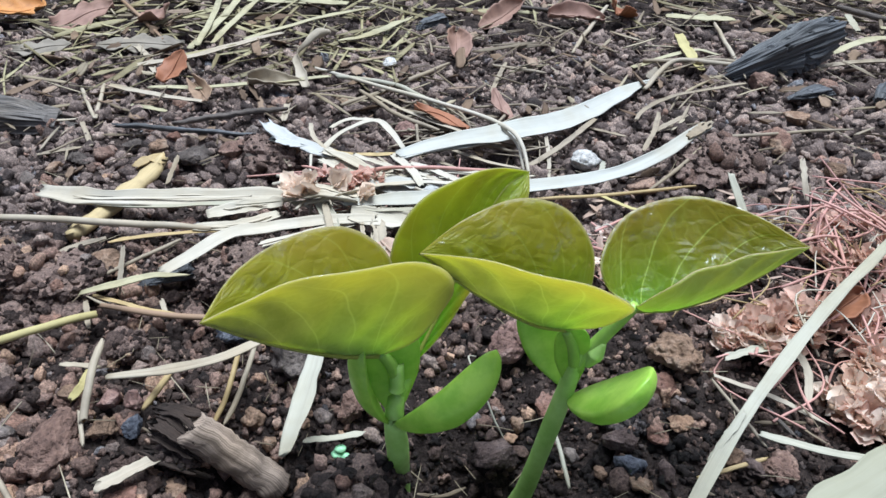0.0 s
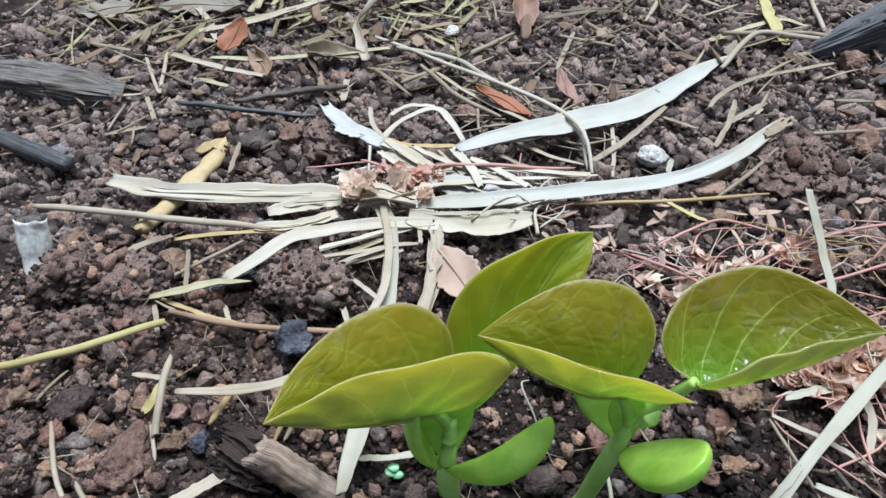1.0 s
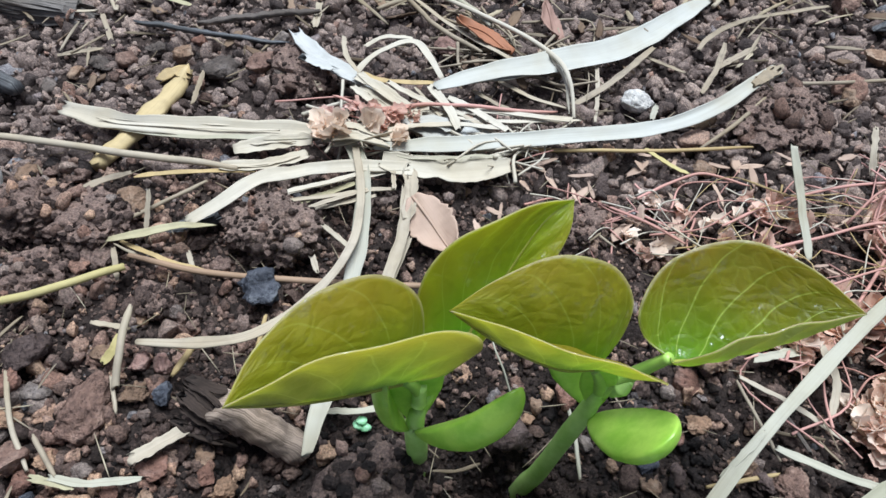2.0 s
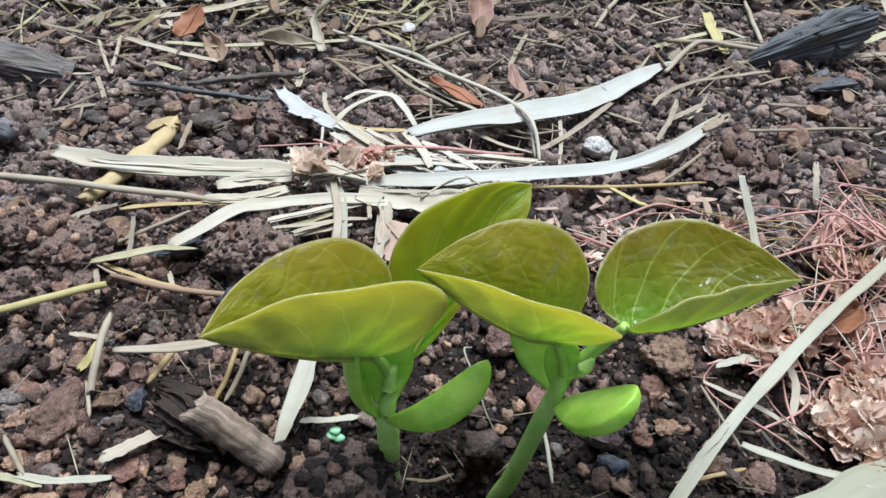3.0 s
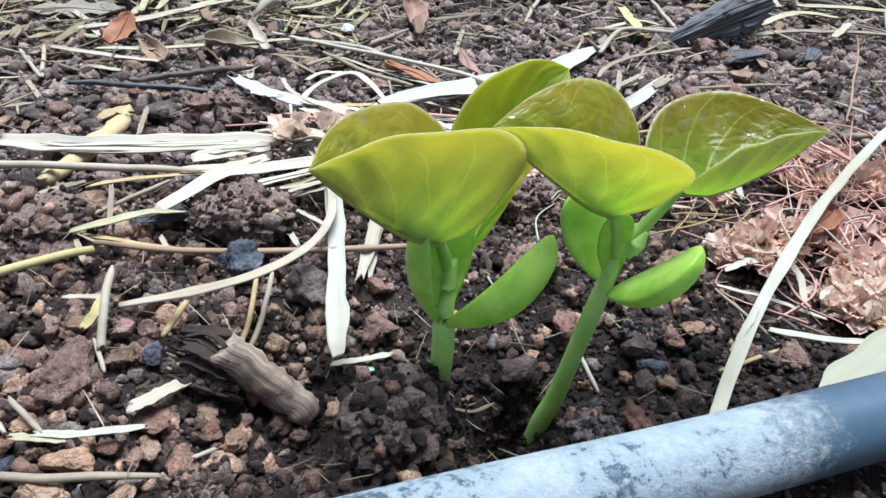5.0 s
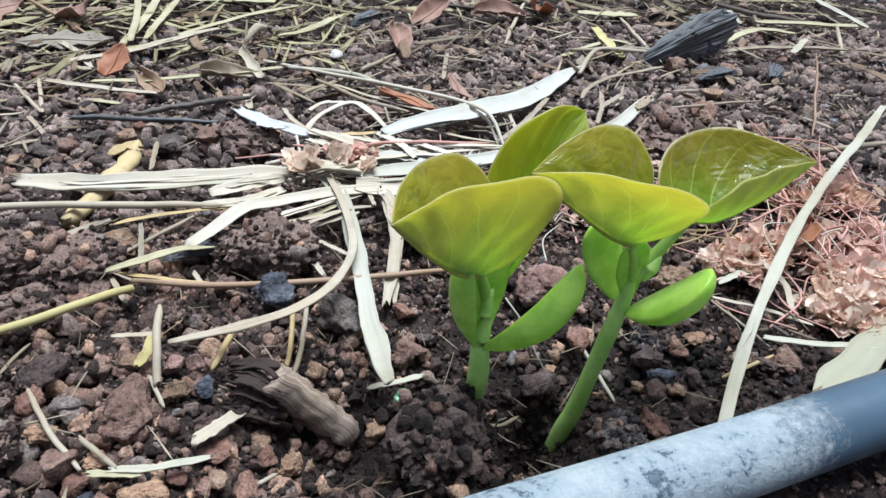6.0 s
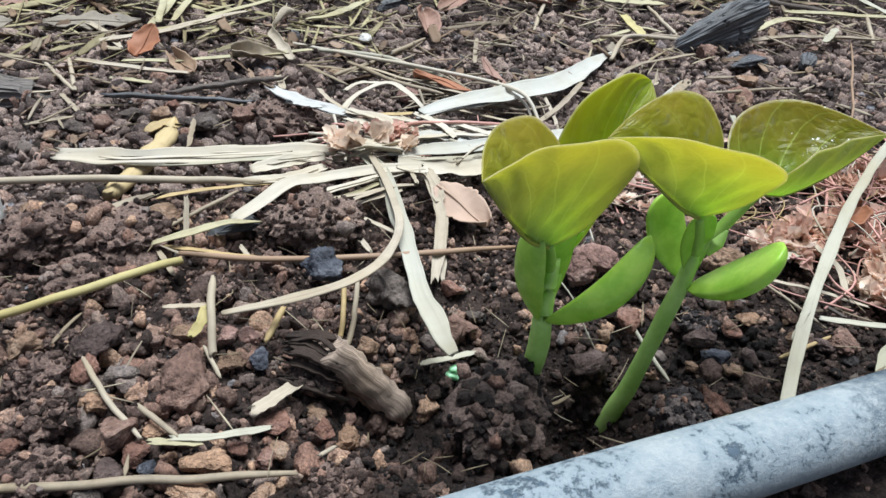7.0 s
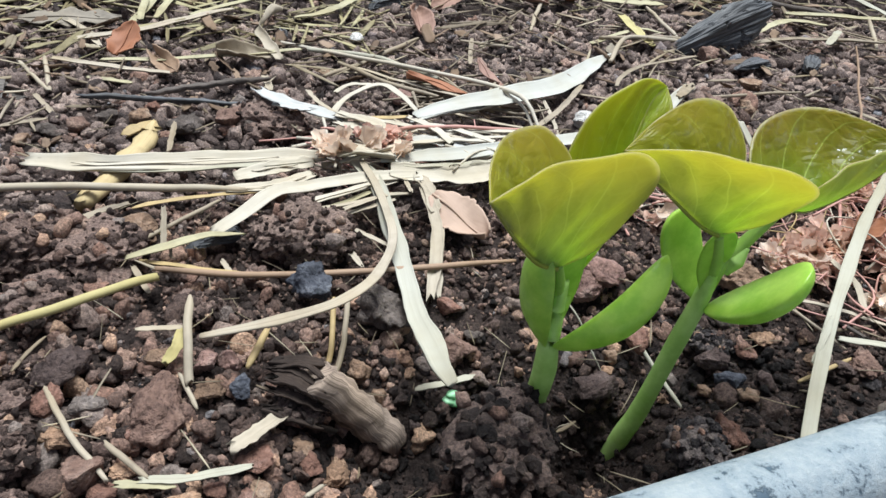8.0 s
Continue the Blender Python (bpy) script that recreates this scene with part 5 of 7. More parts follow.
strip("straw", [(113.9, 323.2, 5), (112.4, 307.5, 4), (114.1, 285.8, 2)], 5.0, GOLD, "yellow straw blade on the soil", cup=0.2)
strip("straw", [(115.8, 352.7, 4), (133.3, 349.1, 4), (149.6, 346.6, 4)], 5.9, GREENISH, "greenish yellow blade on the soil", cup=0.15)
strip("straw", [(84.1, 288.7, 2), (115.1, 306, 3), (127, 301.1, 3)], 2.9, GREENISH, "thin greenish straw on the soil", cup=0.2)
strip("straw", [(138.6, 344.7, 3), (133.1, 296.8, 2)], 2.0, STRAW, "thin slanting straw on the soil", shape='round')
strip("straw", [(87.8, 366.6, 5), (70.5, 330.8, 3), (60.3, 306.4, 2)], 2.1, STRAW, "thin pale straw on the soil", shape='round')
strip("straw", [(177.8, 300.8, 4), (205.3, 315.9, 5), (225.8, 310.4, 5)], 4.4, GREENISH, "pale greenish straw by charcoal", cup=0.2)
strip("straw", [(165, 286.7, 3), (199.5, 291.1, 4), (240.9, 285.1, 4)], 3.5, OLDSTRAW, "weathered straw by charcoal", cup=0.2)
strip("straw", [(217.5, 334.4, 4), (249.7, 328.4, 4), (281.9, 322.3, 4)], 4.9, GREENISH, "broad greenish straw on the soil", cup=0.2)
strip("straw", [(203.5, 279.4, 5), (223.3, 297.8, 6)], 3.6, BLEACHED, "short pale straw stub", cup=0.2)
strip("straw", [(279.2, 387.4, 6), (279.9, 355.1, 6), (278.9, 319.1, 5)], 4.9, BLEACHED, "pale straw blade slanting away", cup=0.2)
strip("stick", [(207.8, 361.9, 6), (225.9, 347.6, 4), (246.2, 333.8, 4)], 3.4, ASH, "dark grey stick by charcoal", shape='round', category='stick')
strip("straw", [(203.4, 343.1, 8), (202, 326.2, 5)], 3.5, BLEACHED, "short pale straw by charcoal", cup=0.2)
strip("straw", [(46.1, 241.1, 3), (53.6, 241.9, 5), (58.3, 239.4, 2)], 1.9, OLDSTRAW, "small curled weathered straw", shape='round')
strip("straw", [(76.1, 221.5, 3), (93.1, 236.9, 3)], 2.4, OLDSTRAW, "thin weathered straw on the soil", cup=0.2)
strip("straw", [(256.3, 316.5, 6), (238.3, 285.1, 1)], 2.1, STRAW, "thin straw standing up", shape='round')
strip("twig", [(191.5, 250, 14), (183.2, 234.9, 9), (149.6, 188.2, 3)], 0.9, BROWNSTALK, "thin brown stem standing up", shape='round', category='twig')
strip("straw", [(136.8, 174.1, 4), (153.3, 176.8, 4), (176.6, 181, 4)], 2.3, OLDSTRAW, "pale brown straw by reddish stems", shape='round')
strip("twig", [(32, 374.3, 3), (56.9, 364.8, 3), (86.1, 349.1, 2)], 2.3, ASH, "thin dark twig on far litter", shape='round', category='twig')
strip("straw", [(21.9, 291.3, 2), (44.9, 282.5, 2)], 1.6, OLDSTRAW, "thin old straw on the soil", shape='round')
strip("straw", [(28.3, 295, 2), (19.8, 262, 2)], 2.0, OLDSTRAW, "short old straw on the soil", cup=0.2)

strip("straw", [(-39.6, 197.2, 9), (-30.7, 191.4, 9.8), (-21.9, 184.1, 9), (-15.7, 183.5, 9.8)], 3.6, HUSK, "cream husk strip folded into a knot", cup=0.2)
strip("straw", [(-37.7, 193.5, 8), (-26.4, 184.5, 8.8), (-16.9, 176.6, 8)], 2.5, HUSK, "cream husk strip under a knot", cup=0.2)
strip("straw", [(-16.6, 195.8, 9), (-10.1, 184.5, 9.8), (-6.6, 176.2, 9)], 2.8, HUSK, "short cream strip hanging in a knot", cup=0.2)
strip("straw", [(-10.6, 192.0, 8), (-1.7, 185.0, 8.8), (7.8, 177.9, 8)], 2.5, HUSK, "cream strip slanting behind a white blade", cup=0.2)
strip("straw", [(-7.1, 188.1, 7), (8.8, 186.6, 7.8), (26.4, 185.5, 7)], 1.8, HUSK, "pale straw strip running to a hooked straw", cup=0.2)
strip("straw", [(-40.7, 166.0, 10), (-34.1, 166.3, 10.8), (-24.9, 164.7, 10)], 4.3, HUSK, "crumpled cream husk wrapped round a knot", cup=0.3, twist=40)
strip("paper_strip", [(-22.8, 176.1, 8), (-15.3, 179.0, 8.8), (-6.7, 177.5, 8)], 5.1, PAPER, "pale translucent scrap in a straw knot", category="paper strip", cup=0.05, thick=0.4, ragged=2)
strip("straw", [(-50.3, 146.9, 6), (-38.8, 152.3, 6.8), (-27.0, 160.2, 6)], 1.6, HUSK, "thin cream straw under a curved blade", cup=0.2)
strip("straw", [(-43.6, 143.8, 5), (-30.7, 150.9, 5.8), (-22.3, 153.7, 5)], 1.4, STRAW, "thin bent straw under a blade", cup=0.2)
strip("straw", [(-22.1, 152.6, 6), (-23.3, 159.6, 6.8)], 1.3, STRAW, "short straw splinter by a blade", cup=0.2)
strip("straw", [(-19.8, 161.7, 6), (-17.4, 153.5, 6.8), (-17.5, 142.5, 6)], 3.8, STRAW, "cut straw stalk hanging below a husk", cup=0.3, thick=1.0)
strip("straw", [(-38.9, 210.9, 11), (-33.3, 216.1, 11.8), (-24.1, 218.1, 11)], 1.7, HUSK, "thin cream strip of a straw loop", cup=0.2)
strip("straw", [(-47.7, 221.1, 8), (-44.7, 209.1, 8.8), (-39.6, 200.9, 8)], 1.7, STRAW, "thin straw bending into a loop", cup=0.2)
strip("straw", [(-59.7, 217.3, 4), (-55.0, 204.4, 4.8), (-50.6, 194.9, 4)], 1.7, OLDSTRAW, "short split straw below a white strip", cup=0.2)
strip("paper_strip", [(-57.5, 205.3, 9), (-46.7, 199.0, 9.8)], 3.8, PAPER, "grey-specked torn end of a white strip", category="paper strip", cup=0.1, thick=0.4, ragged=2)

# ---- dry leaves ----
dry_leaf(-186, 351, 3, 32, 22, 25, -8, 12, PINKLEAF, "pinkish-brown curled dry leaf with ragged lobes", 0.3, 3, 0.22)
dry_leaf(-226, 360, 4, 34, 24, 70, 10, 10, ORANGELEAF, "orange-brown dry leaf lying on litter", 0.25, 5, 0.2)
dry_leaf(-150, 352, 3, 30, 18, 130, 5, -14, PINKLEAF, "small curled pinkish dry leaf", 0.3, 8, 0.15)
dry_leaf(-116, 279, 6, 17, 11, 62, -34, 12, REDLEAF, "rust-red dry leaf fragment leaning on straw", 0.25, 2, 0.1)
dry_leaf(-145, 317, 2, 40, 15, 8, 2, 6, GREYLEAF, "grey lobed dry leaf flat on the soil", 0.12, 4, 0.3)
dry_leaf(-190, 312, 2, 26, 14, 15, 0, 8, GREYLEAF, "small pale grey dry leaf", 0.15, 9, 0.25)
dry_leaf(6, 309, 3, 22, 12, 95, -10, 18, PINKLEAF, "folded pinkish-brown dry leaf", 0.35, 6, 0.05)
dry_leaf(30, 350, 4, 30, 12, 40, -12, 20, PINKLEAF, "narrow pinkish dry leaf on litter", 0.35, 12, 0.05)
dry_leaf(68, 348, 4, 30, 12, 5, 6, 20, PINKLEAF, "curled tan-brown dry leaf", 0.35, 13, 0.1)
dry_leaf(92, 352, 4, 22, 14, 60, 6, 14, REDLEAF, "dark rusty curled dry leaf", 0.4, 14, 0.1)
dry_leaf(22, 243, 5, 17, 8, 110, -20, 25, PINKLEAF, "small pinkish dry leaf beside a white blade", 0.3, 15, 0.02)
dry_leaf(-1, 230, 5, 24, 8, 145, -4, 10, REDLEAF, "brown folded dry leaf under straw", 0.45, 16, 0.02)
dry_leaf(-11, 143, 4, 19, 12, -50, 14, 14, TANLEAF, "pinkish-tan dry leaf under a straw knot", 0.25, 17, 0.03)
dry_leaf(98, 124, 6, 13, 7, 30, -10, 20, REDLEAF, "rusty brown curled leaf in reddish litter", 0.5, 19, 0.05)
dry_leaf(-70, 268, 3, 22, 8, 10, 0, 20, OLDSTRAW, "brown shrivelled dry leaf on straw", 0.5, 20, 0.1)
dry_leaf(-98, 258, 3, 20, 8, -60, 0, 25, BROWNSTALK, "folded brown dry leaf piece", 0.5, 21, 0.05)

# ---- charred wood and stubs ----
def charred_block(x, y, size, turn, pitch, label, seed, taper=0.5, material=None, lift=0.35, blunt=0.78):
    """A block of charred wood: split along its grain, with steps, ridges and cracks, torn at the ends."""
    rng = np.random.RandomState(seed)
    sx, sy, sz = (v / 1000 for v in size)
    n, sides = 46, 72
    verts, faces, uv = [], [], []
    steps = np.repeat(rng.uniform(0.84, 1.06, sides // 4), 4) * rng.uniform(0.95, 1.04, sides)
    slant = rng.uniform(-0.25, 0.25, 2)
    torn = rng.uniform(-0.07, 0.07, sides)
    for i in range(n):
        s = i / (n - 1)
        for k in range(sides):
            a = 2 * math.pi * k / sides
            c, d = math.cos(a), math.sin(a)
            sq = 1 / max(abs(c), abs(d)) ** 0.7
            big = 0.20 * noise.noise(Vector((s * 3.1 + seed, c * 1.6, d * 1.6)))
            grain = 0.10 * noise.noise(Vector((s * 4, c * 8, d * 8 + seed))) + 0.07 * noise.noise(Vector((s * 7 + seed, c * 19, d * 19)))
            crack = -0.14 if noise.noise(Vector((s * 11 + seed, c * 1.1, d * 1.1))) > 0.38 else 0.0
            r = sq * steps[k] * (blunt + (1 - blunt) * min(1, s * 5, (1 - s) * 5)) * (1 + big + grain + crack) * (taper + (1 - taper) * s)
            end = (slant[0] * c + slant[1] * d) * (2 * s - 1) + torn[k] * abs(2 * s - 1) ** 3
            verts.append(((s - 0.5 + 0.6 * end) * sx, c * r * sy / 2, d * r * sz / 2 + lift * sz))
            uv.append((s * sx, a * (sy + sz) / 4))
    for i in range(n - 1):
        for k in range(sides):
            a, b = i * sides + k, i * sides + (k + 1) % sides
            faces.append((a, b, b + sides, a + sides))
    faces += [tuple(range(sides))[::-1], tuple((n - 1) * sides + k for k in range(sides))]
    ob = part("charcoal", (verts, faces), material or COAL, smooth=False)
    uv_layer(ob.data, uv)
    ob.matrix_world = pose(x / 1000, y / 1000, float(lie(x / 1000, y / 1000)), 0, pitch, turn)
    return tagged(ob, label, "charcoal")


charred_block(149, 288, (42, 19, 22), 18, -14, "large grey-black block of split charcoal", 1)
charred_block(152, 262, (18, 8, 5), 20, 0, "flat blue-black charcoal fragment", 2)
charred_block(180, 258, (14, 9, 7), 50, 0, "small dark charcoal fragment", 3)
charred_block(-5, 345, (16, 10, 8), 30, 0, "small black charcoal lump on far litter", 4)
charred_block(-72, 137, (12, 4, 4), 40, 10, "thin charcoal splinter under straw", 5)
charred_block(-181, 243, (68, 15, 9), -13, 0, "long grey-black split piece of charred wood", 9, 1.25, CHAR, 0.3, 0.7)


def bark_stub():
    """A short white-barked stub of a burnt stick, standing."""
    o = (-0.1335, 0.151, 0.0)
    p = thing("burnt_stub", "short burnt stick stub with peeling white bark", "stick", at=o)
    line = spline(np.array([(-133.5, 143, -4), (-133.6, 147, 5), (-133.5, 151, 14)]) / 1000, 20)
    w = 0.0086 * (1 + 0.03 * np.sin(np.arange(20) * 0.7))
    v, f, uv = sweep(line, w, w * 0.85, 18, ragged=0.0008, seed=4)
    ob = part("core", (at_origin(v, o), f), CHAR, p)
    uv_layer(ob.data, uv)
    v, f, uv = sweep(line[2:19] + np.array([0.0001, -0.0002, 0.0003]), w[2:19] * 1.04, w[2:19] * 0.9, 18, ragged=0.0005, seed=6, gnarl=0.015)
    ob = part("bark", (at_origin(v, o), f), BARK, p, "peeling white bark")
    uv_layer(ob.data, uv)


bark_stub()

# ---- single stones and clods ----
def crumb_clod(x, y, size, label, seed, sink, squat, material=None, grain=1.0):
    """A clod of soil: a knobbly body set all over with crumbs."""
    rng = np.random.RandomState(seed)
    v, f = lump(seed, 4, 0, 0.75)
    v = v * size / (v.max(0) - v.min(0)).max()
    v[:, 2] *= squat
    v[:, 2] -= v[:, 2].min() + sink * (v[:, 2].max() - v[:, 2].min())
    lib = []
    for k in range(6):
        cv, cf = lump(seed * 7 + k, 1 if grain < 1 else 2, 6, 0.55)
        lib.append((cv / (cv.max(0) - cv.min(0)).max(), cf))
    ob = thing("clod", label, "clod")
    part("core", (v, f), material or CLOD, ob, smooth=False)
    verts, faces, off = [], [], 0
    for i in rng.choice(len(v), int((120 + 10500 * size) / min(1, grain) ** 2), replace=True):
        cv, cf = lib[rng.randint(6)]
        s = (0.0008 + 0.0030 * rng.rand() ** 2.2) * (0.62 + 9 * size) * grain
        turn = np.array(Euler(rng.uniform(0, 6.28, 3)).to_matrix())
        verts.append(cv @ turn.T * s + v[i] * 1.0)
        faces.append(cf + off)
        off += len(cv)
    tagged(part("crumb_crust", (np.vstack(verts), np.vstack(faces)), material or CLOD, ob, smooth=False), kind="stuff")
    high = np.argsort(-v[:, 2])[:len(v) // 3]
    for i in rng.choice(high, 7, replace=False):
        cv, cf = lib[rng.randint(6)]
        turn = np.array(Euler(rng.uniform(0, 6.28, 3)).to_matrix())
        part("pebble", (cv @ turn.T * size * rng.uniform(0.12, 0.2) + v[i] * 1.04, cf), PEBBLE, ob)
    ob.matrix_world = Matrix.Translation((x, y, float(lie(x, y)))) @ Matrix.Rotation(seed * 1.7, 4, "Z")
    return ob


crumb_clod(-0.0174, 0.0732, 0.0265, "dark crumbly clod of soil beside a seedling stem", 21, 0.12, 1.0, MOISTCLOD, 1.45)
crumb_clod(-0.0106, 0.0762, 0.0105, "small dark clod against a seedling stem", 63, 0.2, 1.0, MOISTCLOD, 1.1)
crumb_clod(0.0185, 0.0665, 0.0125, "small dark grey crumbly clod by the hose", 22, 0.0, 1.0, GREYCLOD)
crumb_clod(-0.0525, 0.0865, 0.0125, "dark fibrous lump of rotten bark on a stick", 61, 0.0, 1.15, MOISTCLOD)
stone("stone", 0.0295, 0.0715, 0.0085, REDSTONE, "small reddish-brown stone by the hose", 23, sink=0.1, rough=0.7)
crumb_clod(-0.0515, 0.1370, 0.028, "rounded brown clod with small stones in it", 24, 0.3, 0.62, PALECLOD, 0.75)
crumb_clod(-0.0960, 0.1330, 0.027, "dark crumbly clod with fine roots", 25, 0.35, 0.6)
crumb_clod(-0.1150, 0.1360, 0.028, "dark crumbly clod on the bed", 26, 0.35, 0.7)
crumb_clod(-0.1040, 0.1150, 0.018, "dark broken clod beside a yellow straw", 27, 0.35, 0.7)
crumb_clod(0.0930, 0.1970, 0.040, "broad dark crumbly clod behind the seedlings", 28, 0.4, 0.65, None, 0.62)
crumb_clod(-0.0600, 0.2080, 0.032, "brown crumbly clod behind a white husk", 29, 0.4, 0.6)
crumb_clod(0.0260, 0.1480, 0.022, "dark crumbly clod among reddish litter", 30, 0.4, 0.7)
stone("clod", 0.0570, 0.1120, 0.014, TANSTONE, "rough tan-brown clod of earth", 31, "clod", 3, 0.8, 0.2, 0.95, level=5)
stone("stone", 0.0485, 0.2020, 0.0110, PALESTONE, "white rough stone behind the seedlings", 48, angular=3, rough=0.35, sink=0.1)
stone("stone", -0.0245, 0.2945, 0.0085, PALESTONE, "small white stone chip", 49, sink=0.1)
stone("stone", -0.0900, 0.1420, 0.0110, TANSTONE, "flat tan stone on soil", 50, squat=0.6)
stone("stone", 0.1180, 0.2160, 0.0120, PEBBLE, "rounded brown stone on soil", 56)
stone("stone", 0.0640, 0.1850, 0.0100, PEBBLE, "rounded brown stone by a white blade", 58)
crumb_clod(-0.1037, 0.0868, 0.0132, "dark greyish-brown clod among reddish gravel", 37, 0.3, 0.75)
crumb_clod(-0.1004, 0.0774, 0.0130, "dark purplish clod with pitted crumbs", 38, 0.3, 0.75)
crumb_clod(-0.1027, 0.0975, 0.0068, "small dark crumbly clod among gravel", 39, 0.3, 0.75)
crumb_clod(-0.0990, 0.0656, 0.0120, "broad brown clod at the bed edge", 42, 0.3, 0.75)
crumb_clod(-0.0510, 0.0585, 0.0125, "crumbly brown clod at the bed edge", 43, 0.3, 0.75)
crumb_clod(0.0410, 0.0981, 0.0101, "dark grey crumbly clod beside a seedling", 44, 0.25, 0.8, GREYCLOD)
crumb_clod(-0.0728, 0.1117, 0.0093, "dark crumbly clod under yellow straw", 45, 0.3, 0.75)
stone("stone", -0.0959, 0.0944, 0.0112, PURPLESTONE, "large dull purplish-brown stone among reddish gravel", 300, angular=7, rough=0.5, sink=0.22, squat=0.98, level=4)
stone("stone", -0.1095, 0.0959, 0.0087, TANSTONE, "large rough tan stone among reddish gravel", 301, angular=5, rough=0.7, sink=0.22, squat=0.92, level=4)
stone("stone", -0.0782, 0.0834, 0.0160, RUDDYSTONE, "large rough reddish-brown stone among reddish gravel", 302, angular=11, rough=0.5, sink=0.22, squat=0.98, level=4)
stone("stone", -0.0893, 0.0861, 0.0067, GREYSTONE, "smooth grey-brown stone among reddish gravel", 303, angular=7, rough=0.35, sink=0.22, squat=1.03, level=4)
stone("stone", -0.0963, 0.0878, 0.0065, REDSTONE, "small reddish stone among reddish gravel", 304, angular=5, rough=0.35, sink=0.22, squat=0.80, level=4)
stone("stone", -0.0928, 0.0794, 0.0055, LIGHTSTONE, "pale sandy-orange pebble among reddish gravel", 305, angular=11, rough=0.7, sink=0.22, squat=1.09, level=4)
stone("stone", -0.0873, 0.0709, 0.0070, RUDDYSTONE, "large rough reddish-brown stone among reddish gravel", 306, angular=9, rough=0.35, sink=0.22, squat=0.98, level=4)
stone("stone", -0.0815, 0.0726, 0.0046, LIGHTSTONE, "pale sandy-orange pebble among reddish gravel", 307, angular=7, rough=0.7, sink=0.22, squat=0.80, level=4)
stone("stone", -0.0810, 0.0783, 0.0040, REDSTONE, "small reddish stone among reddish gravel", 308, angular=9, rough=0.5, sink=0.22, squat=1.03, level=3)
stone("stone", -0.0710, 0.0949, 0.0055, PINKSTONE, "dusty pinkish stone among reddish gravel", 309, angular=7, rough=0.35, sink=0.22, squat=1.03, level=4)
stone("stone", -0.0662, 0.0958, 0.0054, PINKSTONE, "dusty pinkish stone among reddish gravel", 310, angular=9, rough=0.35, sink=0.22, squat=1.03, level=4)
stone("stone", -0.0695, 0.0883, 0.0068, TANSTONE, "rough tan stone among reddish gravel", 311, angular=5, rough=0.7, sink=0.22, squat=0.57, level=4)
stone("stone", -0.0878, 0.0645, 0.0070, PURPLESTONE, "large dull purplish-brown stone among reddish gravel", 312, angular=9, rough=0.5, sink=0.22, squat=0.80, level=4)
stone("stone", -0.0840, 0.0674, 0.0060, REDSTONE, "small reddish stone among reddish gravel", 313, angular=7, rough=0.35, sink=0.22, squat=0.57, level=4)
stone("stone", -0.0721, 0.0647, 0.0096, LIGHTSTONE, "large pale sandy-orange stone among reddish gravel", 314, angular=9, rough=0.5, sink=0.22, squat=0.86, level=4)
stone("stone", -0.0813, 0.0647, 0.0040, BLUESTONE, "blue-grey pebble among reddish gravel", 315, angular=9, rough=0.35, sink=0.22, squat=0.92, level=3)
stone("stone", -0.0673, 0.0676, 0.0042, REDSTONE, "small reddish stone among reddish gravel", 316, angular=9, rough=0.7, sink=0.22, squat=0.80, level=3)
stone("stone", -0.0625, 0.0649, 0.0050, REDSTONE, "small reddish stone among reddish gravel", 317, angular=11, rough=0.7, sink=0.22, squat=0.80, level=4)
stone("stone", -0.0613, 0.0741, 0.0065, REDSTONE, "small reddish stone among reddish gravel", 318, angular=7, rough=0.35, sink=0.22, squat=0.57, level=4)
stone("stone", -0.0602, 0.0668, 0.0050, TANSTONE, "rough tan stone among reddish gravel", 319, angular=7, rough=0.5, sink=0.22, squat=0.69, level=4)
stone("stone", -0.0537, 0.0792, 0.0050, TANSTONE, "rough tan stone among reddish gravel", 320, angular=9, rough=0.35, sink=0.22, squat=0.69, level=4)
stone("stone", -0.0526, 0.0755, 0.0051, REDSTONE, "small reddish stone among reddish gravel", 321, angular=9, rough=0.35, sink=0.22, squat=0.69, level=4)
stone("stone", -0.0480, 0.0723, 0.0063, LIGHTSTONE, "pale sandy-orange pebble among reddish gravel", 322, angular=9, rough=0.7, sink=0.22, squat=1.03, level=4)
stone("stone", -0.0743, 0.0583, 0.0088, LIGHTSTONE, "large pale sandy-orange stone among reddish gravel", 323, angular=9, rough=0.7, sink=0.22, squat=0.69, level=4)
stone("stone", -0.0630, 0.0574, 0.0056, TANSTONE, "rough tan stone among reddish gravel", 324, angular=7, rough=0.5, sink=0.22, squat=0.69, level=4)
stone("stone", -0.0413, 0.0964, 0.0047, TANSTONE, "rough tan stone among reddish gravel", 325, angular=11, rough=0.7, sink=0.22, squat=0.92, level=3)
stone("stone", -0.0378, 0.0920, 0.0037, TANSTONE, "rough tan stone among reddish gravel", 326, angular=9, rough=0.5, sink=0.22, squat=1.03, level=3)
stone("stone", -0.0788, 0.0961, 0.0052, TANSTONE, "rough tan stone among reddish gravel", 327, angular=11, rough=0.35, sink=0.22, squat=0.92, level=3)
stone("stone", -0.0639, 0.0892, 0.0055, BLUESTONE, "blue-grey pebble among reddish gravel", 328, angular=4, rough=0.35, sink=0.15, squat=0.95, level=4)
stone("stone", -0.1053, 0.0723, 0.0039, REDSTONE, "small reddish stone among reddish gravel", 329, angular=9, rough=0.35, sink=0.22, squat=0.92, level=3)
stone("stone", -0.0905, 0.0602, 0.0055, GREYSTONE, "smooth grey-brown stone among reddish gravel", 330, angular=5, rough=0.35, sink=0.22, squat=0.69, level=4)
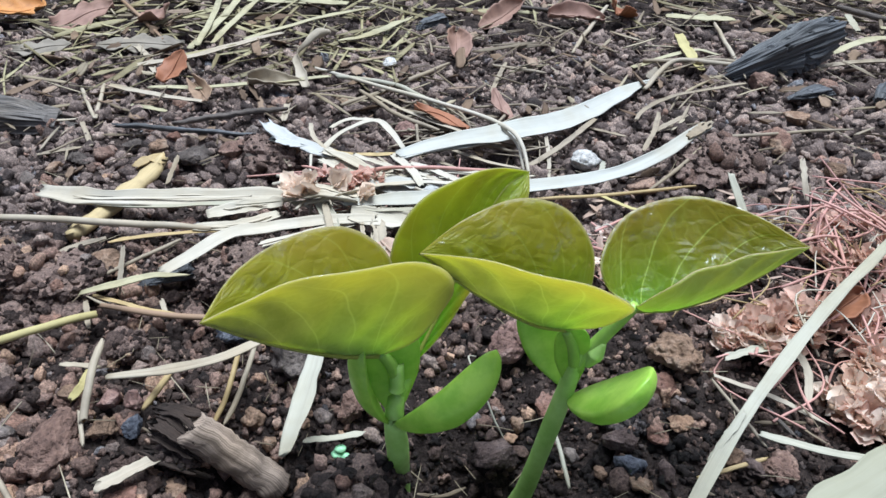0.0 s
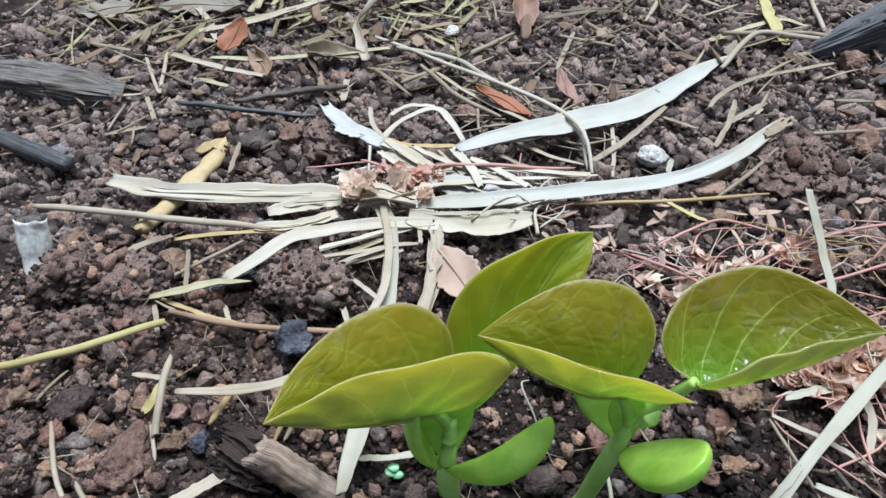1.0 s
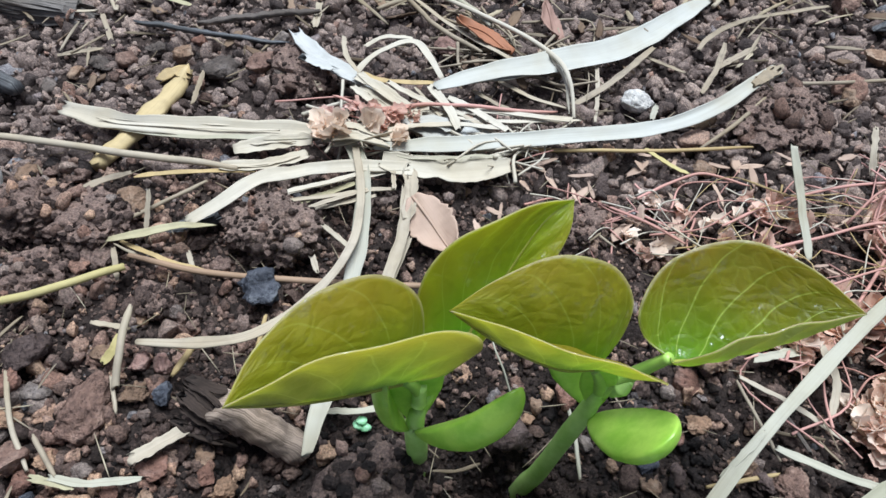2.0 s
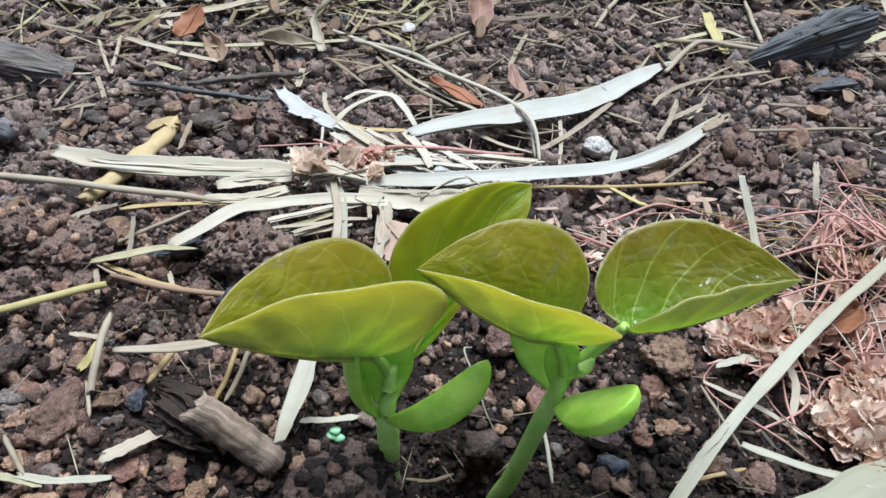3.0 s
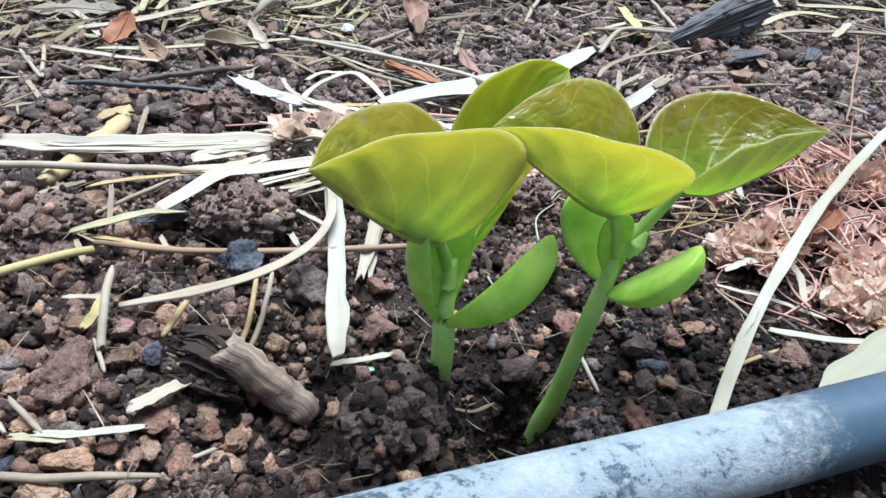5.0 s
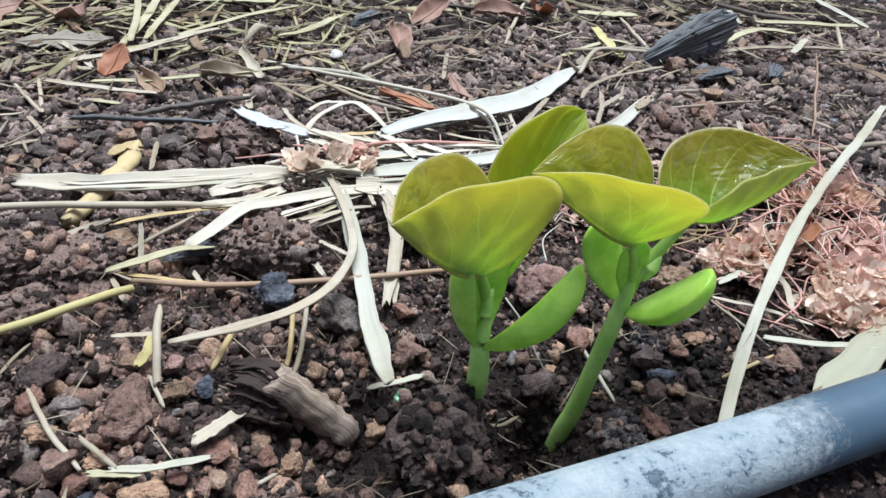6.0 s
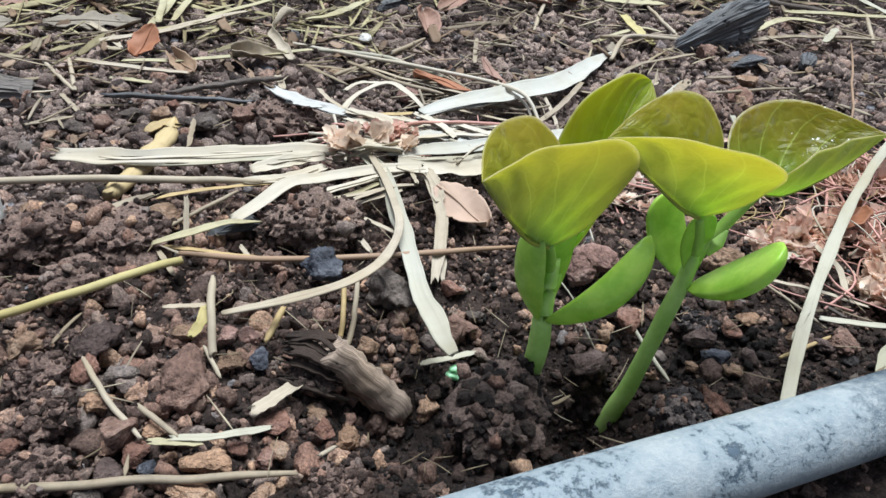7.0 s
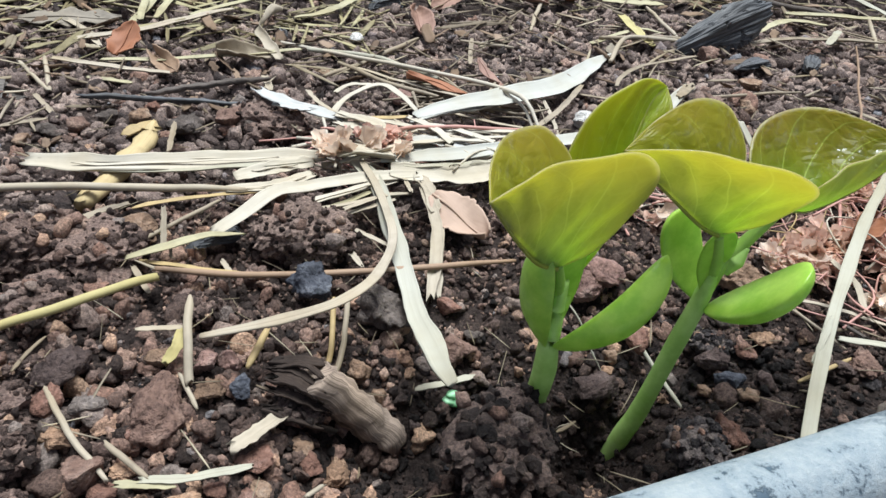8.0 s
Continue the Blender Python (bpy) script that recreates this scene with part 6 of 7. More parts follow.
stone("stone", -0.0997, 0.0735, 0.0049, PURPLESTONE, "dull purplish-brown stone among reddish gravel", 331, angular=11, rough=0.7, sink=0.22, squat=0.80, level=4)
stone("stone", -0.0349, 0.1120, 0.0142, GREYSTONE, "large long dull grey-brown lump on dark crumbly soil", 332, angular=9, rough=0.7, sink=0.22, squat=0.92, level=4)
stone("stone", -0.0503, 0.1191, 0.0096, BLUESTONE, "blue-grey pebble on dark crumbly soil", 333, angular=11, rough=0.7, sink=0.22, squat=1.10, level=4)
stone("stone", -0.0194, 0.1127, 0.0064, REDSTONE, "small reddish stone on dark crumbly soil", 334, angular=9, rough=0.35, sink=0.22, squat=0.92, level=4)
stone("stone", -0.0307, 0.1073, 0.0054, TANSTONE, "rough tan stone among reddish gravel", 335, angular=7, rough=0.35, sink=0.22, squat=0.80, level=3)
stone("stone", 0.0121, 0.0930, 0.0109, PURPLESTONE, "large rough dark brown stone on dark crumbly soil", 336, angular=11, rough=0.35, sink=0.22, squat=0.92, level=4)
stone("stone", 0.0241, 0.1029, 0.0088, REDSTONE, "small reddish stone on dark crumbly soil", 337, angular=11, rough=0.5, sink=0.22, squat=0.92, level=4)
stone("stone", 0.0208, 0.1203, 0.0128, PINKSTONE, "large dusty pinkish stone on dark crumbly soil", 338, angular=7, rough=0.5, sink=0.22, squat=0.86, level=4)
stone("stone", -0.0215, 0.1005, 0.0066, RUDDYSTONE, "rough reddish-brown stone on dark crumbly soil", 339, angular=11, rough=0.7, sink=0.22, squat=0.92, level=4)
stone("stone", -0.0151, 0.1053, 0.0049, GREYSTONE, "smooth grey-brown stone on dark crumbly soil", 340, angular=9, rough=0.7, sink=0.22, squat=0.92, level=3)
stone("stone", -0.1230, 0.1509, 0.0081, TANSTONE, "rough tan stone on greyish crumbly ground", 341, angular=7, rough=0.5, sink=0.22, squat=0.57, level=4)
stone("stone", -0.0513, 0.1393, 0.0060, RUDDYSTONE, "rough reddish-brown stone on greyish crumbly ground", 342, angular=5, rough=0.35, sink=0.22, squat=0.92, level=3)
stone("stone", -0.0578, 0.1419, 0.0054, TANSTONE, "rough tan stone on greyish crumbly ground", 343, angular=7, rough=0.5, sink=0.22, squat=0.92, level=3)
stone("stone", 0.0394, 0.0936, 0.0089, PURPLESTONE, "large dark greyish lump of earth on dark crumbly soil", 344, angular=7, rough=0.35, sink=0.22, squat=0.98, level=4)
stone("stone", 0.0399, 0.0872, 0.0066, BLUESTONE, "blue-grey pebble on dark crumbly soil", 345, angular=9, rough=0.35, sink=0.22, squat=0.80, level=4)
stone("stone", 0.0523, 0.0959, 0.0064, LIGHTSTONE, "pale sandy-orange pebble on dark crumbly soil", 346, angular=9, rough=0.5, sink=0.22, squat=0.69, level=4)
stone("stone", 0.0471, 0.0933, 0.0055, REDSTONE, "small reddish stone on dark crumbly soil", 347, angular=5, rough=0.35, sink=0.22, squat=0.92, level=3)
stone("stone", 0.0690, 0.0822, 0.0093, RUDDYSTONE, "large rough reddish-brown stone on dark crumbly soil", 348, angular=9, rough=0.7, sink=0.22, squat=0.80, level=4)
stone("stone", 0.0600, 0.0861, 0.0061, TANSTONE, "rough tan stone on dark crumbly soil", 349, angular=5, rough=0.5, sink=0.22, squat=0.69, level=4)
stone("stone", 0.0506, 0.1052, 0.0067, REDSTONE, "small reddish stone on dark crumbly soil", 350, angular=9, rough=0.35, sink=0.22, squat=0.80, level=4)
stone("stone", 0.0407, 0.0815, 0.0052, TANSTONE, "rough tan stone on dark crumbly soil", 351, angular=9, rough=0.5, sink=0.22, squat=0.92, level=3)
stone("stone", 0.0470, 0.0843, 0.0053, PURPLESTONE, "dull purplish-brown stone on dark crumbly soil", 352, angular=9, rough=0.35, sink=0.22, squat=0.92, level=3)
stone("stone", 0.0647, 0.0831, 0.0057, PURPLESTONE, "dark greyish lump of earth on dark crumbly soil", 353, angular=11, rough=0.7, sink=0.22, squat=0.80, level=4)
stone("stone", 0.0175, 0.1002, 0.0044, TANSTONE, "rough tan stone on dark crumbly soil", 354, angular=5, rough=0.5, sink=0.22, squat=1.03, level=3)
stone("stone", 0.0156, 0.0972, 0.0039, LIGHTSTONE, "pale sandy-orange pebble on dark crumbly soil", 355, angular=7, rough=0.5, sink=0.22, squat=0.92, level=3)
stone("stone", 0.0287, 0.0919, 0.0042, GREYSTONE, "smooth grey-brown stone on dark crumbly soil", 356, angular=9, rough=0.35, sink=0.22, squat=0.92, level=3)
stone("stone", 0.0833, 0.1201, 0.0066, GREYSTONE, "smooth grey-brown stone on dark crumbly soil", 357, angular=9, rough=0.5, sink=0.22, squat=0.69, level=4)
stone("stone", 0.0336, 0.0867, 0.0036, TANSTONE, "rough tan stone on dark crumbly soil", 358, angular=7, rough=0.5, sink=0.22, squat=0.92, level=3)
stone("stone", 0.0156, 0.1170, 0.0109, PINKSTONE, "large dusty pinkish stone on dark crumbly soil", 359, angular=5, rough=0.5, sink=0.22, squat=0.80, level=4)
stone("stone", -0.0189, 0.1020, 0.0077, RUDDYSTONE, "rough reddish-brown stone on dark crumbly soil", 360, angular=5, rough=0.5, sink=0.22, squat=1.03, level=4)
stone("stone", -0.1322, 0.1996, 0.0071, TANSTONE, "rough tan stone on greyish crumbly ground", 361, angular=7, rough=0.5, sink=0.22, squat=0.92, level=3)
stone("stone", -0.1260, 0.2062, 0.0095, GREYSTONE, "smooth grey-brown stone on greyish crumbly ground", 362, angular=9, rough=0.5, sink=0.22, squat=0.92, level=4)
stone("stone", -0.1185, 0.2088, 0.0080, RUDDYSTONE, "rough reddish-brown stone on greyish crumbly ground", 363, angular=5, rough=0.5, sink=0.22, squat=0.92, level=3)
stone("stone", -0.0857, 0.2059, 0.0124, GREYSTONE, "smooth grey-brown stone on greyish crumbly ground", 364, angular=7, rough=0.5, sink=0.22, squat=0.63, level=4)
stone("stone", -0.0735, 0.2083, 0.0136, RUDDYSTONE, "large rough reddish-brown stone on greyish crumbly ground", 365, angular=7, rough=0.35, sink=0.22, squat=0.86, level=4)
stone("stone", -0.0643, 0.2057, 0.0083, GREYSTONE, "smooth grey-brown stone on greyish crumbly ground", 366, angular=5, rough=0.35, sink=0.22, squat=0.92, level=3)
stone("stone", -0.1007, 0.2130, 0.0070, TANSTONE, "rough tan stone on greyish crumbly ground", 367, angular=5, rough=0.7, sink=0.22, squat=0.92, level=3)
stone("stone", -0.1116, 0.2157, 0.0070, GREYSTONE, "smooth grey-brown stone on greyish crumbly ground", 368, angular=7, rough=0.7, sink=0.22, squat=0.92, level=3)
stone("stone", -0.1405, 0.2135, 0.0066, PURPLESTONE, "dull purplish-brown stone on greyish crumbly ground", 369, angular=7, rough=0.7, sink=0.22, squat=0.92, level=3)
stone("stone", -0.0977, 0.2212, 0.0067, REDSTONE, "small reddish stone on greyish crumbly ground", 370, angular=5, rough=0.7, sink=0.22, squat=0.80, level=3)
stone("stone", -0.1379, 0.1927, 0.0073, GREYSTONE, "smooth grey-brown stone on greyish crumbly ground", 371, angular=11, rough=0.7, sink=0.22, squat=0.80, level=3)
stone("stone", -0.0712, 0.2274, 0.0068, GREYSTONE, "smooth grey-brown stone on greyish crumbly ground", 372, angular=7, rough=0.5, sink=0.22, squat=0.92, level=3)
stone("stone", 0.0649, 0.1740, 0.0073, TANSTONE, "rough tan stone on greyish crumbly ground", 373, angular=5, rough=0.35, sink=0.22, squat=0.69, level=3)
stone("stone", 0.1177, 0.2121, 0.0090, TANSTONE, "rough tan stone on greyish crumbly ground", 374, angular=9, rough=0.5, sink=0.22, squat=0.80, level=4)
stone("stone", 0.1367, 0.2378, 0.0093, TANSTONE, "rough tan stone on greyish crumbly ground", 375, angular=7, rough=0.5, sink=0.22, squat=0.57, level=4)
stone("stone", 0.0804, 0.1872, 0.0086, RUDDYSTONE, "rough reddish-brown stone on greyish crumbly ground", 376, angular=7, rough=0.35, sink=0.22, squat=1.03, level=4)
stone("stone", 0.1346, 0.2708, 0.0102, RUDDYSTONE, "rough reddish-brown stone on greyish crumbly ground", 377, angular=11, rough=0.5, sink=0.22, squat=1.03, level=4)
stone("stone", 0.1039, 0.1908, 0.0038, LIGHTSTONE, "pale sandy-orange pebble on greyish crumbly ground", 378, angular=11, rough=0.35, sink=0.22, squat=0.92, level=3)
stone("stone", 0.1289, 0.1933, 0.0074, TANSTONE, "rough tan stone on greyish crumbly ground", 379, angular=7, rough=0.5, sink=0.22, squat=0.92, level=3)
stone("stone", -0.0128, 0.2288, 0.0100, PINKSTONE, "dusty pinkish stone on greyish crumbly ground", 380, angular=11, rough=0.35, sink=0.22, squat=0.80, level=4)
stone("stone", 0.0304, 0.1519, 0.0078, GREYSTONE, "smooth grey-brown stone on greyish crumbly ground", 381, angular=11, rough=0.35, sink=0.22, squat=0.80, level=4)


# ---- a tiny sprout and a white thread ----
def tiny_sprout():
    o = (-0.0225, 0.0915, -0.010)
    p = thing("tiny_sprout", "tiny mint-green sprout on dark soil", "sprout", at=o)
    for k, (dx, dy, dz, s) in enumerate(((-0.6, 0, 2.6, 1.5), (0.9, -0.3, 2.2, 1.4), (0.1, 0.4, 4.0, 1.3))):
        v, f = lump(70 + k, 3, 0, 0.25)
        part("lobe", (v * s / 1000 + np.array([dx, dy, dz]) / 1000, f), SPROUT, p)
    v, f, _ = sweep(spline(np.array([(0, 0, -1), (0.1, 0, 1.4), (0, 0, 3)]) / 1000, 8), np.full(8, 0.0008), np.full(8, 0.0008), 8)
    part("stalk", (v, f), SPROUT, p)


tiny_sprout()
strip("root_thread", [(8, 113, 4), (6, 109, 9), (8.5, 104, 9), (12, 99, 4), (14, 97, 1)], 0.45, BLEACHED, "thin curled white root thread standing out of soil", "root", shape="round")
strip("root_thread", [(-2, 83, 1), (-2.5, 81, 6), (-1, 80, 9)], 0.4, STRAW, "thin tan root thread by a stem", "root", shape="round")


# ---- reddish dry flower litter ----
def petal(rng, at, turn, size):
    """One shrivelled petal, from its foot outwards: cupped, bent and crumpled."""
    n, k = 7, 2
    bend, cup, slim = rng.uniform(-0.7, 0.9), rng.uniform(0.1, 0.8), rng.uniform(0.26, 0.46)
    verts, uv = [], []
    for i in range(n):
        s = i / (n - 1)
        w = math.sin(math.pi * (0.10 + 0.82 * s)) ** 0.7 * slim * (1 + 0.3 * math.sin(13 * s + 9 * cup))
        for j in range(-k, k + 1):
            t = j / k
            q = np.array([s, t * w, bend * s * s * 0.5 + cup * w * t * t + 0.05 * math.sin(9 * s + 5 * t + 7 * bend)])
            verts.append(at + turn @ q * size)
            uv.append((s * size, t * w * size))
    m = 2 * k + 1
    faces = [(i * m + j, (i + 1) * m + j, (i + 1) * m + j + 1, i * m + j + 1) for i in range(n - 1) for j in range(m - 1)]
    return verts, faces, uv


def petal_heap(cx, cy, rx, ry, turn, height, heads, size, material, label, seed, lift=0.0):
    """Withered flower heads heaped together: each a tuft of shrivelled petals that spread from one point."""
    rng = np.random.RandomState(seed)
    verts, faces, uv = [], [], []
    ca, sa = math.cos(radians(turn)), math.sin(radians(turn))
    for _ in range(heads):
        r, a = rng.rand() ** 0.55, rng.uniform(0, 2 * math.pi)
        u, v = r * math.cos(a) * rx, r * math.sin(a) * ry
        x, y = (cx + u * ca - v * sa) / 1000, (cy + u * sa + v * ca) / 1000
        z = float(lie(x, y)) + (lift + 1.0 + height * (1 - r * r) * rng.rand() ** 0.6) / 1000
        head = np.array(Euler((rng.uniform(-0.4, 0.4), rng.uniform(-0.4, 0.2), rng.uniform(0, 6.28))).to_matrix())
        count, own = rng.randint(4, 9), size / 1000 * rng.uniform(0.7, 1.25)
        for k in range(count):
            splay = np.array((Euler((0, 0, rng.uniform(-1.4, 1.4))).to_matrix() @ Euler((0, -rng.uniform(-0.1, 0.8), 0)).to_matrix() @ Euler((rng.normal() * 0.5, 0, 0)).to_matrix()))
            pv, pf, pu = petal(rng, np.array([x, y, z]), head @ splay, own * rng.uniform(0.7, 1.2))
            off = len(verts)
            verts += pv
            faces += [tuple(q + off for q in f) for f in pf]
            uv += pu
    ob = part("petal_heap", (verts, faces), material)
    uv_layer(ob.data, uv)
    return tagged(ob, label, "dry petals", kind="stuff")


def stem_tangle(cx, cy, rx, ry, turn, height, count, width, material, label, seed, length=26):
    """Thin dry stems lying in a tangle."""
    rng = np.random.RandomState(seed)
    verts, faces, uv = [], [], []
    ca, sa = math.cos(radians(turn)), math.sin(radians(turn))
    for _ in range(count):
        u, v = rng.uniform(-1, 1) * rx, rng.uniform(-1, 1) * ry
        x, y = cx + u * ca - v * sa, cy + u * sa + v * ca
        a = radians(turn) + rng.normal() * 0.75
        ln = length * rng.uniform(0.4, 1.2)
        bow = rng.normal() * 0.25 * ln
        h = [rng.uniform(0.5, height) for _ in range(3)]
        dx, dy = math.cos(a) * ln / 2, math.sin(a) * ln / 2
        line = spline(resting([(x - dx, y - dy, h[0]), (x - math.sin(a) * bow, y + math.cos(a) * bow, h[1]), (x + dx, y + dy, h[2])]), 12)
        w = np.linspace(1.2, 0.6, 12) * width / 1000 * rng.uniform(0.6, 1.3)
        pv, pf, pu = sweep(line, w, w, 6)
        off = len(verts)
        verts += list(pv)
        faces += [tuple(q + off for q in f) for f in pf]
        uv += pu
    ob = part("stem_tangle", (verts, faces), material)
    uv_layer(ob.data, uv)
    return tagged(ob, label, "dry stems", kind="stuff")


petal_heap(106, 102, 21, 13, 35, 6, 84, 5.2, PINKTAN, "heap of withered pinkish-tan flowers beside a long straw", 1)
petal_heap(103, 99, 19, 11, 35, 7.5, 84, 4.6, PALEPETAL, "pale withered flowers in a reddish heap", 2)
petal_heap(84, 122, 16, 9, 20, 4, 30, 4.6, PINKTAN, "withered pinkish flowers under a leaf", 3)
petal_heap(74, 118, 8, 5, 10, 3, 9, 4.6, PALEPETAL, "few pale withered flowers on soil", 4)
petal_heap(74, 152, 42, 11, 8, 3, 16, 4.2, PINKTAN, "scattered withered reddish flowers behind the seedlings", 5)
petal_heap(70, 154, 45, 11, 8, 3, 9, 4.0, PALEPETAL, "pale withered flowers among reddish stems", 6)
petal_heap(122, 145, 18, 24, 10, 5, 46, 4.8, PINKTAN, "withered reddish flowers on stems", 7)
petal_heap(-36, 170, 13, 6, 0, 3, 6, 5.6, PALEPETAL, "pale pinkish withered flowers at a straw knot", 8, 7.5)
petal_heap(-31, 178, 14, 7, 0, 5, 16, 4.4, CORALPETAL, "withered pink flowers at a straw knot", 9, 6)
petal_heap(122, 116, 15, 20, 60, 5, 62, 5.0, PINKTAN, "heaped reddish-tan withered flowers at the litter edge", 10)
strip("twig", [(43.1, 155.9, 6.0), (52.5, 163.5, 4.5), (62.4, 166.5, 6.0), (74.4, 164.2, 4.5)], 0.85, PINKSTEM, "thin pink dry stem looping over litter", category="twig", shape="round")
strip("twig", [(64.6, 148.1, 6.0), (82.6, 159.4, 4.5), (99.1, 164.0, 6.0), (120.8, 169.4, 4.5)], 0.85, PINKSTEM, "long pink dry stem across reddish litter", category="twig", shape="round")
strip("twig", [(106.3, 140.8, 6.0), (105.3, 153.9, 4.5), (114.0, 166.9, 6.0), (124.6, 179.6, 4.5)], 0.85, PINKSTEM, "pink dry stem rising from reddish litter", category="twig", shape="round")
strip("twig", [(92.5, 125.9, 6.0), (107.4, 146.4, 4.5), (110.0, 160.3, 6.0)], 0.85, PINKSTEM, "pink dry stem leaning in reddish litter", category="twig", shape="round")
strip("twig", [(97.2, 119.7, 6.0), (106.5, 137.2, 4.5), (110.5, 156.3, 6.0)], 0.85, PINKSTEM, "reddish dry stem among withered petals", category="twig", shape="round")
strip("twig", [(35.9, 152.2, 6.0), (46.1, 148.7, 4.5), (54.0, 141.3, 6.0)], 0.85, PINKSTEM, "short reddish dry stem behind a leaf", category="twig", shape="round")
strip("twig", [(72.6, 140.5, 6.0), (88.6, 147.0, 4.5), (104.7, 151.9, 6.0), (114.7, 151.7, 4.5)], 0.85, PINKSTEM, "pink dry stem under a long straw", category="twig", shape="round")
stem_tangle(66, 154, 50, 9, 6, 6, 36, 0.5, PINKSTEM, "tangle of thin reddish dry stems behind the seedlings", 11)
stem_tangle(118, 142, 30, 14, 75, 10, 48, 0.55, PINKSTEM, "tangle of thin reddish dry stems leaning on straw", 12, 34)
stem_tangle(90, 118, 22, 12, 25, 6, 26, 0.6, PINKSTEM, "thin reddish stems under shrivelled petals", 13)
stem_tangle(-20, 180, 26, 4, 5, 8, 12, 0.5, PINKSTEM, "thin reddish stems across a straw knot", 14, 36)
stem_tangle(95, 150, 45, 16, 20, 8, 34, 0.42, OCHRE, "thin ochre stems in reddish litter", 15)
stem_tangle(72, 152, 50, 13, 12, 7, 34, 0.42, HUSK, "fine pale fibres in reddish litter", 18, 18)
stem_tangle(118, 125, 20, 24, 60, 9, 36, 0.45, HUSK, "fine pale fibres over shrivelled petals", 19, 20)
stem_tangle(-12, 177, 30, 9, 0, 9, 60, 0.9, HUSK, "tangled thin straw strips at a knot", 16, 28)
stem_tangle(10, 225, 26, 14, -25, 5, 40, 0.9, OLDSTRAW, "tangled weathered straw fibres behind a knot", 17, 26)

# ---- loose pebbles, one by one where the camera is near ----
def scatter(rng, count, x0, x1, y0, y1):
    return np.column_stack([rng.uniform(x0, x1, count), rng.uniform(y0, y1, count)])


def loose_pebbles():
    rng = np.random.RandomState(8)
    shapes = []
    for k in range(14):
        v, f = lump(200 + k, 3, 7 if k % 3 else 4, 0.3 if k % 3 else 0.6)
        v = v / (v.max(0) - v.min(0)).max()
        me = bpy.data.meshes.new("pebble")
        me.from_pydata(v.tolist(), [], f.tolist())
        me.materials.append(PEBBLE)
        me.shade_smooth()
        shapes.append(me)
    made = 0
    while made < 290:
        x, y = rng.uniform(-0.135, 0.12), rng.uniform(0.055, 0.20)
        near = bump(x, y, -0.075, 0.085, 0.035, 0.03) + 0.35 * bump(x, y, 0.03, 0.1, 0.04, 0.02) + 0.35 * bump(x, y, -0.09, 0.185, 0.05, 0.02) + 0.1
        if rng.rand() > near or bump(x, y, 0.004, 0.078, 0.013, 0.013) > 0.3 or y < 0.0635 + 0.17 * (x - 0.04):
            continue
        size = 0.0028 + 0.0042 * rng.rand() ** 2.2 + 0.0015 * bump(x, y, -0.085, 0.08, 0.03, 0.03)
        ob = new("pebble", shapes[rng.randint(14)])
        m = Matrix.LocRotScale((x, y, float(soil(x, y)) + size * 0.22), Euler(rng.uniform(0, 6.28, 3)), (size, size, size))
        ob.matrix_world = m
        tagged(ob, "small brown pebble lying on dark soil", "pebble", "pebbles on the bed")
        made += 1


loose_pebbles()


def crumbs(name, count, area, sizes, level, seed, label, keep=None, forms=18, material=None):
    """Soil crumbs too many to count, joined into one mesh."""
    rng = np.random.RandomState(seed)
    lib = []
    for k in range(forms):
        v, f = lump(seed * 50 + k, level, 9 if k % 3 else 3, 0.9 if k % 3 else 1.5)
        lib.append((v / (v.max(0) - v.min(0)).max(), f))
    p = scatter(rng, count, *area)
    if keep is not None:
        p = p[rng.rand(len(p)) < keep(p[:, 0], p[:, 1])]
    s = sizes[0] + (sizes[1] - sizes[0]) * rng.rand(len(p)) ** 2.2
    z = soil(p[:, 0], p[:, 1]) + s * rng.uniform(-0.1, 0.28, len(p)) - np.maximum(s - 0.005, 0) * 0.5
    verts, faces, off = [], [], 0
    for i in range(len(p)):
        v, f = lib[rng.randint(forms)]
        turn = np.array(Euler(rng.uniform(0, 6.28, 3)).to_matrix())
        verts.append(v @ turn.T * s[i] + np.array([p[i, 0], p[i, 1], z[i]]))
        faces.append(f + off)
        off += len(v)
    v, f = np.vstack(verts).astype(np.float32), np.vstack(faces).astype(np.int32)
    me = bpy.data.meshes.new(name)
    me.vertices.add(len(v))
    me.vertices.foreach_set("co", v.ravel())
    me.loops.add(f.size)
    me.loops.foreach_set("vertex_index", f.ravel())
    me.polygons.add(len(f))
    me.polygons.foreach_set("loop_start", np.arange(0, f.size, 3, dtype=np.int32))
    me.polygons.foreach_set("loop_total", np.full(len(f), 3, dtype=np.int32))
    me.update(calc_edges=True)
    me.materials.append(material or CRUMB)
    if level > 2:
        me.shade_smooth()
    return tagged(new(name, me), label, "soil crumbs", kind="stuff")


def clear_of_hose(x, y):
    return np.where(y < 0.0535 + 0.17 * (x - 0.04), 0.4, 1.0)


def shade_tone(x, y):
    """Share of crumbs with shade in their colour: round the stems, along the hose."""
    return np.clip(1.4 * bump(x, y, 0.002, 0.072, 0.034, 0.018) + 0.75 * bump(x, y, 0.045, 0.085, 0.034, 0.022) + 0.8 * bump(x, y, -0.042, 0.056, 0.03, 0.011) + 0.75 * bump(x, y, -0.038, 0.079, 0.015, 0.012), 0, 1)


def in_shade(x, y):
    return shade_tone(x, y) * clear_of_hose(x, y)


# the rest of the crumbs, without the shade tone
def dry(x, y):
    return (1 - shade_tone(x, y)) * clear_of_hose(x, y)


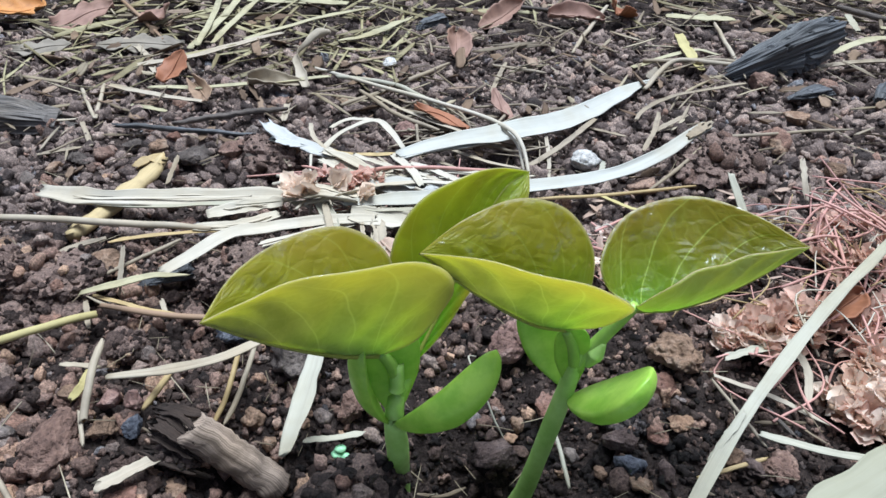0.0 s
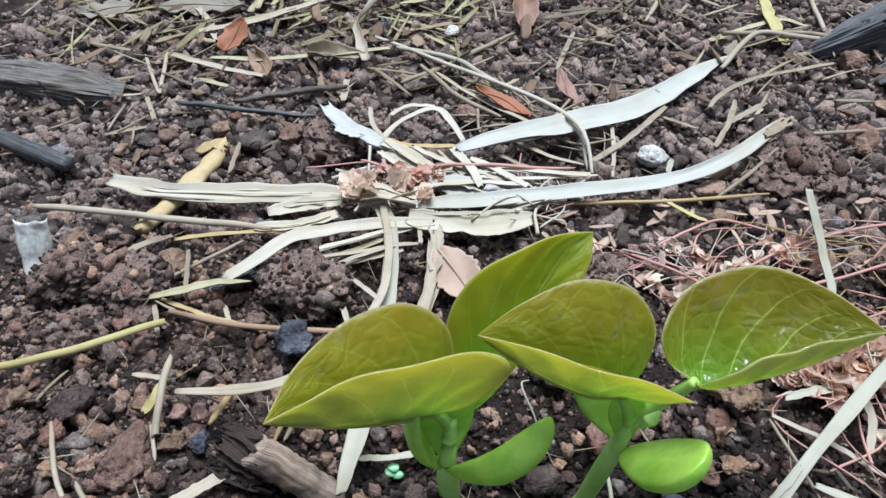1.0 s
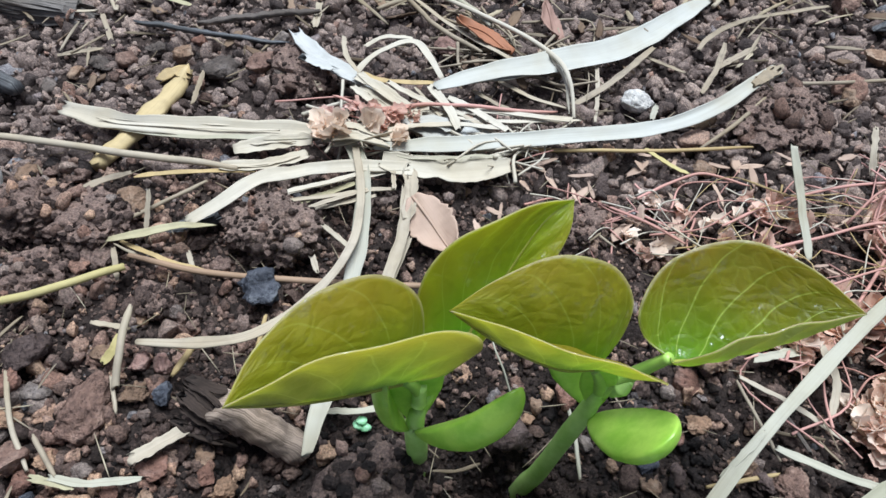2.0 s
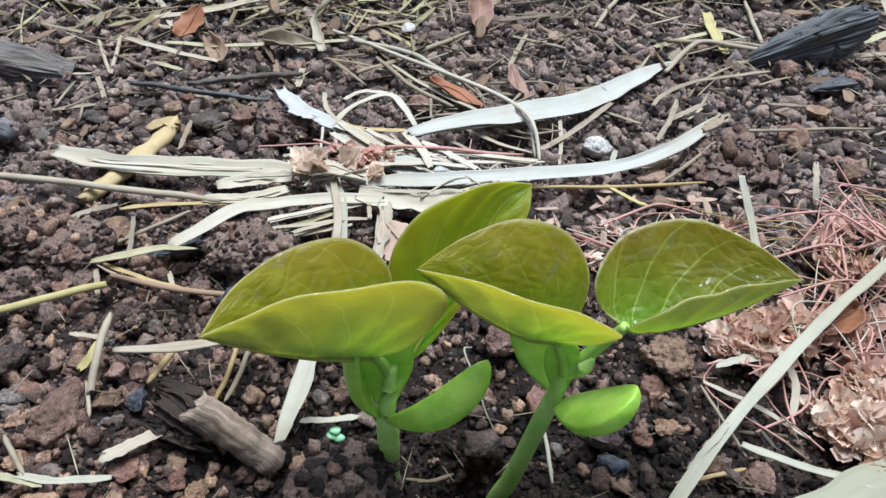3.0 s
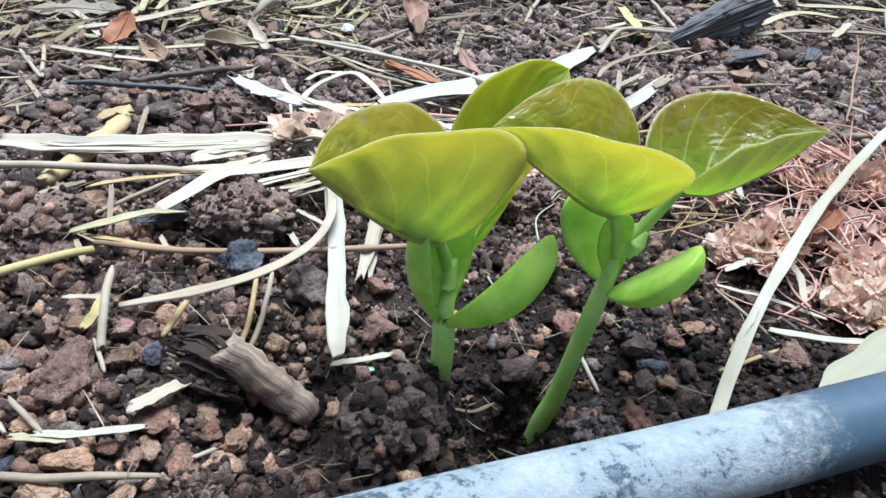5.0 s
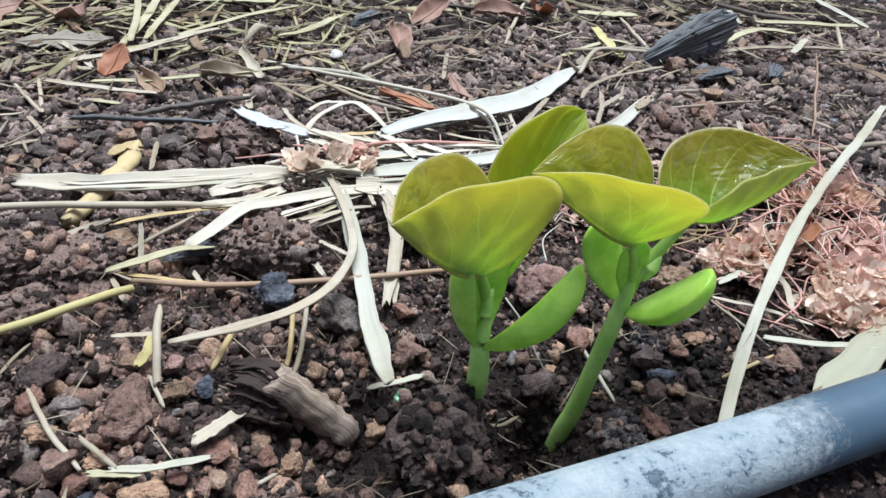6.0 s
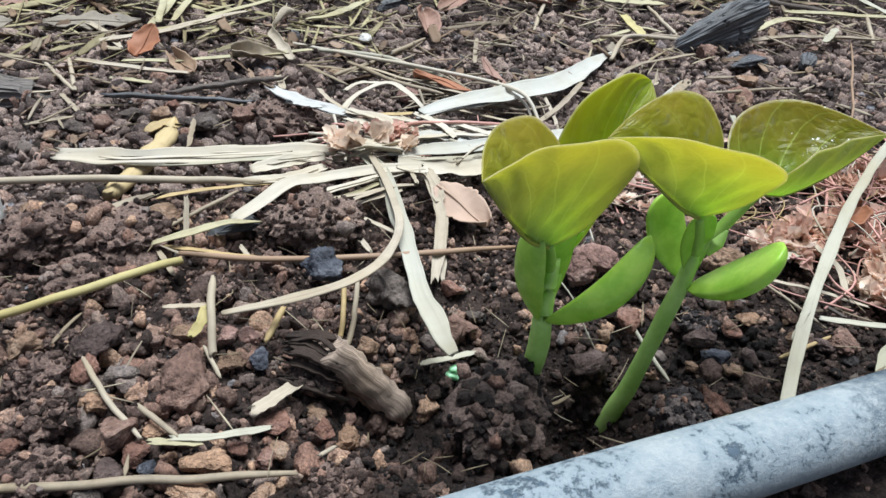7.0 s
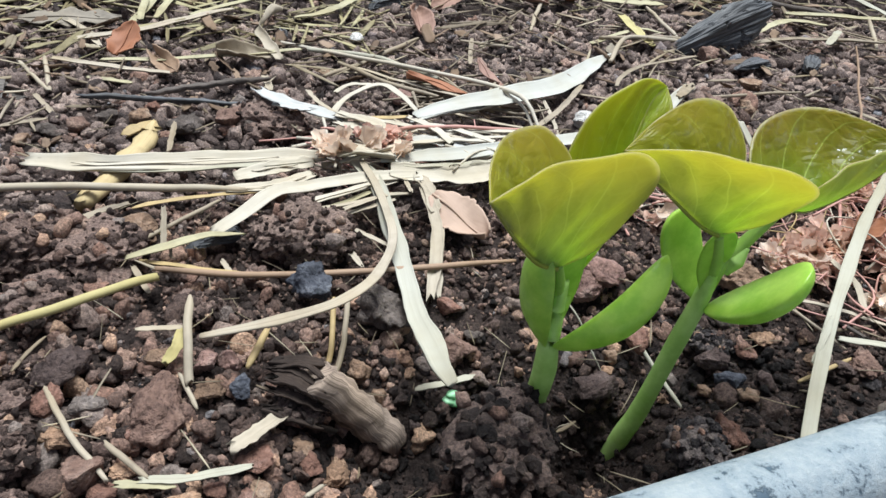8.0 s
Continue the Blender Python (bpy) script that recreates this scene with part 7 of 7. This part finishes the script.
NEAR = (-0.145, 0.14, 0.045, 0.16)
crumbs("soil_crumbs", 850, NEAR, (0.0036, 0.0076), 3, 3, "brown soil crumbs round the seedlings", dry)
crumbs("soil_crumbs", 3600, NEAR, (0.0020, 0.0044), 2, 4, "small brown soil crumbs round the seedlings", dry)
crumbs("soil_crumbs", 15000, NEAR, (0.0009, 0.0023), 1, 7, "fine brown soil crumbs round the seedlings", dry)
crumbs("moist_soil_crumbs", 700, NEAR, (0.0032, 0.0064), 3, 14, "dark soil crumbs by the stems, shade in their colour", in_shade, material=SHADECRUMB)
crumbs("moist_soil_crumbs", 5000, NEAR, (0.0018, 0.0040), 2, 15, "small dark soil crumbs by the stems, shade in their colour", in_shade, material=SHADECRUMB)
crumbs("moist_soil_crumbs", 15000, NEAR, (0.0009, 0.0021), 1, 16, "fine dark soil crumbs by the stems, shade in their colour", in_shade, material=SHADECRUMB)
BEHIND = (-0.24, 0.30, 0.155, 0.34)
crumbs("soil_crumbs", 1700, BEHIND, (0.0048, 0.0105), 2, 8, "greyish-brown soil lumps behind the seedlings", material=DRYCRUMB)
crumbs("soil_crumbs", 4600, BEHIND, (0.0026, 0.0062), 2, 5, "greyish-brown soil crumbs behind the seedlings", forms=24, material=DRYCRUMB)
crumbs("soil_crumbs", 1500, BEHIND, (0.0060, 0.0125), 2, 17, "pale greyish-brown soil clumps behind the seedlings", forms=24, material=DRYCRUMB)
crumbs("soil_crumbs", 17000, BEHIND, (0.0014, 0.0032), 1, 9, "fine greyish-brown soil crumbs behind the seedlings", material=DRYCRUMB)
crumbs("soil_crumbs", 5200, (-0.36, 0.48, 0.33, 0.62), (0.0030, 0.0110), 1, 6, "greyish soil crumbs in the distance", material=DRYCRUMB)


def beyond(x, y):
    inside = (x > -0.24) & (x < 0.30) & (y > 0.03) & (y < 0.5)
    return np.where(inside, 0.0, np.exp(-np.hypot(x - 0.03, y - 0.25) / 0.5))


crumbs("soil_crumbs", 16000, (-1.2, 1.3, -0.9, 1.6), (0.0030, 0.0120), 1, 13, "greyish soil crumbs strewn over the bed", beyond, material=DRYCRUMB)


def gravelly(x, y):
    return np.minimum(1.0, bump(x, y, -0.080, 0.080, 0.034, 0.026) + 0.25 * bump(x, y, 0.02, 0.098, 0.03, 0.014) + 0.3 * bump(x, y, -0.10, 0.19, 0.05, 0.02))


crumbs("gravel", 1250, (-0.145, 0.10, 0.055, 0.21), (0.0030, 0.0070), 3, 12, "reddish-brown gravel lying on dark soil", gravelly, material=GRIT)


def straw_bits(name, count, area, sizes, width, material, seed, label, flat=0.4):
    rng = np.random.RandomState(seed)
    verts, faces, uv = [], [], []
    for x, y in scatter(rng, count, *area):
        a, ln = rng.uniform(0, math.pi), rng.uniform(*sizes)
        dx, dy = math.cos(a) * ln / 2, math.sin(a) * ln / 2
        bow = rng.normal() * 0.02 * ln
        pts = np.array([(x - dx, y - dy, 0), (x + math.sin(a) * bow, y - math.cos(a) * bow, 0), (x + dx, y + dy, 0)])
        pts[:, 2] = lie(pts[:, 0], pts[:, 1]) + np.array([0.0, 0.5, 1.0]) * rng.uniform(-0.0025, 0.0025) + rng.uniform(0.001, 0.0035)
        w = np.full(7, width) * rng.uniform(0.4, 1.3)
        pv, pf, pu = sweep(spline(pts, 7), w * np.array([0.45, 0.9, 1.05, 1, 0.95, 0.9, 0.4]) * rng.uniform(0.72, 1.2, 7), np.maximum(w * flat, 0.0002), 6, 0, rng.uniform(-40, 40), 0.12, True, 0.3 * width, rng.randint(9999))
        off = len(verts)
        verts += list(pv)
        faces += [tuple(q + off for q in f) for f in pf]
        uv += pu
    ob = part(name, (verts, faces), material)
    uv_layer(ob.data, uv)
    return tagged(ob, label, "straw bits", kind="stuff")


straw_bits("straw_bits", 420, (-0.24, 0.28, 0.20, 0.42), (0.004, 0.02), 0.0011, OLDBIT, 31, "bits of weathered straw strewn on soil")
straw_bits("straw_bits", 90, (-0.24, 0.28, 0.24, 0.42), (0.008, 0.028), 0.0014, PALEBIT, 32, "bits of pale straw strewn on soil")
straw_bits("straw_bits", 320, (-0.30, 0.36, 0.33, 0.62), (0.015, 0.06), 0.0024, GREENBIT, 33, "yellowish straw strewn on far soil", 0.2)
straw_bits("straw_bits", 150, (-0.21, -0.01, 0.27, 0.41), (0.012, 0.05), 0.0022, GREENBIT, 39, "matted yellowish straw strewn on far soil", 0.2)
straw_bits("straw_bits", 110, (0.02, 0.26, 0.28, 0.42), (0.008, 0.03), 0.0016, OLDBIT, 40, "matted weathered straw by charcoal", 0.3)
straw_bits("straw_bits", 90, (-0.13, 0.13, 0.06, 0.21), (0.003, 0.012), 0.0007, OLDBIT, 34, "small straw fibres on soil")
straw_bits("plant_scraps", 170, (-0.26, 0.30, 0.19, 0.40), (0.003, 0.012), 0.0034, SCRAP, 36, "small brown flat plant scraps on soil", 0.15)
straw_bits("plant_scraps", 130, (-0.30, 0.34, 0.24, 0.48), (0.006, 0.020), 0.0052, SCRAP, 41, "torn brown leaf and bark scraps on far soil", 0.12)
straw_bits("plant_scraps", 80, (0.0, 0.15, 0.138, 0.18), (0.003, 0.010), 0.0024, TANLEAF, 42, "small pinkish-tan scraps in reddish litter", 0.12)
straw_bits("plant_scraps", 30, (-0.26, 0.30, 0.22, 0.42), (0.004, 0.012), 0.0028, PALEBIT, 37, "small pale flat plant scraps on soil", 0.1)
straw_bits("straw_bits", 110, (-0.26, 0.30, 0.25, 0.44), (0.006, 0.026), 0.0011, PALEBIT, 38, "thin pale straw strewn over far soil")
straw_bits("root_fibres", 220, (-0.13, 0.13, 0.06, 0.20), (0.003, 0.011), 0.00022, PALEBIT, 35, "fine pale root fibres in crumbly soil")
